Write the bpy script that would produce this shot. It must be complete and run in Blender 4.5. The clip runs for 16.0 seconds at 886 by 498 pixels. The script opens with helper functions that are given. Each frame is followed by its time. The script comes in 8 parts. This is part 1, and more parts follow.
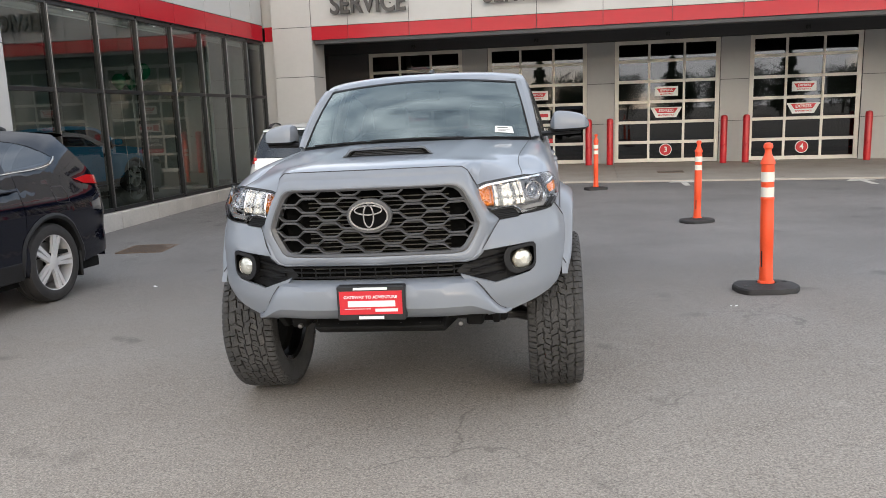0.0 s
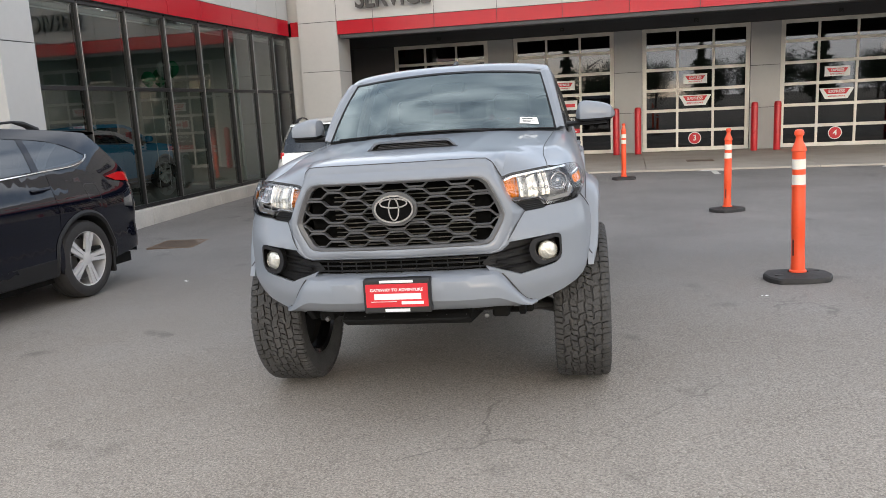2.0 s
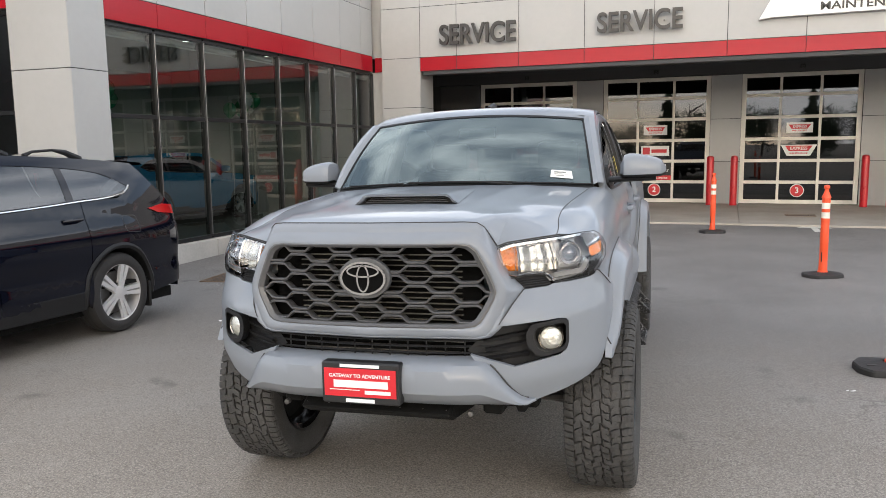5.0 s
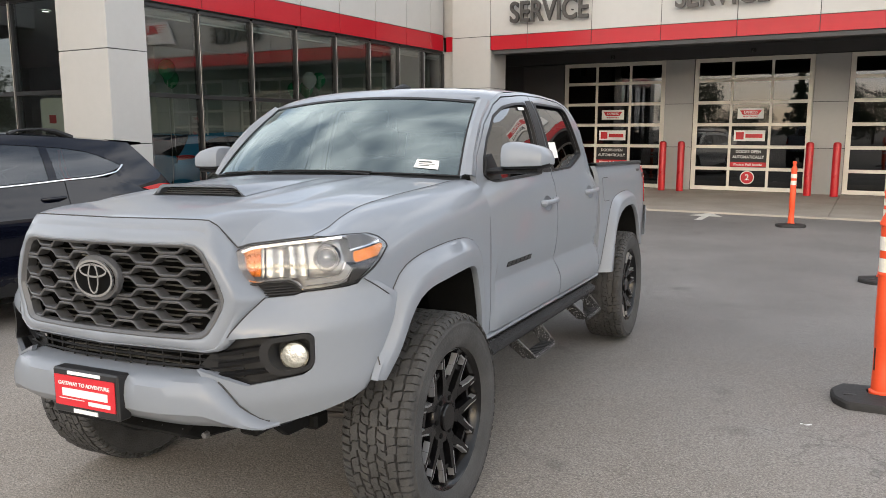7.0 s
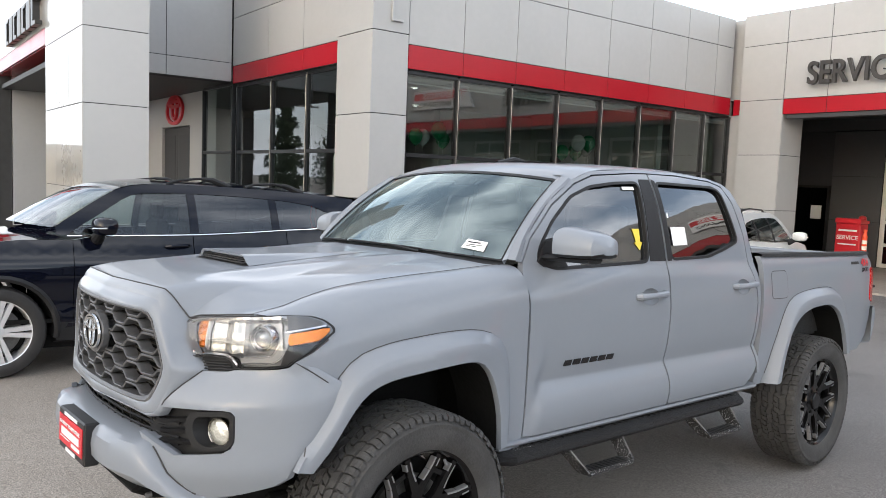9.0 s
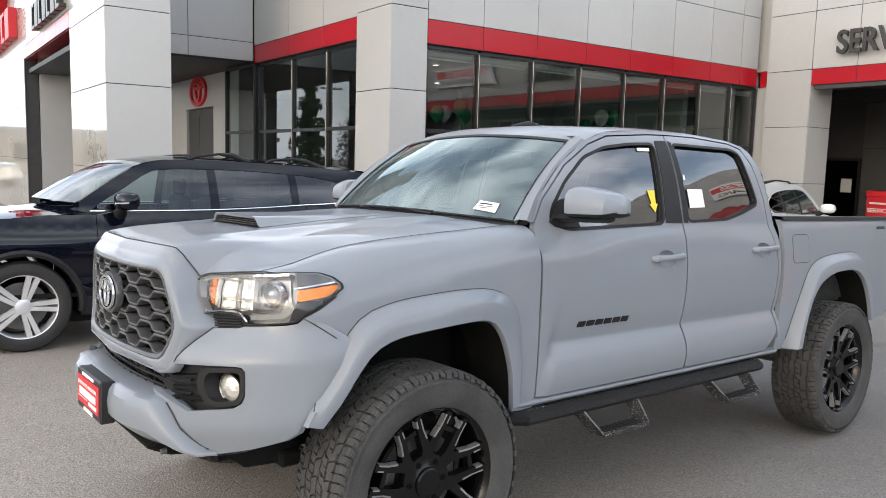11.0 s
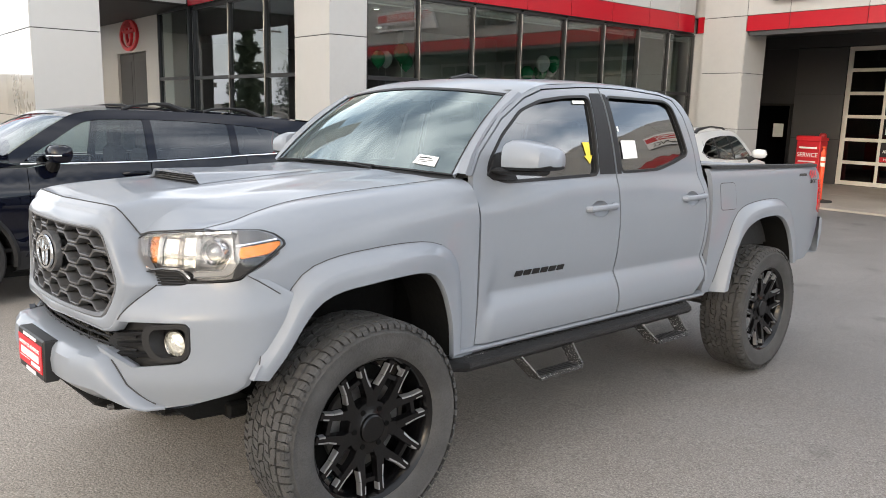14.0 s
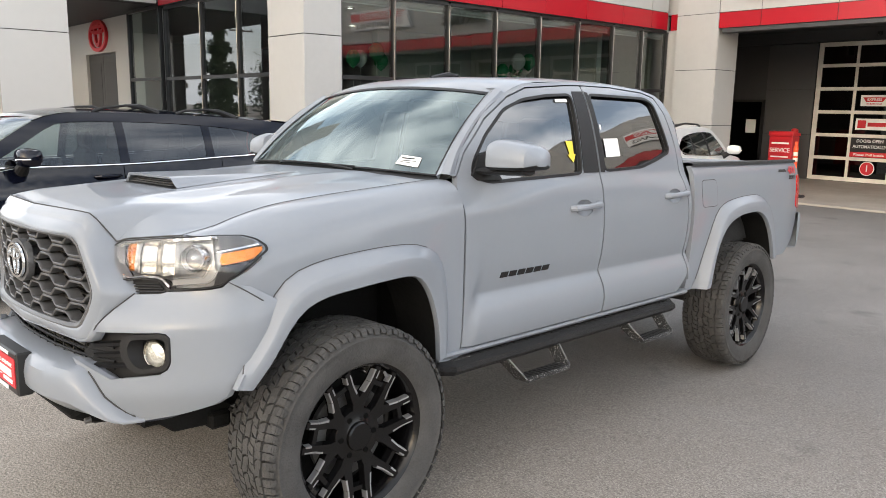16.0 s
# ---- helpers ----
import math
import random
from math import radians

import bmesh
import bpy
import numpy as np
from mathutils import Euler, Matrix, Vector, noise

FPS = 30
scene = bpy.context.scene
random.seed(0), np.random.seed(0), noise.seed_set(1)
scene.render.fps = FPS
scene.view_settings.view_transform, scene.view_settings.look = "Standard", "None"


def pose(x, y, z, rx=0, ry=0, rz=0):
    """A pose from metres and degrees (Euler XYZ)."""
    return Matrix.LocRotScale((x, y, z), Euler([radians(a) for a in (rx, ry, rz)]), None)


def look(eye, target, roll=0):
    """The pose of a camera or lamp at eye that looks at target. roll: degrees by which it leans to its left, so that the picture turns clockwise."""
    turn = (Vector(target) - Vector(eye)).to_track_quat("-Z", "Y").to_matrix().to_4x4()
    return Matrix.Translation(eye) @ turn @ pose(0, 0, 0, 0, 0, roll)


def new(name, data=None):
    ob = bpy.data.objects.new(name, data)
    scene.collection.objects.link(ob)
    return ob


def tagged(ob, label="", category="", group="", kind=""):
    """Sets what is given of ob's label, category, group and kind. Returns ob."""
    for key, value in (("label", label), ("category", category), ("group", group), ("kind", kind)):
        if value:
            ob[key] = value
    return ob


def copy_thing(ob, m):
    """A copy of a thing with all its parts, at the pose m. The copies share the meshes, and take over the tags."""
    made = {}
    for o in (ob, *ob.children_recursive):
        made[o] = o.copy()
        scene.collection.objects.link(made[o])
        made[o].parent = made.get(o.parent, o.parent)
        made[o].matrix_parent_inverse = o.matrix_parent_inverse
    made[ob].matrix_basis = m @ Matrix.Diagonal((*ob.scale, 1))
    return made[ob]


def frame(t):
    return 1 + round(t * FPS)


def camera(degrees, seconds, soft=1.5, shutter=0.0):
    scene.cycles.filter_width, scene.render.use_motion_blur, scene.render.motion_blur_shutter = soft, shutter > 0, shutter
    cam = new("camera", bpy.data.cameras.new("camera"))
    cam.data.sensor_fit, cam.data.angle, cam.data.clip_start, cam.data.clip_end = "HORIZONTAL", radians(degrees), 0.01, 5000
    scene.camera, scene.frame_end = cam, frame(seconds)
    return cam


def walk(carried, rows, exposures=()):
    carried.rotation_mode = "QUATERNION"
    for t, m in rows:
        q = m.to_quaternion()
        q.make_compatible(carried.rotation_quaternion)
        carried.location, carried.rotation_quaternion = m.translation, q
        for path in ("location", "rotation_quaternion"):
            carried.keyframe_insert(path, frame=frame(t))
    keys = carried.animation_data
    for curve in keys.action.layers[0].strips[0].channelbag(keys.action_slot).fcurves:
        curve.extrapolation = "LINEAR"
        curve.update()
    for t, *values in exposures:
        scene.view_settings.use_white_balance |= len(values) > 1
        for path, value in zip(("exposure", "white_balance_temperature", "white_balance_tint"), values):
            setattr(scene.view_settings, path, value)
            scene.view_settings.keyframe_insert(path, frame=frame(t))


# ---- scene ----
cam = camera(60.0, 16.0, 0.6)
PATH = [
    (0, (1.007, -4.038, 1.435), (0.618, -2.107, 1.089), -1.9),
    (0.5, (1.008, -4.039, 1.433), (0.602, -2.112, 1.086), -2.0),
    (1, (1.009, -4.04, 1.436), (0.584, -2.118, 1.082), -2.2),
    (1.5, (1.01, -4.046, 1.435), (0.564, -2.129, 1.078), -2.6),
    (2, (1.019, -4.04, 1.436), (0.559, -2.128, 1.073), -2.9),
    (2.5, (1.033, -4.034, 1.431), (0.568, -2.124, 1.066), -3.4),
    (3, (1.074, -4.001, 1.424), (0.607, -2.09, 1.06), -3.7),
    (3.5, (1.138, -3.966, 1.43), (0.655, -2.057, 1.08), -4.0),
    (4, (1.148, -3.844, 1.443), (0.603, -1.947, 1.117), -3.7),
    (4.2, (1.144, -3.742, 1.459), (0.568, -1.852, 1.148), -3.5),
    (6.3, (1.905, -2.802, 1.497), (1.051, -1.01, 1.255), 3.5),
    (6.5, (2.029, -2.734, 1.505), (1.145, -0.959, 1.245), 2.9),
    (7, (2.254, -2.45, 1.493), (1.28, -0.731, 1.183), -0.1),
    (7.5, (2.489, -2.196, 1.515), (1.384, -0.559, 1.203), -1.4),
    (8, (2.738, -1.944, 1.54), (1.398, -0.481, 1.288), -0.5),
    (8.5, (2.835, -1.705, 1.567), (1.356, -0.371, 1.386), 1.2),
    (9, (2.97, -1.508, 1.599), (1.38, -0.308, 1.422), 2.3),
    (9.5, (3.034, -1.438, 1.605), (1.392, -0.315, 1.396), 2.2),
    (9.7, (3.033, -1.436, 1.58), (1.387, -0.322, 1.361), 1.9),
    (11.8, (2.994, -1.47, 1.514), (1.397, -0.291, 1.266), 2.0),
    (12, (3.004, -1.471, 1.545), (1.415, -0.285, 1.283), 2.2),
    (12.5, (3.032, -1.483, 1.55), (1.464, -0.27, 1.282), 2.1),
    (13, (3.054, -1.49, 1.547), (1.509, -0.256, 1.25), 1.8),
    (13.5, (3.055, -1.482, 1.55), (1.526, -0.238, 1.214), 1.6),
    (14, (3.071, -1.485, 1.558), (1.551, -0.236, 1.195), 1.4),
    (14.5, (3.061, -1.474, 1.554), (1.546, -0.223, 1.182), 1.2),
    (15, (3.049, -1.477, 1.555), (1.543, -0.214, 1.187), 1.1),
    (15.5, (3.024, -1.483, 1.556), (1.531, -0.203, 1.193), 1.0),
    (16, (3.006, -1.477, 1.561), (1.527, -0.181, 1.196), 0.9),
]
walk(cam, [(t, look(eye, target, roll)) for t, eye, target, roll in PATH],
     [(0, 0.59, 6080, 10), (4.2, 0.61, 6080, 10), (6.5, 0.65, 6350, 10), (7.3, 0.74, 6350, 10), (8.0, 0.82, 6300, 10), (9.5, 0.73, 6050, 10), (12.0, 0.83, 6200, 10), (14.0, 0.96, 6370, 10), (16.0, 1.00, 6430, 10)])

# ---- daylight: a broken, mostly cloudy sky with a low, veiled sun behind the camera ----
scene.view_settings.exposure = 0.75
SUN_ELEVATION, SUN_AZIMUTH = 13.0, 162.0      # degrees; azimuth clockwise from +y


def make_world():
    world = bpy.data.worlds.new("sky")
    scene.world = world
    world.use_nodes = True
    nt = world.node_tree
    nt.nodes.clear()
    n, l = nt.nodes.new, nt.links.new
    out = n("ShaderNodeOutputWorld")
    bg = n("ShaderNodeBackground")
    sky = n("ShaderNodeTexSky")
    sky.sky_type = "NISHITA"
    sky.sun_disc = False
    sky.sun_elevation = radians(SUN_ELEVATION)
    sky.sun_rotation = radians(SUN_AZIMUTH)
    sky.dust_density = 2.0
    co = n("ShaderNodeTexCoord")
    mp = n("ShaderNodeMapping")
    mp.inputs["Scale"].default_value = (1.6, 2.6, 5.0)
    cl = n("ShaderNodeTexNoise")
    cl.inputs["Scale"].default_value = 1.5
    cl.inputs["Detail"].default_value = 3.5
    cl.inputs["Roughness"].default_value = 0.48
    ramp = n("ShaderNodeValToRGB")
    ramp.color_ramp.elements[0].color = (0.3, 0.3, 0.3, 1)
    ramp.color_ramp.elements[0].position = 0.36
    ramp.color_ramp.elements[1].position = 0.62
    shade = n("ShaderNodeValToRGB")
    shade.color_ramp.elements[0].position = 0.35
    shade.color_ramp.elements[0].color = (6.3, 6.6, 7.0, 1)
    shade.color_ramp.elements[1].position = 0.75
    shade.color_ramp.elements[1].color = (10.0, 9.9, 9.8, 1)
    mix = n("ShaderNodeMixRGB")
    l(co.outputs["Generated"], mp.inputs["Vector"])
    l(mp.outputs["Vector"], cl.inputs["Vector"])
    l(cl.outputs["Fac"], ramp.inputs["Fac"])
    l(cl.outputs["Fac"], shade.inputs["Fac"])
    l(ramp.outputs["Color"], mix.inputs["Fac"])
    l(sky.outputs["Color"], mix.inputs["Color1"])
    l(shade.outputs["Color"], mix.inputs["Color2"])
    up = n("ShaderNodeSeparateXYZ")
    l(co.outputs["Generated"], up.inputs[0])
    deck = n("ShaderNodeMapRange")
    deck.interpolation_type = "SMOOTHSTEP"
    deck.inputs["From Min"].default_value = 0.05
    deck.inputs["From Max"].default_value = 0.85
    deck.inputs["To Min"].default_value = 1.18
    deck.inputs["To Max"].default_value = 0.74
    l(up.outputs["Z"], deck.inputs["Value"])
    dim = n("ShaderNodeMixRGB")
    dim.blend_type = "MULTIPLY"
    dim.inputs["Fac"].default_value = 1
    l(mix.outputs["Color"], dim.inputs["Color1"])
    l(deck.outputs[0], dim.inputs["Color2"])
    l(dim.outputs["Color"], bg.inputs["Color"])
    bg.inputs["Strength"].default_value = 0.185
    l(bg.outputs["Background"], out.inputs["Surface"])


make_world()
sun = new("sun", bpy.data.lights.new("sun", "SUN"))
sun.data.energy = 1.08
sun.data.angle = radians(85)
sun.data.color = (1.0, 0.78, 0.52)
az, el = radians(SUN_AZIMUTH), radians(SUN_ELEVATION)
sun.matrix_world = look((0, 0, 0), (-math.sin(az) * math.cos(el), -math.cos(az) * math.cos(el), -math.sin(el)))

# ---- materials ----
def material(name, color, rough=0.5, metal=0.0, vary=0.12, scale=6.0, bump=0.0, bump_scale=80.0, coat=0.0,
             second=None, rough_vary=0.0, rand=0.0, spec=0.5, coat_ior=1.5, coat_rough=0.03, speck=0.0):
    """A Principled surface with variation at two scales, fine relief and, if wanted, a second stain colour."""
    m = bpy.data.materials.new(name)
    m.use_nodes = True
    nt = m.node_tree
    n, l = nt.nodes.new, nt.links.new
    b = nt.nodes["Principled BSDF"]
    b.inputs["Roughness"].default_value = rough
    b.inputs["Metallic"].default_value = metal
    b.inputs["Coat Weight"].default_value = coat
    b.inputs["Coat Roughness"].default_value = coat_rough
    b.inputs["Coat IOR"].default_value = coat_ior
    b.inputs["Specular IOR Level"].default_value = spec
    co = n("ShaderNodeTexCoord")
    big = n("ShaderNodeTexNoise")
    big.inputs["Scale"].default_value = scale
    big.inputs["Detail"].default_value = 5
    fine = n("ShaderNodeTexNoise")
    fine.inputs["Scale"].default_value = scale * 14
    fine.inputs["Detail"].default_value = 3
    for t in (big, fine):
        l(co.outputs["Object"], t.inputs["Vector"])
    add = n("ShaderNodeMath")
    add.operation = "ADD"
    half = n("ShaderNodeMath")
    half.operation = "MULTIPLY"
    half.inputs[1].default_value = 0.45
    l(fine.outputs["Fac"], half.inputs[0])
    l(big.outputs["Fac"], add.inputs[0])
    l(half.outputs[0], add.inputs[1])
    ramp = n("ShaderNodeMapRange")
    ramp.inputs["From Min"].default_value = 0.45
    ramp.inputs["From Max"].default_value = 1.0
    l(add.outputs[0], ramp.inputs["Value"])
    mix = n("ShaderNodeMixRGB")
    lo = tuple(c * (1 - vary) for c in color)
    hi = tuple(min(1, c * (1 + vary)) for c in color)
    mix.inputs["Color1"].default_value = (*(second or lo), 1)
    mix.inputs["Color2"].default_value = (*hi, 1)
    l(ramp.outputs[0], mix.inputs["Fac"])
    last = mix.outputs["Color"]
    if speck:                                            # pale specks put into the colour for glints off the grit
        grit = n("ShaderNodeTexNoise")
        grit.inputs["Scale"].default_value = 170
        grit.inputs["Detail"].default_value = 1
        l(co.outputs["Object"], grit.inputs["Vector"])
        cut = n("ShaderNodeMapRange")
        cut.inputs["From Min"].default_value = 0.60
        cut.inputs["From Max"].default_value = 0.66
        l(grit.outputs["Fac"], cut.inputs["Value"])
        grains = n("ShaderNodeMixRGB")
        grains.inputs["Color2"].default_value = (speck, speck, speck, 1)
        l(cut.outputs[0], grains.inputs["Fac"])
        l(last, grains.inputs["Color1"])
        last = grains.outputs["Color"]
    if rand:
        info = n("ShaderNodeObjectInfo")
        r = n("ShaderNodeMapRange")
        r.inputs["To Min"].default_value = 1 - rand
        r.inputs["To Max"].default_value = 1 + rand
        l(info.outputs["Random"], r.inputs["Value"])
        hsv = n("ShaderNodeHueSaturation")
        l(last, hsv.inputs["Color"])
        l(r.outputs[0], hsv.inputs["Value"])
        last = hsv.outputs["Color"]
    l(last, b.inputs["Base Color"])
    if rough_vary:
        rr = n("ShaderNodeMapRange")
        rr.inputs["To Min"].default_value = max(0.02, rough - rough_vary)
        rr.inputs["To Max"].default_value = min(1, rough + rough_vary)
        l(ramp.outputs[0], rr.inputs["Value"])
        l(rr.outputs[0], b.inputs["Roughness"])
    if bump:
        tex = n("ShaderNodeTexNoise")
        tex.inputs["Scale"].default_value = bump_scale
        tex.inputs["Detail"].default_value = 4
        l(co.outputs["Object"], tex.inputs["Vector"])
        bp = n("ShaderNodeBump")
        bp.inputs["Strength"].default_value = bump
        bp.inputs["Distance"].default_value = 0.01
        l(tex.outputs["Fac"], bp.inputs["Height"])
        l(bp.outputs["Normal"], b.inputs["Normal"])
    return m


def thin_glass(name, tint, reflect=0.08, top=0.9, gloss=(0.95, 0.97, 1.0), rough=0.015):
    """A thin pane that bends nothing: tinted see-through plus Fresnel gloss."""
    m = bpy.data.materials.new(name)
    m.use_nodes = True
    nt = m.node_tree
    nt.nodes.remove(nt.nodes["Principled BSDF"])
    n, l = nt.nodes.new, nt.links.new
    tr = n("ShaderNodeBsdfTransparent")
    tr.inputs["Color"].default_value = (*tint, 1)
    gl = n("ShaderNodeBsdfGlossy")
    gl.inputs["Roughness"].default_value = rough
    gl.inputs["Color"].default_value = (*gloss, 1)
    fr = n("ShaderNodeFresnel")
    fr.inputs["IOR"].default_value = 1.5
    rg = n("ShaderNodeMapRange")
    rg.inputs["From Min"].default_value = 0.04
    rg.inputs["From Max"].default_value = 1.0
    rg.inputs["To Min"].default_value = reflect
    rg.inputs["To Max"].default_value = top
    mix = n("ShaderNodeMixShader")
    l(fr.outputs[0], rg.inputs["Value"])
    l(rg.outputs[0], mix.inputs["Fac"])
    l(tr.outputs[0], mix.inputs[1])
    l(gl.outputs[0], mix.inputs[2])
    l(mix.outputs[0], nt.nodes["Material Output"].inputs["Surface"])
    return m


def glow(name, color, strength):
    m = bpy.data.materials.new(name)
    m.use_nodes = True
    b = m.node_tree.nodes["Principled BSDF"]
    b.inputs["Base Color"].default_value = (*color, 1)
    b.inputs["Emission Color"].default_value = (*color, 1)
    b.inputs["Emission Strength"].default_value = strength
    return m


def asphalt():
    """Worn asphalt: fine light chippings in a dark binder, broad stains, hairline cracks."""
    m = material("asphalt", (0.125, 0.118, 0.112), 0.82, 0, 0.15, 0.35)
    nt = m.node_tree
    n, l = nt.nodes.new, nt.links.new
    b = nt.nodes["Principled BSDF"]
    co = n("ShaderNodeTexCoord")
    vor = n("ShaderNodeTexVoronoi")
    vor.inputs["Scale"].default_value = 210
    l(co.outputs["Object"], vor.inputs["Vector"])
    grain = n("ShaderNodeTexNoise")
    grain.inputs["Scale"].default_value = 95
    grain.inputs["Detail"].default_value = 6
    l(co.outputs["Object"], grain.inputs["Vector"])
    stain = n("ShaderNodeTexNoise")
    stain.inputs["Scale"].default_value = 0.5
    stain.inputs["Detail"].default_value = 6
    stain.inputs["Roughness"].default_value = 0.6
    l(co.outputs["Object"], stain.inputs["Vector"])
    sep = n("ShaderNodeSeparateColor")
    l(vor.outputs["Color"], sep.inputs["Color"])
    chip = n("ShaderNodeMapRange")
    chip.inputs["From Min"].default_value = 0.74
    chip.inputs["From Max"].default_value = 1.0
    l(sep.outputs[0], chip.inputs["Value"])
    base = n("ShaderNodeMixRGB")
    base.inputs["Color1"].default_value = (0.162, 0.148, 0.134, 1)
    base.inputs["Color2"].default_value = (0.262, 0.242, 0.220, 1)
    st = n("ShaderNodeMapRange")
    st.inputs["From Min"].default_value = 0.3
    st.inputs["From Max"].default_value = 0.7
    l(stain.outputs["Fac"], st.inputs["Value"])
    l(st.outputs[0], base.inputs["Fac"])
    g = n("ShaderNodeMapRange")
    g.inputs["From Min"].default_value = 0.3
    g.inputs["From Max"].default_value = 0.7
    g.inputs["To Min"].default_value = 0.60
    g.inputs["To Max"].default_value = 1.42
    l(grain.outputs["Fac"], g.inputs["Value"])
    mul = n("ShaderNodeMixRGB")
    mul.blend_type = "MULTIPLY"
    mul.inputs["Fac"].default_value = 1
    l(base.outputs["Color"], mul.inputs["Color1"])
    l(g.outputs[0], mul.inputs["Color2"])
    chips = n("ShaderNodeMixRGB")
    chips.inputs["Color2"].default_value = (0.42, 0.39, 0.36, 1)
    half = n("ShaderNodeMath")
    half.operation = "MULTIPLY"
    half.inputs[1].default_value = 0.65
    l(chip.outputs[0], half.inputs[0])
    l(half.outputs[0], chips.inputs["Fac"])
    l(mul.outputs["Color"], chips.inputs["Color1"])
    # oil spots and hairline cracks
    spot = n("ShaderNodeTexNoise")
    spot.inputs["Scale"].default_value = 2.1
    spot.inputs["Detail"].default_value = 3
    l(co.outputs["Object"], spot.inputs["Vector"])
    sp = n("ShaderNodeMapRange")
    sp.inputs["From Min"].default_value = 0.64
    sp.inputs["From Max"].default_value = 0.76
    sp.inputs["To Max"].default_value = 0.45
    l(spot.outputs["Fac"], sp.inputs["Value"])
    warp = n("ShaderNodeTexNoise")
    warp.inputs["Scale"].default_value = 1.7
    warp.inputs["Detail"].default_value = 6
    l(co.outputs["Object"], warp.inputs["Vector"])
    wv = n("ShaderNodeMixRGB")
    wv.inputs["Fac"].default_value = 0.35
    l(co.outputs["Object"], wv.inputs["Color1"])
    l(warp.outputs["Color"], wv.inputs["Color2"])
    crack = n("ShaderNodeTexVoronoi")
    crack.feature = "DISTANCE_TO_EDGE"
    crack.inputs["Scale"].default_value = 0.55
    l(wv.outputs["Color"], crack.inputs["Vector"])
    cr = n("ShaderNodeMapRange")
    cr.inputs["From Min"].default_value = 0.0008
    cr.inputs["From Max"].default_value = 0.0028
    cr.inputs["To Min"].default_value = 0.38
    cr.inputs["To Max"].default_value = 0.0
    l(crack.outputs["Distance"], cr.inputs["Value"])
    part_of = n("ShaderNodeMapRange")
    part_of.inputs["From Min"].default_value = 0.52
    part_of.inputs["From Max"].default_value = 0.60
    l(stain.outputs["Fac"], part_of.inputs["Value"])
    cm = n("ShaderNodeMath")
    cm.operation = "MULTIPLY"
    l(cr.outputs[0], cm.inputs[0])
    l(part_of.outputs[0], cm.inputs[1])
    both_ = n("ShaderNodeMath")
    both_.operation = "MAXIMUM"
    l(cm.outputs[0], both_.inputs[0])
    l(sp.outputs[0], both_.inputs[1])
    dirt = n("ShaderNodeMixRGB")
    dirt.inputs["Color2"].default_value = (0.045, 0.043, 0.040, 1)
    l(both_.outputs[0], dirt.inputs["Fac"])
    l(chips.outputs["Color"], dirt.inputs["Color1"])
    # light falloff put in the colour: warm in front, darker, bluish towards the building
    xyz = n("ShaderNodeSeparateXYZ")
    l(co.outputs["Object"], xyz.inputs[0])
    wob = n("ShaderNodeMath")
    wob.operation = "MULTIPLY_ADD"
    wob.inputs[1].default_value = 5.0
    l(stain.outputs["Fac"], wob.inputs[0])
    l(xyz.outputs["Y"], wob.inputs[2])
    shade_ramp = n("ShaderNodeMapRange")
    shade_ramp.inputs["From Min"].default_value = 1.0
    shade_ramp.inputs["From Max"].default_value = 6.0
    l(wob.outputs[0], shade_ramp.inputs["Value"])
    shade_mul = n("ShaderNodeMixRGB")
    shade_mul.blend_type = "MULTIPLY"
    shade_mul.inputs["Fac"].default_value = 1
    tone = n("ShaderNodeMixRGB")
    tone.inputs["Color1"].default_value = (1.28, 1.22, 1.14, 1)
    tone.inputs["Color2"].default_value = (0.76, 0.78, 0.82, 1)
    l(shade_ramp.outputs[0], tone.inputs["Fac"])
    l(dirt.outputs["Color"], shade_mul.inputs["Color1"])
    l(tone.outputs["Color"], shade_mul.inputs["Color2"])
    l(shade_mul.outputs["Color"], b.inputs["Base Color"])
    bp = n("ShaderNodeBump")
    bp.inputs["Strength"].default_value = 0.8
    bp.inputs["Distance"].default_value = 0.006
    l(grain.outputs["Fac"], bp.inputs["Height"])
    l(bp.outputs["Normal"], b.inputs["Normal"])
    return m


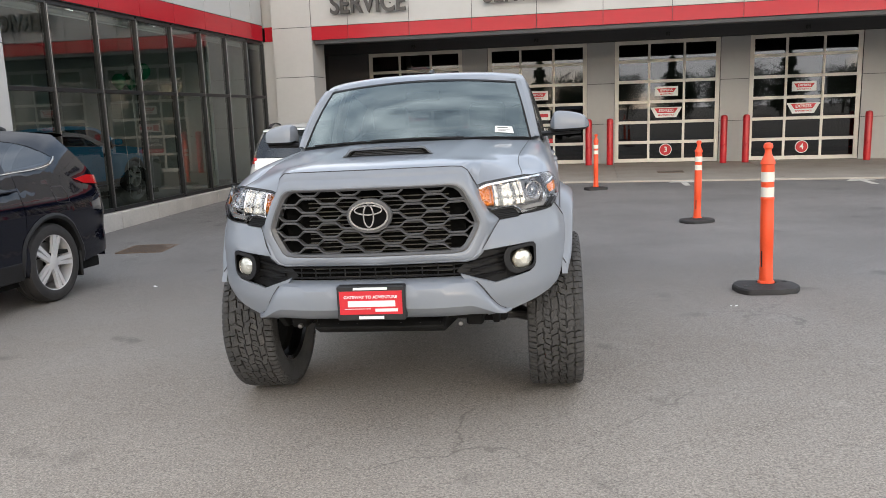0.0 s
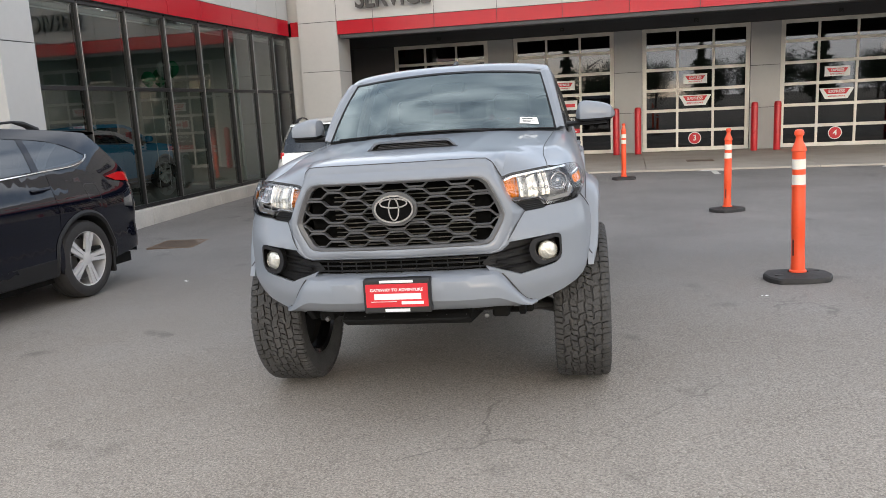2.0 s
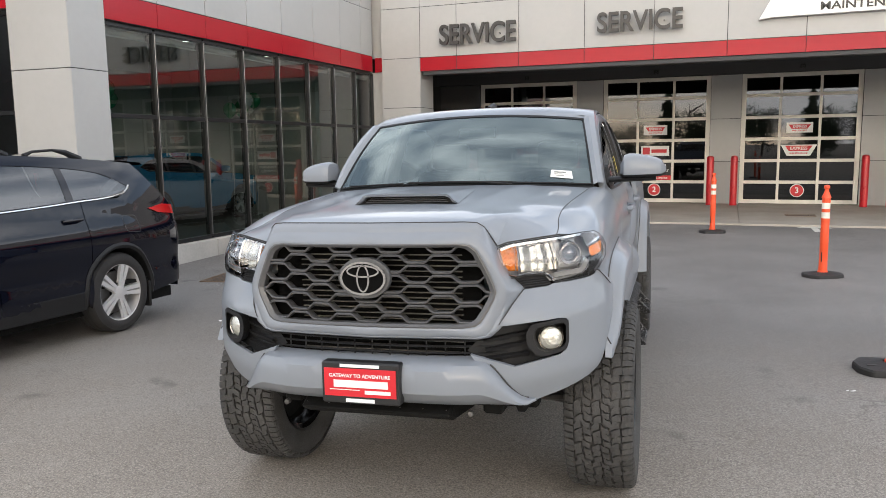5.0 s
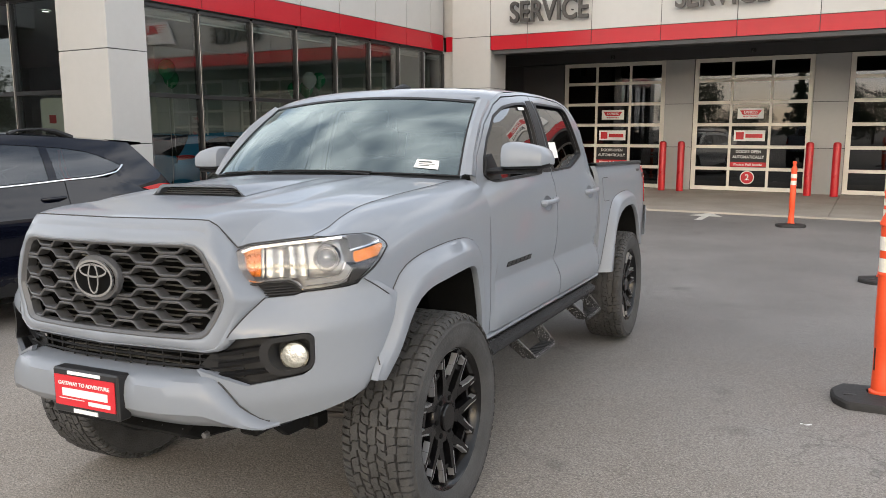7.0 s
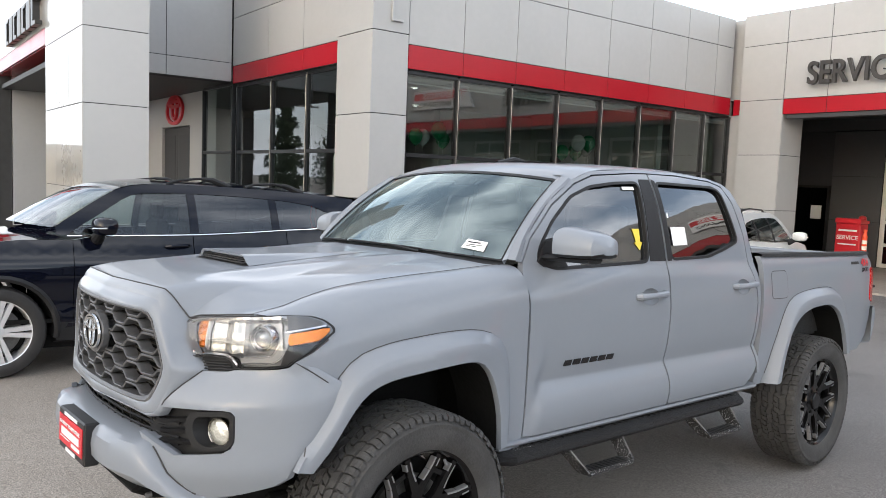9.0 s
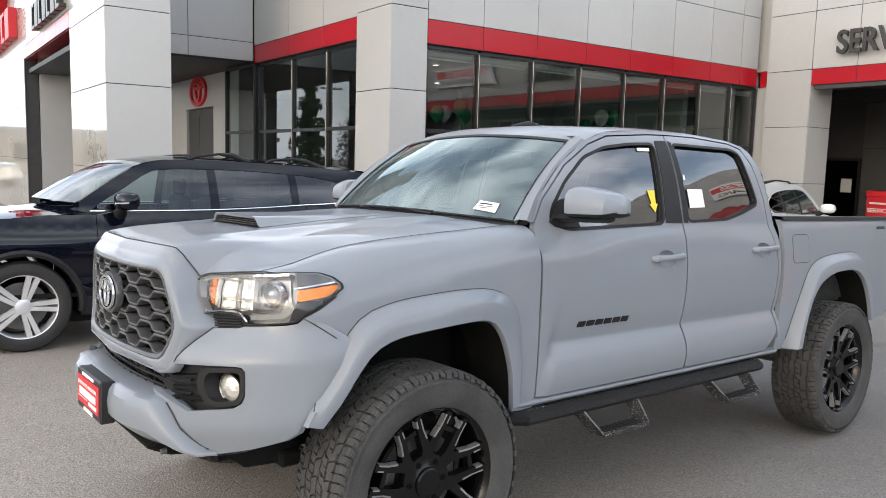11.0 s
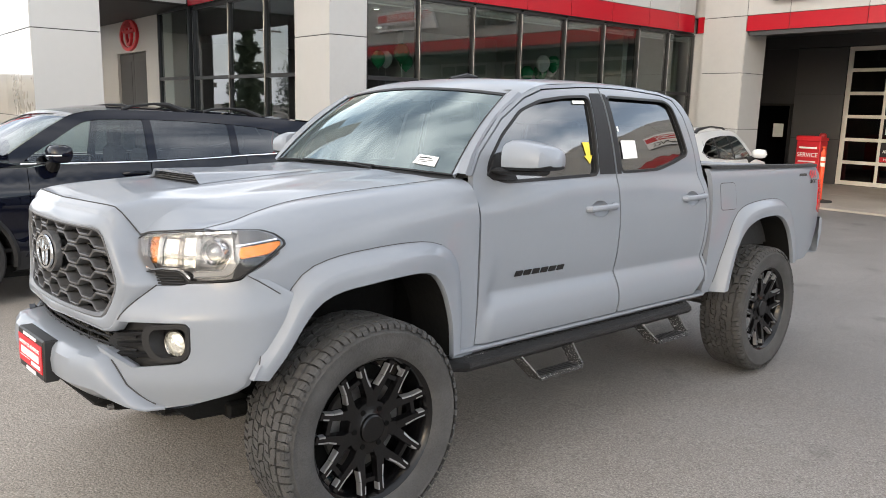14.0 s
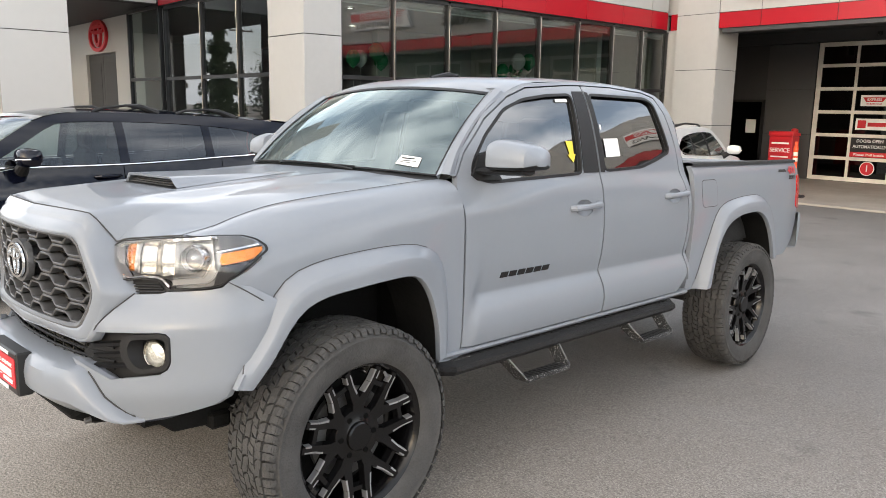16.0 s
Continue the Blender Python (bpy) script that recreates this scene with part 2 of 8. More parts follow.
M = {
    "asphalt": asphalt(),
    "concrete": material("concrete", (0.36, 0.33, 0.29), 0.85, 0, 0.16, 1.2, 0.3, 60),
    "kerb": material("kerb_concrete", (0.46, 0.44, 0.41), 0.85, 0, 0.15, 2.0, 0.3, 60),
    "panel": material("pale_grey_composite_panel", (0.40, 0.40, 0.395), 0.40, 0.0, 0.05, 0.7, 0, rough_vary=0.06, rand=0.02),
    "portal_gloss": material("glossy_cream_panel", (0.305, 0.292, 0.262), 0.30, 0, 0.04, 0.6, 0, rough_vary=0.05, rand=0.02, coat=0.6, coat_rough=0.02),
    "panel_white": material("white_composite_panel", (0.44, 0.44, 0.435), 0.22, 0, 0.03, 0.6, 0, rough_vary=0.05, rand=0.015),
    "red_panel": material("red_composite_panel", (0.36, 0.008, 0.018), 0.20, 0, 0.06, 0.9, 0, rough_vary=0.05, spec=0.25),
    "joint": material("dark_joint", (0.05, 0.05, 0.05), 0.9),
    "frame_dark": material("dark_bronze_aluminium", (0.035, 0.036, 0.038), 0.35, 0.6, 0.08, 5),
    "frame_light": material("brushed_mullion_cap", (0.24, 0.24, 0.24), 0.3, 0.9, 0.06, 5),
    "frame_white": material("white_door_section", (0.74, 0.71, 0.64), 0.45, 0, 0.07, 3, rough_vary=0.08),
    "soffit": material("dark_grey_soffit", (0.042, 0.043, 0.046), 0.6, 0, 0.08, 1.5),
    "wall_dark": material("grey_bay_wall", (0.060, 0.060, 0.063), 0.65, 0, 0.08, 1.5),
    "pane": thin_glass("storefront_glass", (0.42, 0.50, 0.48), 0.11, 0.95),
    "pane_door": thin_glass("bay_door_glass", (0.12, 0.13, 0.14), 0.06, 0.95),
    # the unlit workshop's dimness is put into this dark base colour
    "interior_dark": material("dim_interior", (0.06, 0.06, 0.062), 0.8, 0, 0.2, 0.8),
    "interior_floor": material("showroom_tile", (0.30, 0.29, 0.28), 0.25, 0, 0.1, 1.0),
    "interior_light": material("pale_interior_wall", (0.42, 0.44, 0.42), 0.8, 0, 0.1, 0.8),
    "ceiling_tile": material("pale_ceiling_tile", (0.50, 0.50, 0.48), 0.85, 0, 0.06, 1.2),
    "bollard": material("red_bollard_sleeve", (0.50, 0.012, 0.018), 0.32, 0, 0.08, 3, rough_vary=0.06),
    "orange": material("orange_plastic_post", (0.80, 0.085, 0.022), 0.42, 0, 0.1, 4, 0.08, 40, rough_vary=0.08),
    "reflective": material("white_reflective_band", (0.78, 0.74, 0.66), 0.35, 0, 0.1, 9),
    "rubber": material("black_rubber", (0.022, 0.021, 0.021), 0.72, 0, 0.25, 8, 0.25, 60),
    "line_white": material("worn_white_line_paint", (0.62, 0.60, 0.56), 0.7, 0, 0.2, 5, 0.2, 90),
    "letter_dark": material("dark_bronze_letter", (0.045, 0.042, 0.04), 0.35, 0.4, 0.1, 6),
    "white": material("white_print", (0.80, 0.80, 0.79), 0.5, 0, 0.03, 4),
    "black": material("black_print", (0.015, 0.015, 0.016), 0.5, 0, 0.1, 4),
    "red": material("red_print", (0.58, 0.02, 0.03), 0.4, 0, 0.05, 4),
    "yellow": material("yellow_print", (0.80, 0.62, 0.05), 0.5, 0, 0.05, 4),
    "iron": material("cast_iron_grate", (0.17, 0.12, 0.085), 0.7, 0.3, 0.3, 12, 0.3, 60),
    "balloon_green": material("green_balloon", (0.02, 0.22, 0.09), 0.25, 0, 0.05, 4),
    "balloon_white": material("white_balloon", (0.6, 0.62, 0.6), 0.25, 0, 0.05, 4),
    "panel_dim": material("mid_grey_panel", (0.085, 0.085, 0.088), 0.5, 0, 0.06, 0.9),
    "foliage": material("dark_foliage", (0.045, 0.065, 0.028), 0.7, 0, 0.4, 1.5),
    "bark": material("bark", (0.10, 0.075, 0.055), 0.9, 0, 0.3, 6, 0.4, 30),
    "far_beige": material("far_beige_stucco", (0.42, 0.34, 0.25), 0.85, 0, 0.1, 0.7),
    "lamp": glow("ceiling_lamp", (1.0, 0.95, 0.85), 3.0),
}


# ---- mesh tools ----
def box(bm, lo, hi, bevel=0.0, seg=1):
    x0, y0, z0 = lo
    x1, y1, z1 = hi
    v = [bm.verts.new(p) for p in ((x0, y0, z0), (x1, y0, z0), (x1, y1, z0), (x0, y1, z0), (x0, y0, z1), (x1, y0, z1), (x1, y1, z1), (x0, y1, z1))]
    fs = [bm.faces.new([v[i] for i in q]) for q in ((3, 2, 1, 0), (4, 5, 6, 7), (0, 1, 5, 4), (1, 2, 6, 5), (2, 3, 7, 6), (3, 0, 4, 7))]
    if bevel:
        edges = list({e for f in fs for e in f.edges})
        bmesh.ops.bevel(bm, geom=edges, offset=bevel, segments=seg, affect="EDGES", profile=0.5)


def prism(bm, pts, place, depth, bevel=0.0):
    """The polygon pts (u, v) put into space by place(u, v, w), for w from 0 to depth."""
    a = [bm.verts.new(place(u, v, 0)) for u, v in pts]
    b = [bm.verts.new(place(u, v, depth)) for u, v in pts]
    fs = [bm.faces.new(a[::-1]), bm.faces.new(b)]
    for i in range(len(pts)):
        j = (i + 1) % len(pts)
        fs.append(bm.faces.new((a[i], a[j], b[j], b[i])))
    if bevel:
        bmesh.ops.bevel(bm, geom=list({e for f in fs for e in f.edges}), offset=bevel, segments=1, affect="EDGES", profile=0.5)


def lathe(bm, profile, n=24, place=None, closed=False):
    """Turn a profile of (radius, height) about the axis; place maps (x, y, h)."""
    place = place or (lambda x, y, h: (x, y, h))
    rings = []
    for r, h in profile:
        if r < 1e-6:
            rings.append([bm.verts.new(place(0, 0, h))])
        else:
            rings.append([bm.verts.new(place(r * math.cos(2 * math.pi * i / n), r * math.sin(2 * math.pi * i / n), h)) for i in range(n)])
    pairs = list(zip(rings, rings[1:])) + ([(rings[-1], rings[0])] if closed else [])
    for a, b in pairs:
        for i in range(n):
            j = (i + 1) % n
            q = [a[i % len(a)], a[j % len(a)], b[j % len(b)], b[i % len(b)]]
            q = list(dict.fromkeys(q))
            if len(q) > 2:
                bm.faces.new(q)


def tube(bm, pts, r, n=8, cap=True):
    """A round bar along pts."""
    pts = [Vector(p) for p in pts]
    rings = []
    side = None
    for i, p in enumerate(pts):
        d = (pts[min(i + 1, len(pts) - 1)] - pts[max(i - 1, 0)]).normalized()
        if side is None:
            side = d.orthogonal().normalized()
        side = (side - d * side.dot(d)).normalized()
        up = d.cross(side)
        rr = r[i] if isinstance(r, (list, tuple)) else r
        rings.append([bm.verts.new(p + rr * (math.cos(2 * math.pi * k / n) * side + math.sin(2 * math.pi * k / n) * up)) for k in range(n)])
    for a, b in zip(rings, rings[1:]):
        for k in range(n):
            bm.faces.new((a[k], a[(k + 1) % n], b[(k + 1) % n], b[k]))
    if cap:
        bm.faces.new(rings[0][::-1])
        bm.faces.new(rings[-1])


def loft(bm, rows, close_u=False):
    """Quads between rows of points."""
    grid = [[bm.verts.new(p) for p in row] for row in rows]
    for a, b in zip(grid, grid[1:]):
        m = len(a)
        for i in range(m if close_u else m - 1):
            q = [a[i], a[(i + 1) % m], b[(i + 1) % m], b[i]]
            try:
                bm.faces.new(q)
            except ValueError:
                pass
    return grid


def finish(bm, name, mat, smooth=32):
    bmesh.ops.remove_doubles(bm, verts=bm.verts, dist=0.00005)
    bmesh.ops.recalc_face_normals(bm, faces=bm.faces)
    me = bpy.data.meshes.new(name)
    bm.to_mesh(me)
    bm.free()
    for mt in mat if isinstance(mat, (list, tuple)) else (mat,):
        me.materials.append(mt)
    if smooth:
        me.shade_smooth()
        me.set_sharp_from_angle(angle=radians(smooth))
    return me


def part(name, bm, mat, parent=None, label="", smooth=32):
    """One mesh object, under a thing or a part."""
    ob = new(name, finish(bm, name, mat, smooth))
    ob.parent = parent
    return tagged(ob, label)


def thing(name, label, category, m=None, group="", kind=""):
    ob = new(name)
    ob.empty_display_size = 0.2
    if m is not None:
        ob.matrix_world = m
        ob.matrix_basis = m
    return tagged(ob, label, category, group, kind)


def structure(name, bm, mat, label="", category="", smooth=32):
    return tagged(part(name, bm, mat, None, label, smooth), label, category, "", "structure")


def boxes(items, bevel=0.0):
    bm = bmesh.new()
    for lo, hi in items:
        box(bm, lo, hi, bevel)
    return bm


def lettering(name, text, size, depth, mat, parent, m, width=None, align="CENTER"):
    """Raised letters in the built-in font, as a mesh; they stand in the local xz plane and face -y."""
    cu = bpy.data.curves.new(name, "FONT")
    cu.body = text
    cu.size = size
    cu.extrude = depth / 2
    cu.align_x = align
    cu.align_y = "CENTER"
    cu.offset = size * 0.018
    tmp = bpy.data.objects.new("tmp", cu)
    me = bpy.data.meshes.new_from_object(tmp)
    bpy.data.objects.remove(tmp)
    bpy.data.curves.remove(cu)
    me.name = name
    me.materials.clear()
    me.materials.append(mat)
    me.transform(Matrix.Rotation(radians(90), 4, "X"))
    if width:
        xs = [v.co.x for v in me.vertices]
        me.transform(Matrix.Diagonal((width / (max(xs) - min(xs)), 1, 1, 1)))
    ob = new(name, me)
    ob.parent = parent
    ob.matrix_basis = m
    return ob

# ---- curved sheets cut from outlines ----
from mathutils import geometry


def curve(knots):
    """A smooth function through (t, value) knots."""
    ts = [k[0] for k in knots]
    vs = [k[1] for k in knots]
    n = len(ts)
    ms = []
    for i in range(n):
        a, b = max(0, i - 1), min(n - 1, i + 1)
        ms.append((vs[b] - vs[a]) / (ts[b] - ts[a]))

    def f(t):
        if t <= ts[0]:
            return vs[0]
        if t >= ts[-1]:
            return vs[-1]
        i = 0
        while ts[i + 1] < t:
            i += 1
        h = ts[i + 1] - ts[i]
        u = (t - ts[i]) / h
        return (2 * u**3 - 3 * u**2 + 1) * vs[i] + (u**3 - 2 * u**2 + u) * h * ms[i] + (-2 * u**3 + 3 * u**2) * vs[i + 1] + (u**3 - u**2) * h * ms[i + 1]
    return f


def dense(poly, step):
    out = []
    for i, p in enumerate(poly):
        q = poly[(i + 1) % len(poly)]
        k = max(1, int(math.dist(p, q) / step + 0.5))
        out += [(p[0] + (q[0] - p[0]) * j / k, p[1] + (q[1] - p[1]) * j / k) for j in range(k)]
    return out


def rounded(poly, r, seg=4):
    """The outline with its corners rounded."""
    out = []
    n = len(poly)
    for i in range(n):
        p, a, b = Vector(poly[i]), Vector(poly[i - 1]), Vector(poly[(i + 1) % n])
        da, db = (a - p), (b - p)
        k = min(r, da.length * 0.45, db.length * 0.45)
        pa, pb = p + da.normalized() * k, p + db.normalized() * k
        for j in range(seg + 1):
            t = j / seg
            q = pa * (1 - t) ** 2 + p * 2 * t * (1 - t) + pb * t * t
            out.append((q.x, q.y))
    return out


def inside(p, poly):
    x, y = p
    hit = False
    for i in range(len(poly)):
        (x0, y0), (x1, y1) = poly[i], poly[i - 1]
        if (y0 > y) != (y1 > y) and x < (x1 - x0) * (y - y0) / (y1 - y0) + x0:
            hit = not hit
    return hit


def sheet(bm, outer, fn, step=0.05, holes=(), hem=None, lines=()):
    """Mesh the outline (with holes) finely and lay it on the surface fn(u, v). hem: a vector by which its edges turn in."""
    loops = [dense(outer, step)] + [dense(h, step) for h in holes]
    pts, edges = [], []
    for lp in loops:
        base = len(pts)
        pts += lp
        edges += [(base + i, base + (i + 1) % len(lp)) for i in range(len(lp))]
    for ln in lines:                                    # creases that the mesh must follow
        base = len(pts)
        pts += ln
        edges += [(base + i, base + i + 1) for i in range(len(ln) - 1)]
    rim = np.array(pts)
    lo, hi = rim.min(0), rim.max(0)
    for i in range(int((hi[0] - lo[0]) / step) + 1):
        for j in range(int((hi[1] - lo[1]) / step) + 1):
            p = (lo[0] + (i + 0.5) * step, lo[1] + (j + 0.5 * (i % 2)) * step)
            if inside(p, loops[0]) and not any(inside(p, h) for h in loops[1:]) and ((rim - p) ** 2).sum(1).min() > (0.45 * step) ** 2:
                pts.append(p)
    vs, es, fs, *_ = geometry.delaunay_2d_cdt([Vector(p) for p in pts], edges, [], 0, 1e-6)
    verts = [bm.verts.new(fn(v.x, v.y)) for v in vs]
    faces = []
    for f in fs:
        c = (sum(vs[i].x for i in f) / len(f), sum(vs[i].y for i in f) / len(f))
        if inside(c, loops[0]) and not any(inside(c, h) for h in loops[1:]):
            try:
                faces.append(bm.faces.new([verts[i] for i in f]))
            except ValueError:
                pass
    loose = [v for v in verts if not v.link_faces]
    for v in loose:
        bm.verts.remove(v)
    if hem is not None:
        hem = Vector(hem)
        rims = [e for f in faces for e in f.edges if len(e.link_faces) == 1]
        twin = {}
        for e in rims:
            for v in e.verts:
                if v not in twin:
                    twin[v] = bm.verts.new(v.co + hem)
        for e in rims:
            a, b = e.verts
            bm.faces.new((a, b, twin[b], twin[a]))
    return faces


# ---- ground ----
def smooth(a, b, t):
    t = min(1.0, max(0.0, (t - a) / (b - a)))
    return t * t * (3 - 2 * t)


def gz(x, y):
    """Height of the asphalt: it falls gently to a swale in front of the service bays."""
    yy = max(-8.0, min(14.0, y))
    along = -0.025 * yy if yy < 4 else -0.10 - 0.04 * smooth(4, 9, yy)
    cross = 0.0198 * (max(-6.2, min(5.0, x)) - 0.88) * (1 - smooth(3, 10, yy))
    return along - 0.017 + cross


def make_ground():
    def steps(lo, hi, d):
        k = int(round((hi - lo) / d))
        near = [lo + i * d for i in range(k + 1)]
        return [lo - 600, lo - 150, lo - 50, lo - 15, lo - 4] + near + [hi + 4, hi + 15, hi + 50, hi + 150, hi + 600]
    xs, ys = steps(-14, 12, 0.5), steps(-10, 20, 0.5)
    bm = bmesh.new()
    loft(bm, [[(x, y, gz(x, y)) for x in xs] for y in ys])
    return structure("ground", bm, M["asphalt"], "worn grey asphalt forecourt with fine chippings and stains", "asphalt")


make_ground()


def apron_z(y):
    return -0.118 + 0.063 * smooth(13.1, 17.8, y)


def make_apron():
    edges = [-9.0, -5.4, -1.95, 1.5, 4.95, 8.4, 12.0, 16.0]
    base = structure("pavement", boxes([((-9.0, 13.13, -0.4), (16.0, 18.0, -0.135))]), M["concrete"], "pale concrete apron in front of the bay doors", "pavement")
    for a, b in zip(edges, edges[1:]):
        for ya, yb in ((13.1, 15.45), (15.462, 17.9)):
            bm = bmesh.new()
            pts = [(ya, -0.16), (yb, -0.16), (yb, apron_z(yb)), (ya + 0.01, apron_z(ya)), (ya, apron_z(ya) - 0.01)]
            prism(bm, pts, lambda u, v, w, a=a: (a + 0.006 + w, u, v), b - a - 0.012)
            part("slab", bm, M["concrete"], base)


make_apron()


# ---- panelled walls ----
def panel_wall(name, place, us, vs, mats, depth, label, back=None, gap=0.012, backing=True):
    """Panels in a grid on a dark backing. place(u, v, w): w is outward. mats: one material for each row."""
    bm = bmesh.new()
    a, b = us[0] + 0.03, us[-1] - 0.03
    prism(bm, [(a, vs[0]), (b, vs[0]), (b, vs[-1] - 0.01), (a, vs[-1] - 0.01)], lambda u, v, w: place(u, v, -0.012 - w), depth)
    wall = structure(name, bm, back or M["joint"], label, "wall")
    g = gap / 2
    for i, (u0, u1) in enumerate(zip(us, us[1:])):
        for v0, v1, mt in zip(vs, vs[1:], mats):
            if mt is None:
                continue
            bm = bmesh.new()
            prism(bm, [(u0 + g, v0 + g), (u1 - g, v0 + g), (u1 - g, v1 - g), (u0 + g, v1 - g)], lambda u, v, w: place(u, v, w - 0.02), 0.02, 0.002)
            part("panel", bm, mt, wall)
    return wall


GX = -6.45                      # face of the red band and the grey panels above the showroom glass
JY = [4.20, 4.83, 5.85, 6.94, 8.05, 9.14, 10.28, 11.40, 12.37, 12.95]
g, r_ = M["panel"], M["red_panel"]
panel_wall("wall_showroom_upper", lambda u, v, w: (GX + w, u, v), JY[1:], [3.20, 3.55, 4.57, 5.15], [r_, g, g], 0.35,
           "grey composite panels over a glossy red band")
# the pier at the showroom's corner
panel_wall("wall_pier_side", lambda u, v, w: (-6.43 + w, u, v), [4.20, 4.82], [-0.2, 1.30, 2.52, 3.68, 4.57, 5.15], [g] * 5, 0.30,
           "grey composite panels on the corner pier")
panel_wall("wall_pier_front", lambda u, v, w: (u, 4.20 - w, v), [-7.43, -6.43], [-0.2, 1.30, 2.52, 3.68, 4.57, 5.15], [g] * 5, 0.30,
           "beige composite panels on the corner pier")
# the wing beyond the pier
panel_wall("wall_wing_upper", lambda u, v, w: (u, 4.28 - w, v), [-11.75, -10.1, -8.72, -7.43], [3.32, 3.66, 4.57, 5.15], [r_, g, g], 0.30,
           "grey composite panels over a glossy red band")
panel_wall("wall_canopy_side", lambda u, v, w: (-11.75 + w, u, v), [1.2, 3.0, 4.26], [3.36, 3.72, 5.15], [g, g], 0.3,
           "grey composite panels over the entrance")
# service bays: column and fascia
panel_wall("wall_service_column", lambda u, v, w: (u, 12.90 - w, v), [-6.20, -5.26], [-0.2, 1.27, 2.37, 3.46, 4.55, 5.17], [g] * 5, 0.12,
           "beige composite panels on the bay's column")
panel_wall("wall_service_column_side", lambda u, v, w: (-5.26 + w, u, v), [12.92, 13.70], [-0.2, 1.27, 2.37, 3.46], [g] * 3, 0.12,
           "grey composite panels on the column's side")
panel_wall("wall_service_fascia", lambda u, v, w: (u, 12.90 - w, v), [-5.26, -4.40, -3.0, -1.61, -0.22, 1.16, 2.55, 3.94, 5.33, 6.72, 8.11, 9.5, 10.9, 12.3, 14.5],
           [3.16, 3.46, 4.55, 5.17], [r_, g, g], 0.30, "beige composite panels over a glossy red band")
structure("wall_corner_return", boxes([((-6.9, 13.1, -0.2), (-6.21, 13.3, 3.20)), ((-6.9, 13.1, 3.52), (-6.21, 13.3, 5.15)), ((-6.21, 13.05, -0.2), (-5.4, 13.69, 5.1))]), M["panel"],
          "grey return wall in the building's inner corner", "wall")
structure("trim_corner_red", boxes([((-6.445, 13.06, 3.20), (-6.215, 13.10, 3.52))]), M["red_panel"], "short red panel in the corner", "trim")

# roof slab, bay ceiling, bay walls
structure("roof", boxes([((-26, 4.3, 5.0), (-6.6, 26, 5.12)), ((-6.6, 13.2, 5.0), (14.5, 26, 5.12))]), M["joint"], "flat roof behind the parapets", "roof")
structure("ceiling_bay", boxes([((-9.0, 13.19, 3.50), (14.5, 17.9, 3.58))]), M["soffit"], "dark grey soffit over the apron", "ceiling")
structure("trim_soffit_edge", boxes([((-5.2, 12.93, 3.08), (14.5, 13.16, 3.155)), ((-5.2, 13.9, 3.36), (14.5, 14.25, 3.50))]), M["soffit"], "dark trim under the red band", "trim")
DOORS_X, DOOR_W, DOOR_Y = (-5.38, -1.94, 1.52, 4.98), 2.72, 17.78
piers = [(-6.59, -5.38), (-2.66, -1.94), (0.78, 1.52), (4.24, 4.98), (7.70, 14.5)]
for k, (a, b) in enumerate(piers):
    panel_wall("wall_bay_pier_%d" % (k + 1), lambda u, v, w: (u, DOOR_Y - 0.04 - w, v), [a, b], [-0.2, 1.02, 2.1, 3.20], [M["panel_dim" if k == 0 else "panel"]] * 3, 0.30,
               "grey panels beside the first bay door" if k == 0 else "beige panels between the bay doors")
structure("wall_bay_header", boxes([((-9.0, DOOR_Y - 0.07, 3.21), (14.5, 18.1, 3.50))]), M["wall_dark"], "grey header over the bay doors", "wall")
structure("wall_bay_left", boxes([((-8.9, 13.3, -0.2), (-8.6, 18.1, 3.5)), ((-8.6, 17.78, 1.86), (-6.59, 18.08, 3.21)), ((-8.6, 17.78, -0.2), (-7.68, 18.08, 1.86))]),
          M["wall_dark"], "dark grey wall beside the bays", "wall")
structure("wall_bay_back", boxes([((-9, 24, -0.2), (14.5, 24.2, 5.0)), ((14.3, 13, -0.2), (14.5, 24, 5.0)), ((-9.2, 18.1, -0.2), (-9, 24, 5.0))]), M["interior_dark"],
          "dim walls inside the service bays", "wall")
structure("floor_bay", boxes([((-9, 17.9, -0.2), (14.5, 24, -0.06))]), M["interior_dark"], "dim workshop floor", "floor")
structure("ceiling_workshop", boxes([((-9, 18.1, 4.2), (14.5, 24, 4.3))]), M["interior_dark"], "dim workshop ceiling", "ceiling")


# ---- glazing ----
def facing(name, bm, mat, parent, out):
    """A single-sheet pane whose outer side looks along out."""
    ob = part(name, bm, mat, parent)
    if ob.data.polygons[0].normal.dot(out) < 0:
        ob.data.flip_normals()
    ob.visible_shadow = False
    return ob


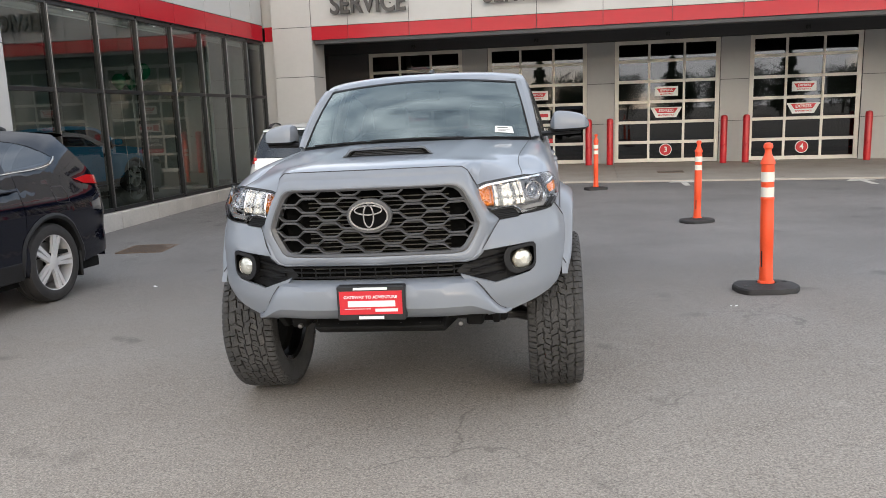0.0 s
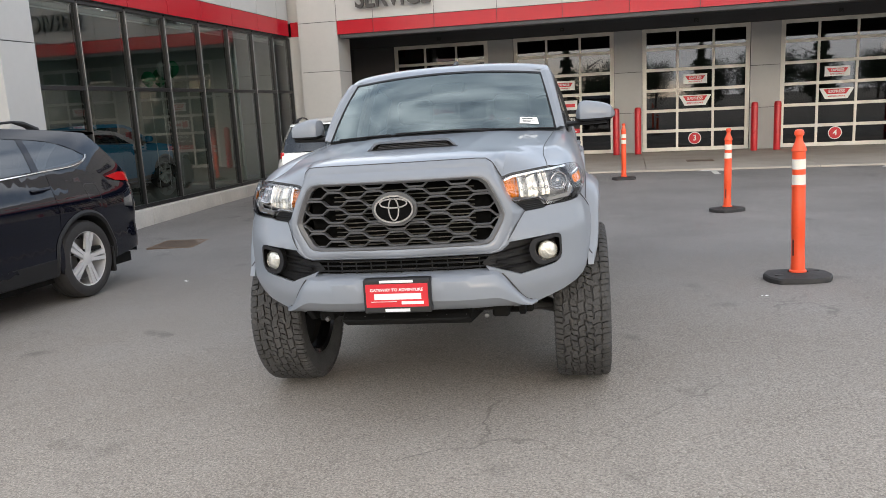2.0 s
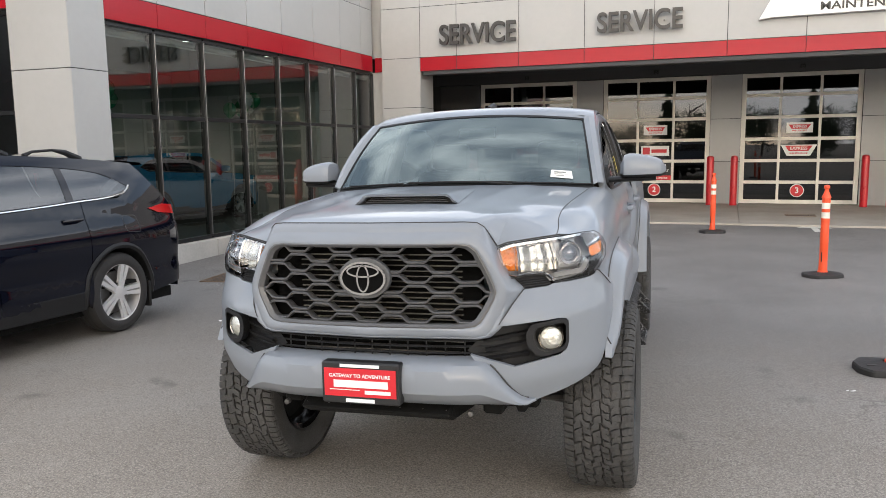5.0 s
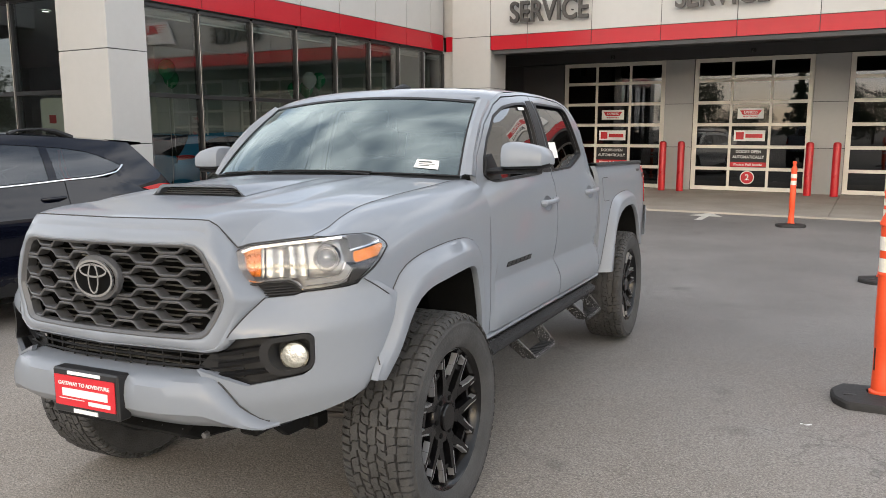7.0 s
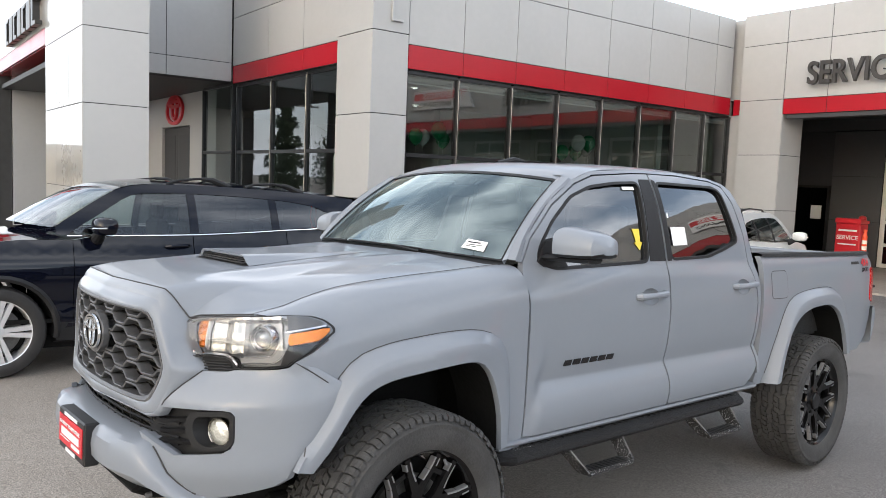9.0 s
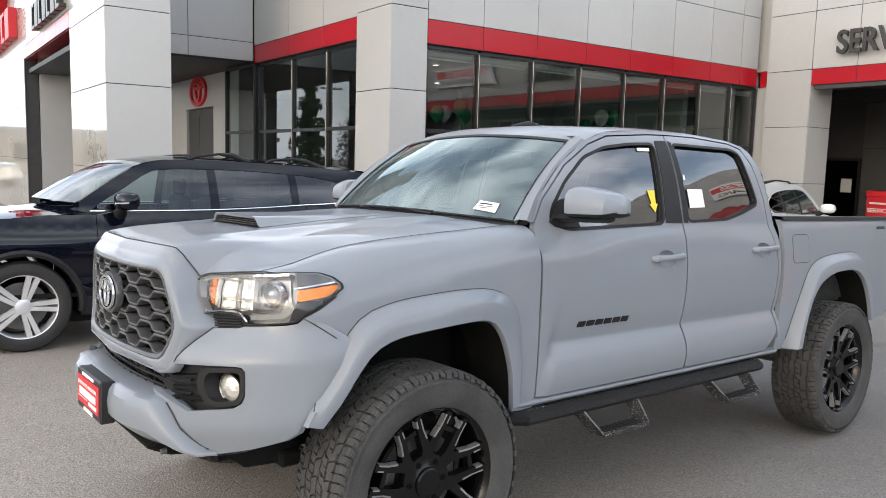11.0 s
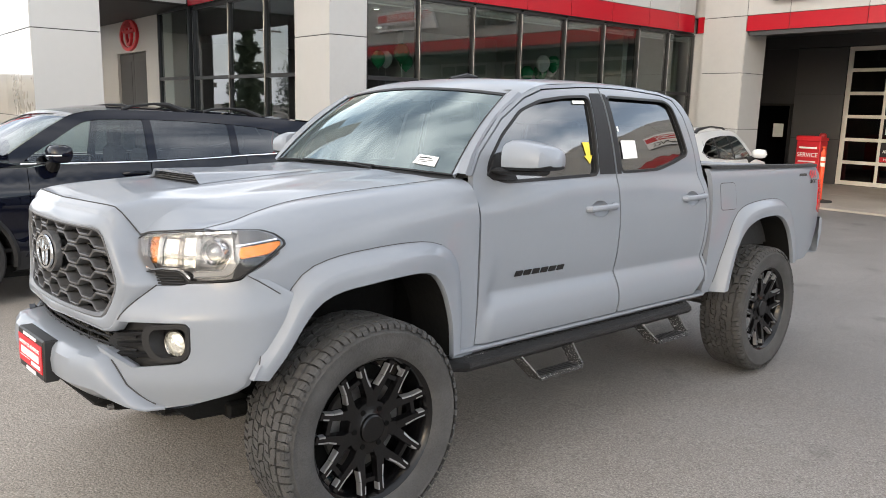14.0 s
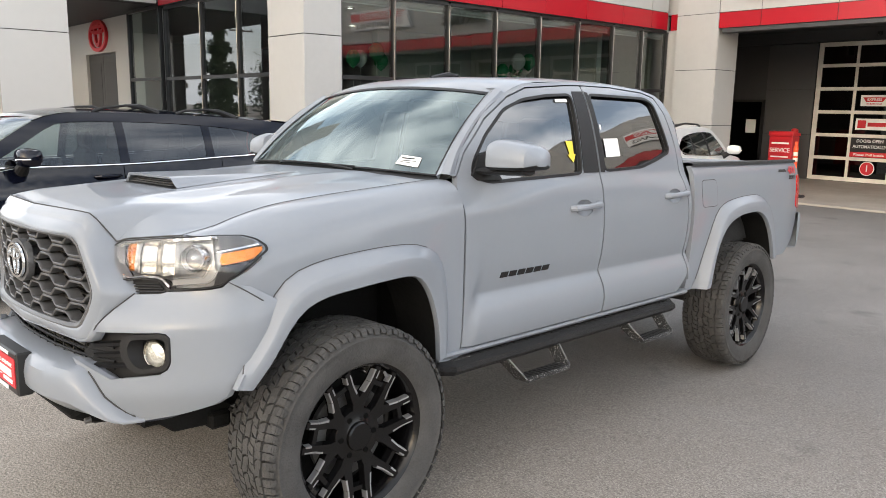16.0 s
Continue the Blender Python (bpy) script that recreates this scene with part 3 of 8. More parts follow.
def glazing(name, place, us, vs, label, cap=True, t=0.05):
    """Mullions, transoms, bright caps and panes. place(u, v, w): w is outward."""
    root = tagged(new(name), label, "window", "", "structure")
    def bar(nm, u0, u1, v0, v1, w0, w1, mt, lb=""):
        bm = bmesh.new()
        prism(bm, [(u0, v0), (u1, v0), (u1, v1), (u0, v1)], lambda u, v, w: place(u, v, w0 + w), w1 - w0, 0.004)
        part(nm, bm, mt, root, lb)
    for u in us:
        bar("mullion", u - t / 2, u + t / 2, vs[0], vs[-1], -0.10, 0.008, M["frame_dark"])
        if cap:
            bar("cap", u - 0.010, u + 0.006, vs[0] + 0.03, vs[-1] - 0.03, 0.010, 0.020, M["frame_light"], "bright metal cap strip")
    for v in vs:
        for u0, u1 in zip(us, us[1:]):
            bar("transom", u0 + t / 2, u1 - t / 2, v - 0.03, v + 0.03, -0.09, 0.004, M["frame_dark"])
    for u0, u1 in zip(us, us[1:]):
        for v0, v1 in zip(vs, vs[1:]):
            bm = bmesh.new()
            a = [bm.verts.new(place(u, v, -0.03)) for u, v in ((u0, v0), (u1, v0), (u1, v1), (u0, v1))]
            bm.faces.new(a)
            facing("pane", bm, M["pane"], root, Vector(place(0, 0, 1)) - Vector(place(0, 0, 0)))
    return root


MY = [4.86, 5.83, 6.93, 8.0, 9.1, 10.17, 11.22, 12.2, 13.08]
glazing("window_1", lambda u, v, w: (-6.52 + w, u, v), MY, [0.10, 1.96, 3.17], "showroom glass wall in dark frames, reflecting the forecourt")
glazing("window_2", lambda u, v, w: (u, 4.36 - w, v), [-11.70, -10.1, -8.72, -7.46], [0.10, 2.0, 3.29], "showroom glass wall in dark frames, reflecting trees")
glazing("window_3", lambda u, v, w: (u, 4.30 - w, v), [-13.45, -11.80], [0.10, 2.0, 3.33], "entrance side glass in dark frames", cap=False)
for k, (a, b) in enumerate(zip(MY, MY[1:])):
    bm = boxes([((-6.62, a - 0.02, -0.3), (-6.40, b - 0.032, 0.065))], 0.008)
    structure("kerb", bm, M["kerb"], "pale concrete base course under the glass", "kerb")
structure("kerb", boxes([((-13.5, 4.18, -0.4), (-7.4, 4.45, 0.065))], 0.01), M["kerb"], "pale concrete base course under the glass", "kerb")

# the showroom behind the glass
structure("floor_showroom", boxes([((-22, 4.45, -0.3), (-6.62, 13.1, 0.06))]), M["interior_floor"], "polished showroom floor", "floor")
structure("wall_showroom_back", boxes([((-22.2, 4.5, 0), (-22, 13.1, 3.6)), ((-22, 13.1, 0), (-6.6, 13.25, 3.6)), ((-11.2, 8.8, 0), (-11.0, 13.1, 3.2)), ((-11.0, 11.6, 0), (-7.2, 11.75, 3.3))]),
          M["interior_light"], "pale walls inside the showroom", "wall")
structure("ceiling_showroom", boxes([((-22, 4.45, 3.45), (-6.62, 13.1, 3.55))]), M["ceiling_tile"], "pale showroom ceiling", "ceiling")
for x, y in ((-8, 5.8), (-8, 8.4), (-8, 11.0), (-10, 5.8), (-10, 7.4), (-13, 6.5), (-13, 9.5)):
    t = thing("ceiling_lamp", "small round recessed ceiling lamp, lit", "ceiling lamp", pose(x, y, 3.44), "showroom ceiling lamps")
    bm = bmesh.new()
    lathe(bm, [(0, -0.012), (0.06, -0.012), (0.06, 0)], 16)
    part("lens", bm, M["lamp"], t)
    bm = bmesh.new()
    lathe(bm, [(0.06, -0.016), (0.085, -0.016), (0.085, 0), (0.06, 0)], 16, closed=True)
    part("trim_ring", bm, M["panel_white"], t)


# ---- the entrance portal and the door wall ----
panel_wall("wall_portal_side", lambda u, v, w: (-9.50 + w, u, v), [1.09, 2.06], [-0.2, 1.27, 2.55, 3.68, 5.0, 7.6], [M["panel_white"]] * 5, 0.3, "plain white panels on the portal's side")
panel_wall("wall_portal_front", lambda u, v, w: (u, 1.09 - w, v), [-12.40, -11.43, -10.46, -9.50], [-0.2, 1.27, 2.55, 3.68, 5.0, 7.6], [M["portal_gloss"]] * 5, 0.3, "glossy cream panels on the portal's front")
panel_wall("wall_portal_far", lambda u, v, w: (u, 1.09 - w, v), [-26.0, -24.6, -23.4, -22.2, -21.0, -19.8, -18.7], [-0.2, 1.3, 2.6, 3.7, 5.0, 7.6], [M["portal_gloss"]] * 5, 0.3, "glossy cream panels on the portal's front")
panel_wall("wall_portal_top", lambda u, v, w: (u, 1.09 - w, v), [-18.7, -17.0, -15.4, -13.9, -12.40], [3.72, 4.02, 5.3, 7.6], [M["red_panel"], M["portal_gloss"], M["portal_gloss"]], 0.3, "glossy cream panels over a red lintel")
structure("wall_portal_core", boxes([((-12.39, 1.42, -0.2), (-9.82, 2.05, 7.5)), ((-25.9, 1.42, -0.2), (-18.71, 3.4, 7.5)), ((-18.7, 1.42, 3.73), (-12.4, 3.4, 7.5))]),
          M["panel"], "plain grey reveals of the portal", "wall")
structure("trim_lintel", boxes([((-18.7, 1.12, 3.705), (-12.4, 3.4, 3.725))]), M["red_panel"], "red soffit of the portal", "trim")
structure("wall_entrance", boxes([((-19.6, 4.60, -0.2), (-17.25, 4.9, 3.5)), ((-15.15, 4.60, -0.2), (-13.46, 4.9, 3.5)), ((-17.25, 4.60, 2.66), (-15.15, 4.9, 3.5)),
                                  ((-26, 4.60, -0.2), (-19.6, 4.9, 5.1))]), M["panel"], "plain beige wall beside the entrance", "wall")
structure("ceiling_entrance", boxes([((-19.6, 1.2, 3.40), (-11.76, 4.6, 3.50))]), M["soffit"], "dark soffit over the entrance", "ceiling")
d = tagged(new("door_2"), "closed grey double door in the entrance wall", "door", "", "structure")
for a, b in ((-17.23, -16.21), (-16.19, -15.17)):
    bm = bmesh.new()
    box(bm, (a, 4.66, -0.15), (b, 4.71, 2.64), 0.004)
    leaf = part("leaf", bm, M["wall_dark"], d)
    part("inset", boxes([((a + 0.14, 4.65, 0.1), (b - 0.14, 4.658, 2.45))]), M["soffit"], leaf)
    part("handle", boxes([((-16.3 if a < -17 else -16.12, 4.61, 0.85), (-16.27 if a < -17 else -16.09, 4.655, 1.15))], 0.004), M["frame_light"], leaf)


# ---- bay doors ----
def pane_grid(x0, z0, w, h, cols, rows, t):
    cw, rh = w / cols, h / rows
    for r in range(rows):
        for c in range(cols):
            yield r, c, x0 + c * cw + t, x0 + (c + 1) * cw - t, z0 + r * rh + t, z0 + (r + 1) * rh - t


def board(name, parent, mat, x0, x1, z0, z1, y, th=0.006, label="", bevel=0.0):
    return part(name, boxes([((x0, y - th, z0), (x1, y, z1))], bevel), mat, parent, label)


def slanted(name, parent, mat, pts, y, th=0.004, label=""):
    bm = bmesh.new()
    prism(bm, pts, lambda u, v, w: (u, y - w, v), th)
    return part(name, bm, mat, parent, label)


def express_logo(parent, cx, cz, w, y, style):
    """White plate with a red winged banner."""
    h = w * 0.42
    if style == "plate":
        p = board("sign", parent, M["white"], cx - w / 2, cx + w / 2, cz - h / 2, cz + h / 2, y, label="white sign with a red winged banner")
    else:
        p = slanted("sign", parent, M["white"], [(cx - w * 0.56, cz + h * 0.38), (cx - w * 0.36, cz - h * 0.5), (cx + w * 0.36, cz - h * 0.5), (cx + w * 0.56, cz + h * 0.38)], y,
                    label="white and red winged sign")
    slanted("banner", p, M["red"], [(cx - w * 0.42, cz + h * 0.30), (cx - w * 0.30, cz - h * 0.12), (cx + w * 0.30, cz - h * 0.12), (cx + w * 0.42, cz + h * 0.30)], y - 0.0065)
    lettering("word", "EXPRESS", h * 0.34, 0.002, M["white"], p, pose(cx, y - 0.012, cz + h * 0.09), w * 0.52)
    lettering("word", "MAINTENANCE", h * 0.18, 0.002, M["red"], p, pose(cx, y - 0.009, cz - h * 0.30), w * 0.55)
    return p


def bay_door(number, x0):
    z0, w, h = -0.045, DOOR_W, 3.245
    d = tagged(new("door_bay_%d" % number), "closed white sectional bay door with dark glass panes", "garage door", "bay doors", "structure")
    y = DOOR_Y
    cols, rows = 3, 6
    cw, rh = w / cols, h / rows
    for c in range(cols + 1):
        t = 0.055 if c in (0, cols) else 0.032
        xc = x0 + c * cw + (t if c == 0 else -t if c == cols else 0)
        part("stile", boxes([((xc - t, y, z0), (xc + t, y + 0.05, z0 + h))], 0.006), M["frame_white"], d)
    for r in range(rows + 1):
        t = 0.05 if r in (0, rows) else 0.04
        zc = z0 + r * rh + (t if r == 0 else -t if r == rows else 0)
        part("rail", boxes([((x0 + 0.11, y - 0.004, zc - t), (x0 + w - 0.11, y + 0.046, zc + t))], 0.006), M["frame_white"], d)
    for r, c, xa, xb, za, zb in pane_grid(x0, z0, w, h, cols, rows, 0.03):
        bm = bmesh.new()
        bm.faces.new([bm.verts.new(p) for p in ((xa, y + 0.025, za), (xb, y + 0.025, za), (xb, y + 0.025, zb), (xa, y + 0.025, zb))])
        facing("pane", bm, M["pane_door"], d, Vector((0, -1, 0)))
    part("seal", boxes([((x0, y + 0.005, z0 - 0.03), (x0 + w, y + 0.04, z0))]), M["rubber"], d)
    cx = x0 + w / 2
    disc = bmesh.new()
    lathe(disc, [(0, 0), (0.155, 0), (0.165, 0.004), (0.165, 0.008)], 32, lambda a, b, hh: (cx + a, y + 0.012 - hh, 0.285 + b))
    dk = part("number_disc", disc, M["white"], d, "red disc with a white rim and number")
    disc = bmesh.new()
    lathe(disc, [(0, 0.012), (0.145, 0.012), (0.145, 0.008)], 32, lambda a, b, hh: (cx + a, y + 0.012 - hh, 0.285 + b))
    part("disc_face", disc, M["red"], dk)
    lettering("digit", str(number), 0.20, 0.002, M["white"], dk, pose(cx, y - 0.003, 0.285))
    yy = y + 0.018
    express_logo(d, cx, z0 + 3.5 * rh + 0.0, 0.60, yy, "plate")
    if number in (3, 4):
        express_logo(d, cx, z0 + 2.5 * rh, 0.74, yy, "wing")
    else:
        p = board("sign", d, M["white"], cx - 0.36, cx + 0.36, z0 + 2.5 * rh - 0.13, z0 + 2.5 * rh + 0.13, yy, label="white sign with a red square and small print")
        board("square", p, M["red"], cx - 0.31, cx - 0.13, z0 + 2.5 * rh - 0.09, z0 + 2.5 * rh + 0.09, yy - 0.0065)
        board("print", p, M["red"], cx - 0.09, cx + 0.30, z0 + 2.5 * rh - 0.05, z0 + 2.5 * rh + 0.04, yy - 0.0065)
        p = board("sign", d, M["black"], cx - 0.42, cx + 0.42, z0 + 1.5 * rh - 0.10, z0 + 1.5 * rh + 0.22, yy, label="black sign with white lettering")
        lettering("word", "DOORS OPEN", 0.10, 0.002, M["white"], p, pose(cx, yy - 0.009, z0 + 1.5 * rh + 0.15), 0.58)
        lettering("word", "AUTOMATICALLY", 0.10, 0.002, M["white"], p, pose(cx, yy - 0.009, z0 + 1.5 * rh + 0.02), 0.74)
        p = board("sign", d, M["red"], cx - 0.42, cx + 0.42, z0 + 1.5 * rh - 0.22, z0 + 1.5 * rh - 0.105, yy, label="red sign with white lettering")
        lettering("word", "Please Pull Inside", 0.075, 0.002, M["white"], p, pose(cx, yy - 0.009, z0 + 1.5 * rh - 0.165), 0.66)
    return d


for k, x in enumerate(DOORS_X):
    bay_door(k + 1, x)
door = tagged(new("door_1"), "closed black-framed glass door with a white notice", "door", "", "structure")
part("frame", boxes([((-7.67, 17.72, -0.06), (-7.60, 17.8, 1.80)), ((-6.67, 17.72, -0.06), (-6.60, 17.8, 1.80)), ((-7.67, 17.72, 1.80), (-6.60, 17.8, 1.86)), ((-7.60, 17.72, -0.06), (-6.67, 17.8, 0.1))]), M["black"], door)
bm = bmesh.new()
bm.faces.new([bm.verts.new(p) for p in ((-7.60, 17.76, 0.1), (-6.67, 17.76, 0.1), (-6.67, 17.76, 1.8), (-7.60, 17.76, 1.8))])
part("pane", bm, M["pane_door"], door)
board("notice", door, M["white"], -7.06, -6.79, 1.02, 1.36, 17.745)


# ---- signs on the fascia ----
def wall_word(text, x0, x1, z0, z1, y, label):
    t = thing("sign_letters", label, "sign")
    lettering("letters", text, (z1 - z0) * 1.40, 0.07, M["letter_dark"], t, pose((x0 + x1) / 2, y, (z0 + z1) / 2), x1 - x0)
    for k in range(len(text)):
        xx = x0 + (k + 0.5) * (x1 - x0) / len(text)
        part("standoff", boxes([((xx - 0.01, y + 0.03, (z0 + z1) / 2 - 0.01), (xx + 0.01, y + 0.125, (z0 + z1) / 2 + 0.01))]), M["frame_dark"], t)
    return t


wall_word("SERVICE", -4.74, -3.03, 3.66, 4.08, 12.775, "dark bronze raised letters on the beige fascia")
wall_word("SERVICE", -1.33, 0.33, 3.71, 4.10, 12.775, "dark bronze raised letters on the beige fascia")
sg = thing("fascia_sign", "white sign board with a red speed-striped banner on the beige fascia", "sign")
bm = bmesh.new()
prism(bm, [(1.70, 3.78), (1.95, 3.83), (4.75, 3.83), (4.75, 4.42), (2.05, 4.42)], lambda u, v, w: (u, 12.88 - w, v), 0.10, 0.01)
part("board", bm, M["white"], sg)
slanted("banner", sg, M["red"], [(2.35, 4.11), (2.50, 4.33), (4.7, 4.33), (4.7, 4.11)], 12.776, 0.006)
for k in range(4):
    slanted("stripe", sg, M["red"], [(1.95 + 0.06 * k, 4.315 - 0.06 * k), (2.0 + 0.06 * k, 4.335 - 0.06 * k), (2.5, 4.335 - 0.06 * k), (2.47, 4.315 - 0.06 * k)], 12.776, 0.004)
lettering("word", "EXPRESS", 0.22, 0.004, M["white"], sg, pose(3.45, 12.766, 4.22), 1.5)
lettering("word", "MAINTENANCE", 0.2, 0.004, M["letter_dark"], sg, pose(3.6, 12.776, 3.96), 1.7)

# ---- the grey pickup ----
M.update({
    "paint": material("cement_grey_paint", (0.216, 0.234, 0.264), 0.45, 0, 0.02, 3, 0, coat=0.60, spec=0.1, coat_ior=1.5, coat_rough=0.06),
    "plastic": material("black_textured_plastic", (0.011, 0.011, 0.012), 0.55, 0, 0.15, 20, 0.15, 300, spec=0.35),
    "void": material("near_black_fill", (0.003, 0.003, 0.003), 0.9, spec=0.1),
    "grit": material("gritty_black_step_coating", (0.013, 0.013, 0.014), 0.50, 0, 0.3, 30, 0.9, 260, spec=0.4, speck=0.42),
    "step_black": material("rough_black_step_coating", (0.011, 0.011, 0.012), 0.50, 0, 0.3, 30, 0.9, 260, spec=0.4),
    "grille_grey": material("dark_grey_grille_paint", (0.095, 0.095, 0.098), 0.38, 0.1, 0.06, 9),
    "satin_black": material("satin_black_alloy", (0.009, 0.009, 0.010), 0.26, 0.0, 0.1, 9, spec=0.5),
    "badge_metal": material("bright_badge_metal", (0.72, 0.72, 0.71), 0.14, 1.0, 0.02, 30),
    "wheel_black": material("gloss_black_wheel", (0.004, 0.004, 0.0045), 0.20, 0.0, 0.1, 9, spec=0.32),
    "milled": material("milled_alloy_accent", (0.36, 0.36, 0.37), 0.36, 0.75, 0.05, 30),
    "tyre": material("dusty_tyre_rubber", (0.046, 0.045, 0.044), 0.80, 0, 0.40, 9, 0.4, 120),
    "lamp_silver": material("satin_lamp_housing", (0.42, 0.42, 0.42), 0.25, 0.5, 0.05, 40, 0.2, 60),
    "ball_lens": thin_glass("projector_lens_glass", (0.55, 0.57, 0.6), 0.25, 0.95),
    "chrome": material("chrome", (0.75, 0.75, 0.76), 0.10, 1.0, 0.02, 4),
    "lens": thin_glass("clear_lamp_lens", (0.96, 0.96, 0.96), 0.06, 0.9),
    "reflector": material("silvered_reflector", (0.52, 0.505, 0.47), 0.20, 0.9, 0.05, 60, 0.15, 60),
    "amber": material("amber_reflector", (0.90, 0.27, 0.02), 0.25, 0.3, 0.15, 60, 0.4, 120),
    "red_lens": material("red_lamp_lens", (0.45, 0.008, 0.010), 0.12, 0, 0.05, 20, coat=0.6),
    "fog_glow": material("pale_fog_lamp_glass", (0.70, 0.69, 0.62), 0.12, 0.55, 0.25, 45, 0.6, 70, coat=1.0),
    "wind_glass": thin_glass("windshield_glass", (0.64, 0.74, 0.72), 0.22, 0.95, (0.82, 0.94, 0.93), 0.03),
    "side_glass": thin_glass("tinted_side_glass", (0.13, 0.14, 0.15), 0.14, 0.97),
    "seat": material("dark_seat_cloth", (0.03, 0.03, 0.032), 0.9, 0, 0.2, 40, 0.2, 200),
    "lining": material("grey_headliner", (0.16, 0.165, 0.16), 0.9, 0, 0.1, 30),
    # near-black, with the shade under the body put into the colour
    "underbody": material("dirty_shaded_underbody", (0.006, 0.006, 0.0058), 0.8, 0, 0.3, 8, 0.3, 40, spec=0.2),
    "fin": material("dull_radiator_fins", (0.13, 0.12, 0.105), 0.5, 0.3, 0.1, 30),
    "steel": material("worn_suspension_steel", (0.16, 0.155, 0.15), 0.5, 0.8, 0.3, 10, 0.2, 80),
    "bed_liner": material("black_bed_liner", (0.018, 0.018, 0.018), 0.8, 0, 0.2, 20, 0.5, 150),
    "paper": material("white_paper", (0.80, 0.80, 0.78), 0.7, 0, 0.04, 8),
})
TRUCK = Matrix(((0.9975, -0.0674, -0.0214, 0.011), (0.0679, 0.9974, 0.0236, -0.069), (0.0198, -0.0250, 0.9995, -0.017), (0, 0, 0, 1)))
truck = thing("pickup_truck", "lifted cement-grey double-cab pickup with black wheels and side steps", "pickup truck", TRUCK)
TYRE_R = 0.405
REAR = 3.235

side_low = curve([(0.48, 0.785), (0.54, 0.808), (0.60, 0.830), (0.64, 0.840), (0.68, 0.8425), (0.715, 0.8375), (0.745, 0.8270), (0.77, 0.8150), (0.79, 0.8040), (0.803, 0.7975), (0.808, 0.7960), (0.813, 0.7965), (0.83, 0.8005), (0.86, 0.8070), (0.90, 0.8135), (0.96, 0.8190), (1.03, 0.8215), (1.09, 0.820), (1.15, 0.813), (1.22, 0.802), (1.28, 0.782)])
side_flat = curve([(0.48, 0.785), (0.58, 0.812), (0.70, 0.822), (0.84, 0.824), (1.0, 0.824), (1.12, 0.818), (1.22, 0.802), (1.28, 0.782)])
side_top = curve([(1.28, 0.782), (1.40, 0.755), (1.52, 0.722), (1.62, 0.686), (1.68, 0.657), (1.71, 0.638), (1.735, 0.615), (1.76, 0.580)])


def cab_x(y, z):
    taper = smooth(1.14, 1.29, z) * (0.042 * (1 - smooth(0.50, 1.30, y)) + 0.022 * smooth(1.75, 2.50, y))
    if z > 1.28:
        return side_top(z) - taper
    k = smooth(0.625, 0.70, y + (0.80 - z) * 0.25)
    return side_flat(z) * (1 - k) + side_low(z) * k - taper


def both(make):
    for s in (1, -1):
        make(s)


def arc(cy, cz, ry, rz, a0, a1, n):
    return [(cy + ry * math.cos(radians(a0 + (a1 - a0) * i / n)), cz + rz * math.sin(radians(a0 + (a1 - a0) * i / n))) for i in range(n + 1)]


# doors with their window frames
FRONT_WIN = rounded([(0.712, 1.305), (0.735, 1.362), (0.826, 1.468), (0.962, 1.576), (1.105, 1.626), (1.29, 1.652), (1.478, 1.664), (1.440, 1.300), (0.80, 1.276)], 0.03)
REAR_WIN = rounded([(1.650, 1.308), (1.642, 1.672), (2.20, 1.676), (2.268, 1.655), (2.338, 1.408), (2.318, 1.390), (2.185, 1.355), (2.0, 1.318)], 0.03)
FRONT_DOOR = [(0.590, 0.600), (1.590, 0.600), (1.592, 1.28), (1.594, 1.716), (1.46, 1.709), (1.152, 1.682), (1.008, 1.635), (0.838, 1.536), (0.682, 1.391), (0.625, 1.298), (0.602, 1.24)]
REAR_DOOR = rounded([(1.602, 0.600), (2.36, 0.600), (2.455, 0.70), (2.462, 1.05), (2.43, 1.26), (2.42, 1.42), (2.372, 1.60), (2.31, 1.685), (2.20, 1.709), (1.88, 1.721), (1.604, 1.717), (1.602, 1.28)], 0.02)


def fat(poly, d):
    """The outline grown by d about its middle."""
    c = Vector((sum(p[0] for p in poly) / len(poly), sum(p[1] for p in poly) / len(poly)))
    out = []
    for i in range(len(poly)):
        a, b = Vector(poly[i - 1]), Vector(poly[(i + 1) % len(poly)])
        t = (b - a)
        nrm = Vector((t.y, -t.x)).normalized() if t.length > 1e-9 else Vector((0, 0))
        p = Vector(poly[i])
        if (p - c).dot(nrm) < 0:
            nrm = -nrm
        q = p + nrm * d
        out.append((q.x, q.y))
    return out


HANDLE = {"front_door": (1.435, 1.137), "rear_door": (2.315, 1.155)}
SCOOP = {k: arc(y - 0.005, z - 0.006, 0.072, 0.040, 0, 360, 24)[:-1] for k, (y, z) in HANDLE.items()}


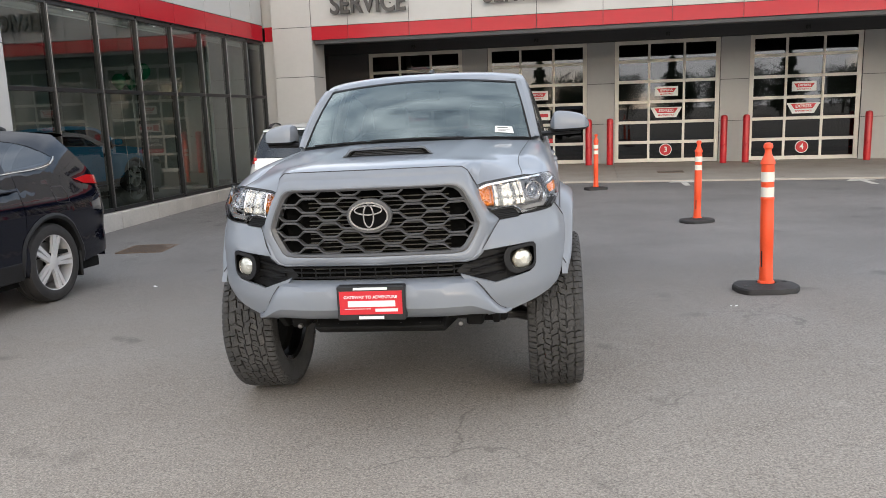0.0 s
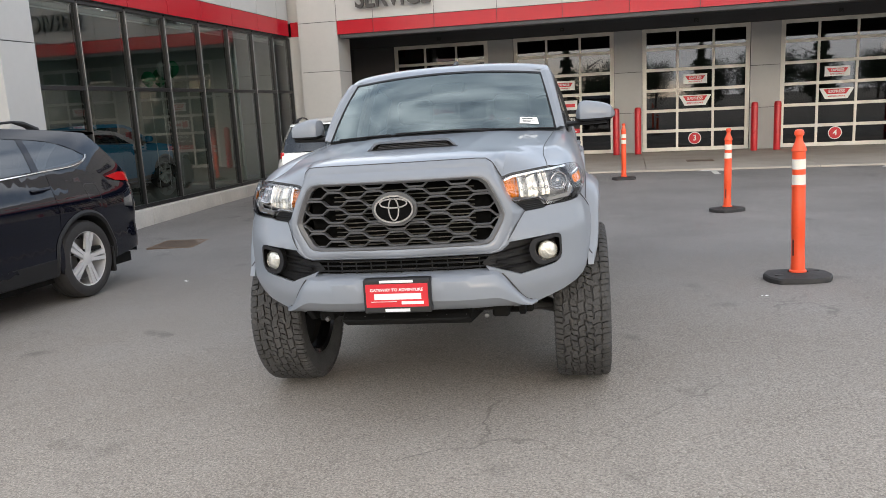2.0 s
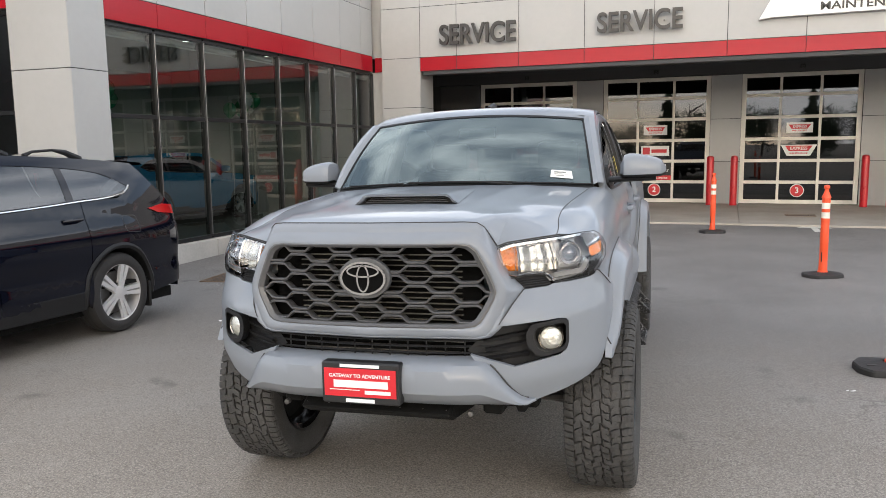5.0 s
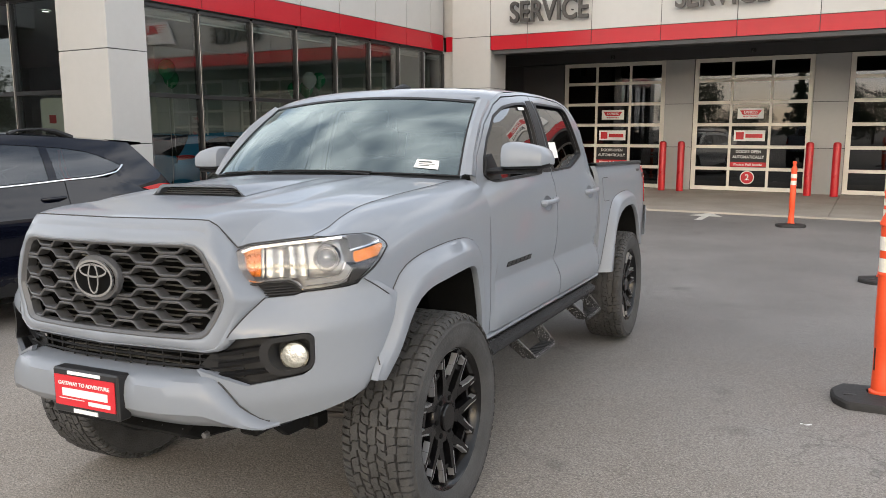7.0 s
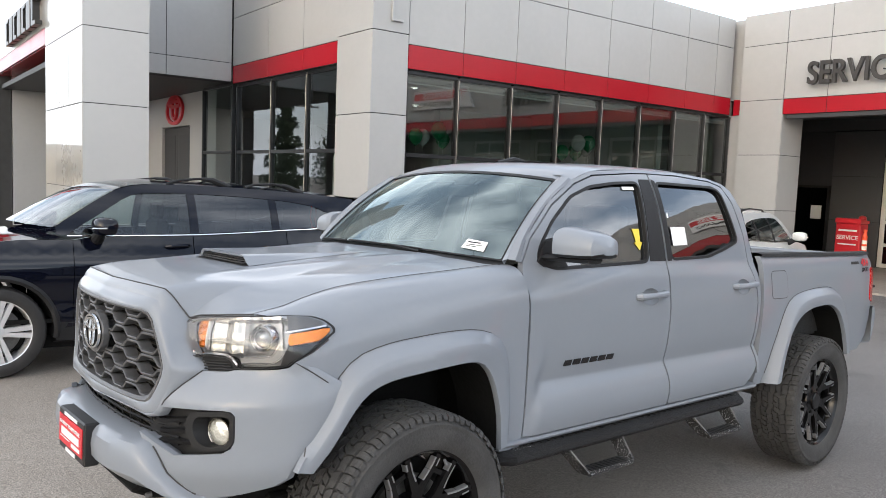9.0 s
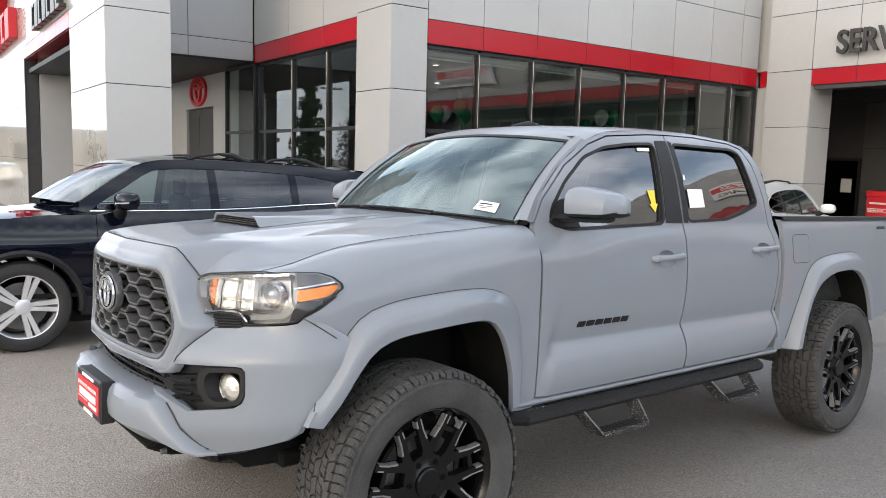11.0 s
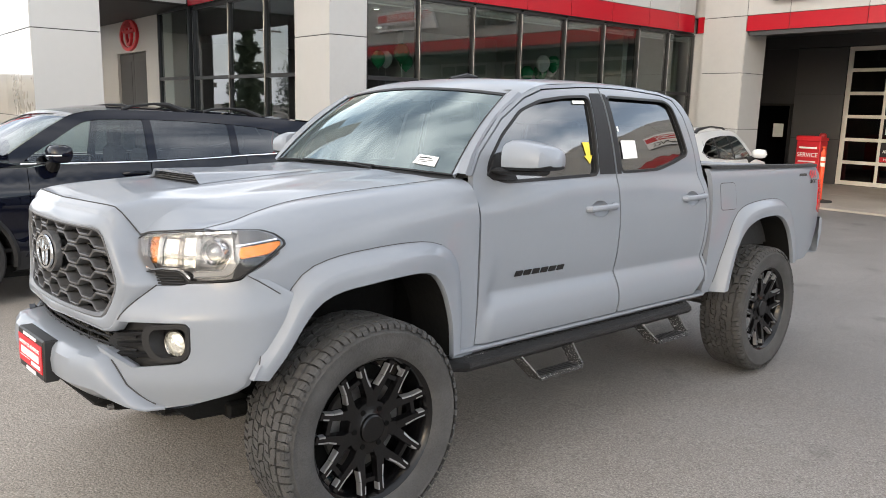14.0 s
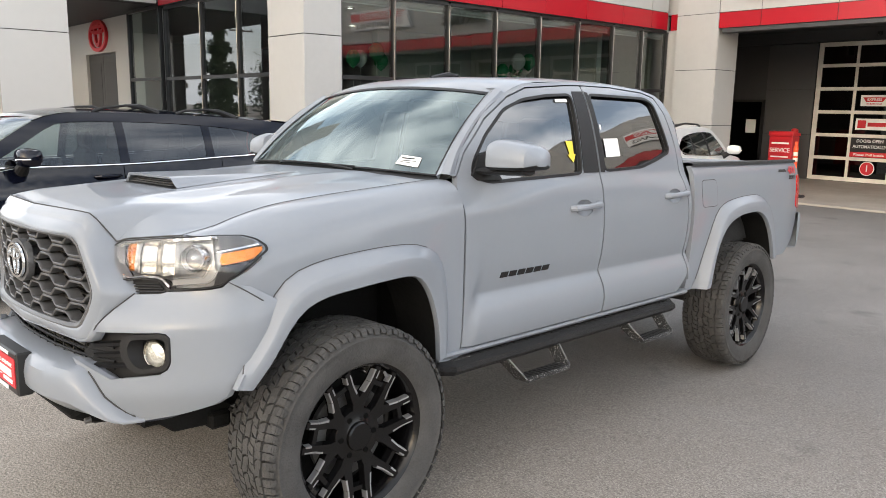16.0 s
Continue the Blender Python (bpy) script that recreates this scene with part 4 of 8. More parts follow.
def make_doors(s):
    for nm, outline, win in (("front_door", FRONT_DOOR, FRONT_WIN), ("rear_door", REAR_DOOR, REAR_WIN)):
        bm = bmesh.new()
        sheet(bm, outline, lambda y, z: (s * cab_x(y, z), y, z), 0.016, [win, SCOOP[nm]], (-s * 0.03, 0, 0),
              [[(y, z) for y in np.arange(outline[0][0] + 0.02, (1.575 if nm == "front_door" else 2.44), 0.016)] for z in (0.770, 0.790, 0.801, 0.808, 0.815)])
        d = part(nm, bm, M["paint"], truck)
        bm = bmesh.new()
        sheet(bm, fat(win, 0.006), lambda y, z: (s * (cab_x(y, z) - 0.016), y, z), 0.06)
        part("window_glass", bm, M["side_glass"], d, "dark tinted side glass").visible_shadow = False
        bm = bmesh.new()
        sheet(bm, fat(win, 0.012), lambda y, z: (s * (cab_x(y, z) + 0.003), y, z), 0.04, [fat(win, -0.001)], (-s * 0.018, 0, 0))
        part("window_trim", bm, M["plastic"], d, "black window trim")
        hy, hz = HANDLE[nm]
        bm = bmesh.new()
        x0 = cab_x(hy, hz)
        pts = [(x0 - 0.004, hy - 0.112, hz - 0.004), (x0 + 0.016, hy - 0.098, hz - 0.002), (x0 + 0.026, hy - 0.06, hz), (x0 + 0.030, hy, hz + 0.003), (x0 + 0.028, hy + 0.06, hz + 0.005), (x0 + 0.022, hy + 0.092, hz + 0.006), (x0 - 0.004, hy + 0.108, hz + 0.006)]
        tube(bm, [(s * a, b, c) for a, b, c in pts], [0.015, 0.018, 0.015, 0.0135, 0.015, 0.018, 0.016], 10)
        part("door_handle", bm, M["paint"], d)
        bm = bmesh.new()
        sheet(bm, fat(SCOOP[nm], 0.003), lambda y, z: (s * (cab_x(y, z) - 0.0005 - 0.030 * max(0.0, 1 - ((y - hy + 0.005) / 0.072) ** 2 - ((z - hz + 0.006) / 0.040) ** 2) ** 0.7), y, z), 0.012)
        part("handle_recess", bm, M["paint"], d)
    bm = bmesh.new()                                    # black post between the doors
    sheet(bm, [(1.498, 1.686), (1.458, 1.296), (1.590, 1.296), (1.590, 1.690)], lambda y, z: (s * (cab_x(y, z) + 0.0035), y, z), 0.05)
    sheet(bm, [(1.605, 1.692), (1.605, 1.296), (1.642, 1.296), (1.634, 1.686)], lambda y, z: (s * (cab_x(y, z) + 0.0035), y, z), 0.05)
    part("pillar_trim", bm, M["plastic"], truck, "black trim on the door pillar")
    bm = bmesh.new()                                    # cab side round the doors, and the sill
    top = [(0.602, 1.300), (0.662, 1.404), (0.825, 1.556), (0.998, 1.656), (1.145, 1.704), (1.46, 1.731), (1.62, 1.738), (1.88, 1.742), (2.20, 1.731), (2.34, 1.706), (2.40, 1.67), (2.455, 1.58), (2.495, 1.28), (2.497, 0.66)]
    inner = [(2.470, 0.66), (2.470, 1.05), (2.438, 1.262), (2.428, 1.425), (2.380, 1.606), (2.316, 1.692), (2.20, 1.716), (1.88, 1.727), (1.60, 1.722), (1.46, 1.715), (1.148, 1.688), (1.004, 1.641), (0.834, 1.543), (0.676, 1.396), (0.617, 1.302)]
    sheet(bm, top + inner, lambda y, z: (s * cab_x(y, z), y, z), 0.03, (), (-s * 0.02, 0, 0))
    part("cab_side", bm, M["paint"], truck)
    bm = bmesh.new()
    loft(bm, [[(s * x, y, z) for x, z in ((0.70, 0.597), (0.812, 0.595), (0.826, 0.590), (0.829, 0.580), (0.818, 0.568), (0.70, 0.56))] for y in np.linspace(0.46, 2.50, 12)])
    part("rocker_sill", bm, M["paint"], truck)


both(make_doors)

# windshield, pillars, roof
def shield(u, v):
    """u from -1 to 1 across, v from 0 at the cowl to 1 at the roof."""
    w = 0.692 + (0.600 - 0.692) * v
    x = u * w
    k = 1 - u * u
    y = (0.553 - 0.13 * k) * (1 - v) + (0.965 - 0.065 * k) * v
    z = (1.298 + 0.022 * k) * (1 - v) + (1.655 + 0.036 * k) * v
    bulge = 0.022 * math.sin(math.pi * v)
    return Vector((x, y - bulge * 0.7, z + bulge * 0.7))


bm = bmesh.new()
loft(bm, [[shield(-1 + 2 * i / 24, j / 12) for i in range(25)] for j in range(13)])
ws = part("windshield", bm, M["wind_glass"], truck, "large raked windshield reflecting the clouds")
ws.visible_shadow = False
bm = bmesh.new()
off = Vector((0, -0.0015, 0.0025))
for a, b in ((-1.0, -0.985), (0.985, 1.0)):
    loft(bm, [[shield(a + (b - a) * i / 2, j / 12) + off for i in range(3)] for j in range(13)])
loft(bm, [[shield(-1 + 2 * i / 24, v) + off for i in range(25)] for v in (0.965, 1.0)])
loft(bm, [[shield(-1 + 2 * i / 24, v) + off for i in range(25)] for v in (0.0, 0.014)])
part("shield_seal", bm, M["plastic"], ws, "black edge band of the windshield")


def make_pillar(s):
    bm = bmesh.new()
    rows = []
    fy = curve([(0, 0.602), (0.2, 0.662), (0.62, 0.825), (1, 0.998)])
    fz = curve([(0, 1.300), (0.2, 1.404), (0.62, 1.556), (1, 1.656)])
    for j in range(13):
        t = j / 12
        a = shield(s, t)
        y, z = fy(t), fz(t)
        b = Vector((s * cab_x(y, z), y, z))
        m1 = a.lerp(b, 0.35) + Vector((s * 0.006, -0.016, 0.012))
        m2 = a.lerp(b, 0.72) + Vector((s * 0.014, -0.010, 0.008))
        rows.append([a + Vector((0, 0.01, -0.012)), a + Vector((0, -0.004, 0.004)), m1, m2, b])
    loft(bm, rows)
    part("windshield_pillar", bm, M["paint"], truck)


both(make_pillar)
bm = bmesh.new()
rows = [[shield(-1 + 2 * i / 24, 1.0) for i in range(25)]]
zr = curve([(0.998, 1.656), (1.145, 1.704), (1.46, 1.731), (1.62, 1.738), (1.88, 1.742), (2.20, 1.731), (2.34, 1.706), (2.40, 1.67)])
for y in (0.998, 1.07, 1.145, 1.25, 1.35, 1.5, 1.7, 1.9, 2.1, 2.28, 2.36, 2.40):
    xe, z = cab_x(y, zr(y)), zr(y)
    crown = (0.036 + 0.026 * (1 - smooth(0.99, 1.25, y))) * min(1.0, (2.46 - y) / 0.26)
    rows.append([(xe * u, y - 0.03 * (1 - u * u) * (1 - smooth(1.0, 1.3, y)), z + crown * (1 - abs(u) ** 2.6) ** 0.8) for u in [-1 + 2 * i / 24 for i in range(25)]])
loft(bm, rows)
part("roof", bm, M["paint"], truck)
bm = bmesh.new()
xe, xm = cab_x(2.40, 1.67), cab_x(2.455, 1.58)
loft(bm, [[(xe * u, 2.40 + 0.004 * (1 - u * u), 1.67 + 0.010 * (1 - u * u)) for u in (-1, -0.5, 0, 0.5, 1)], [(xm * u, 2.457, 1.58) for u in (-1, -0.5, 0, 0.5, 1)], [(0.695 * u, 2.462, 1.55) for u in (-1, -0.5, 0, 0.5, 1)]])
loft(bm, [[(0.758 * u, 2.495, 1.30) for u in (-1, 0, 1)], [(0.80 * u, 2.497, 0.70) for u in (-1, 0, 1)]])
for s in (1, -1):
    loft(bm, [[(s * 0.695, 2.462, 1.55), (s * 0.60, 2.462, 1.55)], [(s * 0.758, 2.495, 1.30), (s * 0.66, 2.495, 1.30)]])
part("cab_back", bm, M["paint"], truck)
bm = bmesh.new()
loft(bm, [[(0.60 * u, 2.462, 1.55) for u in (-1, 0, 1)], [(0.66 * u, 2.497, 1.30) for u in (-1, 0, 1)]])
part("rear_window", bm, M["side_glass"], truck).visible_shadow = False
bm = bmesh.new()
tube(bm, [(0.02, 1.16, 1.748), (0.02, 1.28, 1.772), (0.02, 1.36, 1.774)], [0.012, 0.018, 0.006], 8)
part("roof_antenna", bm, M["plastic"], truck, "small black roof antenna")

# hood
hood_c = curve([(-0.77, 1.192), (-0.742, 1.202), (-0.72, 1.2085), (-0.68, 1.2185), (-0.55, 1.238), (-0.3, 1.258), (0, 1.283), (0.3, 1.303), (0.5, 1.315), (0.6, 1.318)])
hood_d = curve([(-0.76, 0.050), (-0.60, 0.070), (-0.50, 0.082), (-0.42, 0.082), (-0.34, 0.070), (-0.20, 0.050), (0.0, 0.042), (0.3, 0.036), (0.55, 0.030)])
hood_e = curve([(-0.76, 0.62), (-0.50, 0.655), (-0.42, 0.650), (-0.34, 0.640), (-0.20, 0.640), (0.0, 0.650), (0.3, 0.668), (0.55, 0.680)])
hood_p = curve([(-0.76, 6.0), (-0.60, 4.6), (-0.50, 3.6), (-0.3, 3.1), (0.5, 3.0)])


def hood_z(x, y):
    a = abs(x)
    ridge = 0.006 * math.exp(-((a - 0.33 - 0.05 * y) / 0.045) ** 2) * smooth(-0.66, -0.35, y) * (1 - smooth(0.25, 0.5, y))
    dip = 0.003 * math.exp(-((a - 0.44 - 0.05 * y) / 0.05) ** 2) * smooth(-0.6, -0.3, y)
    return hood_c(y) - hood_d(y) * (a / hood_e(y)) ** hood_p(y) + ridge - dip


# front end: a corner surface wrapped round from the grille to the wheel
P_LOW = [(0.30, -0.808), (0.40, -0.780), (0.50, -0.740), (0.60, -0.688), (0.66, -0.650), (0.72, -0.600), (0.772, -0.541), (0.815, -0.474), (0.842, -0.403), (0.855, -0.32), (0.860, -0.24), (0.862, -0.15)]
P_HIGH = [(0.30, -0.740), (0.40, -0.705), (0.50, -0.662), (0.58, -0.622), (0.65, -0.583), (0.72, -0.540), (0.772, -0.492), (0.808, -0.435), (0.832, -0.365), (0.842, -0.29), (0.846, -0.15)]


def path_fn(pts):
    d = [0]
    for a, b in zip(pts, pts[1:]):
        d.append(d[-1] + math.dist(a, b))
    n = d[-1]
    return curve([(t / n, p[0]) for t, p in zip(d, pts)]), curve([(t / n, p[1]) for t, p in zip(d, pts)])


LX, LY = path_fn(P_LOW)
HX, HY = path_fn(P_HIGH)


def corner(u, z, off=0.0):
    """u: 0 beside the grille, 1 at the wheel. off: outward."""
    k = smooth(0.85, 0.985, z)
    x = LX(u) * (1 - k) + HX(u) * k
    y = LY(u) * (1 - k) + HY(u) * k
    lean = max(0.0, z - 1.05)
    y += lean * 0.40 * (1 - u)
    x -= lean * 0.60 * u
    tuck = max(0.0, 0.600 + 0.10 * u - z)
    y += tuck * 0.55 * (1 - 0.6 * u)
    x -= tuck * 0.45 * u
    e = 0.01
    tx = (LX(min(1, u + e)) - LX(max(0, u - e)))
    ty = (LY(min(1, u + e)) - LY(max(0, u - e)))
    nl = math.hypot(tx, ty)
    return Vector((x + off * ty / nl, y - off * tx / nl, z))


def u_of(x, high=False):
    f = HX if high else LX
    lo, hi = 0.0, 1.0
    for _ in range(40):
        m = (lo + hi) / 2
        lo, hi = (m, hi) if f(m) < x else (lo, m)
    return lo


def u_at(y, high=False):
    f = HY if high else LY
    lo, hi = 0.0, 1.0
    for _ in range(40):
        m = (lo + hi) / 2
        lo, hi = (m, hi) if f(m) < y else (lo, m)
    return lo


def mirror_x(s, v):
    return (s * v[0], v[1], v[2])


# the hood's leading edge: over the grille surround, down beside it and along the lamp
EDGE_B = [Vector(p) for p in ((0.0, -0.757, 1.203), (0.36, -0.727, 1.203), (0.402, -0.717, 1.200), (0.426, -0.704, 1.182))] + [corner(0.202, 1.109)]
LIP = EDGE_B + [corner(u, z) for u, z in ((0.24, 1.1215), (0.325, 1.1295), (0.418, 1.1375), (0.492, 1.1430))]


def hood_lip(t):
    """A point on the leading edge, t from 0 in the middle to 1 at the fender."""
    d = [0.0]
    for a, b in zip(LIP, LIP[1:]):
        d.append(d[-1] + (b - a).length)
    t *= d[-1]
    k = max(i for i in range(len(d) - 1) if d[i] <= t)
    return LIP[k].lerp(LIP[k + 1], (t - d[k]) / (d[k + 1] - d[k]))


cowl_y = curve([(0.0, 0.405), (0.20, 0.412), (0.40, 0.435), (0.60, 0.485), (0.675, 0.525)])


def hood_point(t, k):
    f = hood_lip(t)
    bx = f.x * 0.675 / LIP[-1].x
    by = cowl_y(bx)
    y = f.y + (by - f.y) * k
    x = f.x + (bx - f.x) * k
    edge = (f.x / LIP[-1].x) ** 6
    x += edge * (1 - (1 - k) ** 8) * (f_xs(y) - 0.003 - x)
    d = (y - f.y) / 0.27
    drop = max(0.0, 1 - d) ** 2.4
    return Vector((x, y, hood_z(x, y) + (f.z - hood_z(f.x, f.y)) * drop))


f_xs = curve([(-0.505, 0.660), (-0.42, 0.652), (-0.34, 0.640), (-0.20, 0.638), (0.0, 0.649), (0.3, 0.666), (0.60, 0.682)])
bm = bmesh.new()
for s in (1, -1):
    loft(bm, [[mirror_x(s, hood_point(i / 44, (j / 30) ** 1.7)) for i in range(45)] for j in range(31)])
bmesh.ops.remove_doubles(bm, verts=bm.verts, dist=0.0002)
rims = [e for e in bm.edges if len(e.link_faces) == 1]
twin = {}
for e in rims:
    for v in e.verts:
        if v not in twin:
            twin[v] = bm.verts.new(v.co + Vector((0, 0.006, -0.014)))
for e in rims:
    a, b = e.verts
    bm.faces.new((a, b, twin[b], twin[a]))
hood = part("hood", bm, M["paint"], truck, "ribbed grey hood")
# scoop
bm = bmesh.new()
rows = []
for j in range(13):
    t = j / 12
    y = -0.335 + 0.60 * t
    w = 0.228 - 0.06 * t
    h = 0.038 * (1 - t) ** 1.25
    row = []
    for i in range(25):
        u = -1 + 2 * i / 24
        x = w * u
        prof = min(1.0, (1 - abs(u)) / 0.22)
        prof = prof * prof * (3 - 2 * prof)
        row.append((x, y - 0.012 * (1 - u * u) * (1 - t), hood_z(x, y) + h * prof + 0.0015))
    rows.append(row)
lip = [(x * 0.985, y + 0.006, max(hood_z(x, y), z - 0.010)) for x, y, z in rows[0]]
deep = [(x * 0.985, y + 0.07, max(hood_z(x, y), z - 0.012)) for x, y, z in rows[0]]
loft(bm, [deep, lip] + rows)
scoop = part("hood_scoop", bm, M["paint"], hood, "raised scoop with a black slatted mouth")
bm = bmesh.new()
back = [(x * 0.99, y + 0.045, max(hood_z(x, y) + 0.001, z - 0.006)) for x, y, z in rows[0]]
loft(bm, [back, [(x, y, hood_z(x, y) + 0.0006) for x, y, z in back], [(x * 0.985, -0.352, hood_z(x, -0.352) + 0.002) for x, y, z in back]])
part("scoop_mouth", bm, M["plastic"], scoop)
for k in range(4):
    v = 0.004 + 0.0075 * k
    w = 0.180 - 0.006 * k
    bm = bmesh.new()
    loft(bm, [[(u * w, -0.343 + 0.012 * u * u + 0.010 * k + dy, hood_z(u * w, -0.335) + v + dz) for u in np.linspace(-1, 1, 9)] for dy, dz in ((0.0, 0.0), (-0.002, 0.003), (0.012, 0.0045), (0.012, 0.0))])
    part("scoop_slat", bm, M["grille_grey"], scoop)
bm = bmesh.new()                                       # cowl under the windshield
loft(bm, [[(x, y0 + 0.005, hood_z(x, y0) - 0.006) for x, y0 in ((-0.69, 0.522), (-0.4, 0.437), (0, 0.405), (0.4, 0.437), (0.69, 0.522))],
          [tuple(shield(u, 0.012) + Vector((0, 0.004, -0.004))) for u in (-1, -0.58, 0, 0.58, 1)]])
part("cowl", bm, M["plastic"], truck)
for x0, x1, y0 in ((0.30, -0.25, 0.45), (-0.28, -0.62, 0.47)):
    bm = bmesh.new()
    pts = [shield(x0 / 0.69 + (x1 - x0) / 0.69 * k / 6, 0.004 + 0.006 * k / 6) + Vector((0, -0.008, 0.006)) for k in range(7)]
    tube(bm, pts, 0.0045, 6)
    tube(bm, [(x0, y0 - 0.02, hood_z(x0, 0.42) + 0.004), tuple(pts[2])], 0.006, 6)
    part("wiper", bm, M["plastic"], truck, "black windshield wiper")

# front fenders
f_x = curve([(-0.52, 0.795), (-0.42, 0.815), (-0.3, 0.828), (0.0, 0.836), (0.3, 0.832), (0.6, 0.824)])


def f_zs(y):
    return hood_z(f_xs(y), y) - 0.0135 * max(0.0, 1 - (y + 0.533) / 0.27) ** 2.4


ARCH_F = [(0.465, 0.56), (0.455, 0.72), (0.425, 0.88), (0.37, 0.965), (0.25, 1.0), (0.12, 1.0), (-0.05, 0.985), (-0.20, 0.945), (-0.30, 0.875), (-0.38, 0.78)]


FD = 0.19                                              # drop of the fender's rounded shoulder


def fender_x(y, z):
    zt = f_zs(y) - FD
    if z > zt:
        c = min(1.0, (z - zt) / FD) ** (1 / 0.85)
        return f_xs(y) + (f_x(y) - f_xs(y)) * math.sin(math.acos(c)) ** 0.85
    base = f_x(y)
    if z < 0.85:
        base = base + (side_flat(z) - side_flat(0.85))
    return base


def hem_all(bm, v):
    """Turn every open edge in by v."""
    bmesh.ops.remove_doubles(bm, verts=bm.verts, dist=0.0002)
    rims = [e for e in bm.edges if len(e.link_faces) == 1]
    twin = {}
    for e in rims:
        for q in e.verts:
            if q not in twin:
                twin[q] = bm.verts.new(q.co + Vector(v))
    for e in rims:
        a, b = e.verts
        bm.faces.new((a, b, twin[b], twin[a]))


lamp_end = curve([(0, -0.530), (1, -0.524), (2, -0.511), (3, -0.496), (4, -0.474), (5, -0.449), (6, -0.417), (7, -0.384), (8, -0.354), (9, -0.332), (10, -0.320), (14, -0.318)])


def make_fender(s):
    bm = bmesh.new()
    rows = []
    for k in range(15):
        a = math.pi / 2 * k / 14
        start = lamp_end(k)
        ys = [start + i * (0.584 - start) / 30 for i in range(31)]
        rows.append([(s * (f_xs(y) + (f_x(y) - f_xs(y)) * math.sin(a) ** 0.85), y, f_zs(y) - FD + FD * max(0.0, math.cos(a)) ** 0.85) for y in ys])
    loft(bm, rows)
    topline = [(y, f_zs(y) - FD) for y in ys]
    edge = [(r[0][1], r[0][2]) for r in rows[9:-1]]
    poly = [(-0.345, 1.068)] + edge + topline + [(0.583, 0.60), (0.583, 0.548)] + ARCH_F + [(-0.345, 0.936), (-0.456, 1.006), (-0.40, 1.032)]
    sheet(bm, poly, lambda y, z: (s * fender_x(y, z), y, z), 0.04)
    hem_all(bm, (-s * 0.02, 0, -0.004))
    part("front_fender", bm, M["paint"], truck)


both(make_fender)


def flare(name, s, outer, inner, xin, xout, tuck=0.0):
    """A wheel-arch flare: a faceted band between two lines, standing proud of the body."""
    n = 28
    def along(poly):
        d = [0]
        for a, b in zip(poly, poly[1:]):
            d.append(d[-1] + math.dist(a, b))
        fy = curve([(t / d[-1], p[0]) for t, p in zip(d, poly)])
        fz = curve([(t / d[-1], p[1]) for t, p in zip(d, poly)])
        return [(fy(i / n), fz(i / n)) for i in range(n + 1)]
    o, i_ = along(outer), along(inner)
    rows = []
    for (a, b), (c, d) in zip(o, i_):
        e = 0.36
        my, mz = a + (c - a) * e, b + (d - b) * e
        x0 = xin(a, b)
        x1 = xout(my) - tuck * (1 - smooth(0.64, 0.77, mz)) * (1 - smooth(-0.30, -0.10, my))
        x0 = min(x0, x1)
        rows.append([(s * (x0 - 0.02), a, b), (s * (x0 + 0.005), a, b), (s * (x0 + 0.006 + (x1 - x0) * 0.10), a + (my - a) * 0.10, b + (mz - b) * 0.10),
                     (s * (x0 + (x1 - x0) * 0.62), a + (my - a) * 0.52, b + (mz - b) * 0.52), (s * (x0 + (x1 - x0) * 0.95), a + (my - a) * 0.93, b + (mz - b) * 0.93), (s * (x1 + 0.001), my + (c - my) * 0.06, mz + (d - mz) * 0.06),
                     (s * (x1 + 0.004), my + (c - my) * 0.5, mz + (d - mz) * 0.5), (s * (x1 + 0.003), c + (my - c) * 0.06, d + (mz - d) * 0.06),
                     (s * (x1 - 0.004), c, d), (s * (x1 - 0.022), c, d)])
    bm = bmesh.new()
    g = loft(bm, rows)
    bm.faces.new(g[0])
    bm.faces.new(g[-1][::-1])
    fl = part(name, bm, M["paint"], truck, smooth=38)
    bm = bmesh.new()
    loft(bm, [[(s * (xout(a + (c - a) * 0.36) - 0.020), c, d), (s * 0.60, c, d)] for (a, b), (c, d) in zip(o, i_)])
    part("arch_liner", bm, M["underbody"], fl, "black plastic arch liner")
    bm = bmesh.new()                                    # dark joint against the body
    tube(bm, [(s * (xin(a, b) + 0.001), a, b) for a, b in o[1:int(n * 0.74)]], 0.0028, 5)
    part("flare_joint", bm, M["joint"], fl, "dark joint along the flare")
    return fl


FLARE_F_OUT = [(-0.466, 0.668), (-0.429, 0.733), (-0.351, 0.860), (-0.324, 0.919), (-0.286, 0.972), (-0.229, 1.012), (-0.117, 1.041), (0.004, 1.054), (0.134, 1.062), (0.266, 1.061), (0.337, 1.050), (0.394, 1.029), (0.434, 1.000), (0.468, 0.93), (0.490, 0.78), (0.498, 0.60)]
FLARE_F_IN = [(-0.405, 0.655), (-0.346, 0.742), (-0.289, 0.830), (-0.229, 0.893), (-0.150, 0.925), (-0.031, 0.940), (0.096, 0.950), (0.238, 0.950), (0.305, 0.925), (0.365, 0.863), (0.400, 0.790), (0.424, 0.711), (0.436, 0.580)]
flare_x = curve([(-0.48, 0.854), (-0.35, 0.880), (-0.1, 0.900), (0.1, 0.902), (0.3, 0.884), (0.42, 0.858), (0.50, 0.838)])
both(lambda s: flare("front_flare", s, FLARE_F_OUT, FLARE_F_IN, lambda y, z: fender_x(y, z) if y > -0.42 else 0.848, flare_x, 0.012))

# bed
bed_low = curve([(0.55, 0.790), (0.66, 0.812), (0.80, 0.822), (1.0, 0.832), (1.12, 0.828), (1.225, 0.818), (1.285, 0.803), (1.315, 0.785)])


def bed_x(y, z):
    return bed_low(z) - 0.045 * smooth(3.7, 4.25, y) ** 2


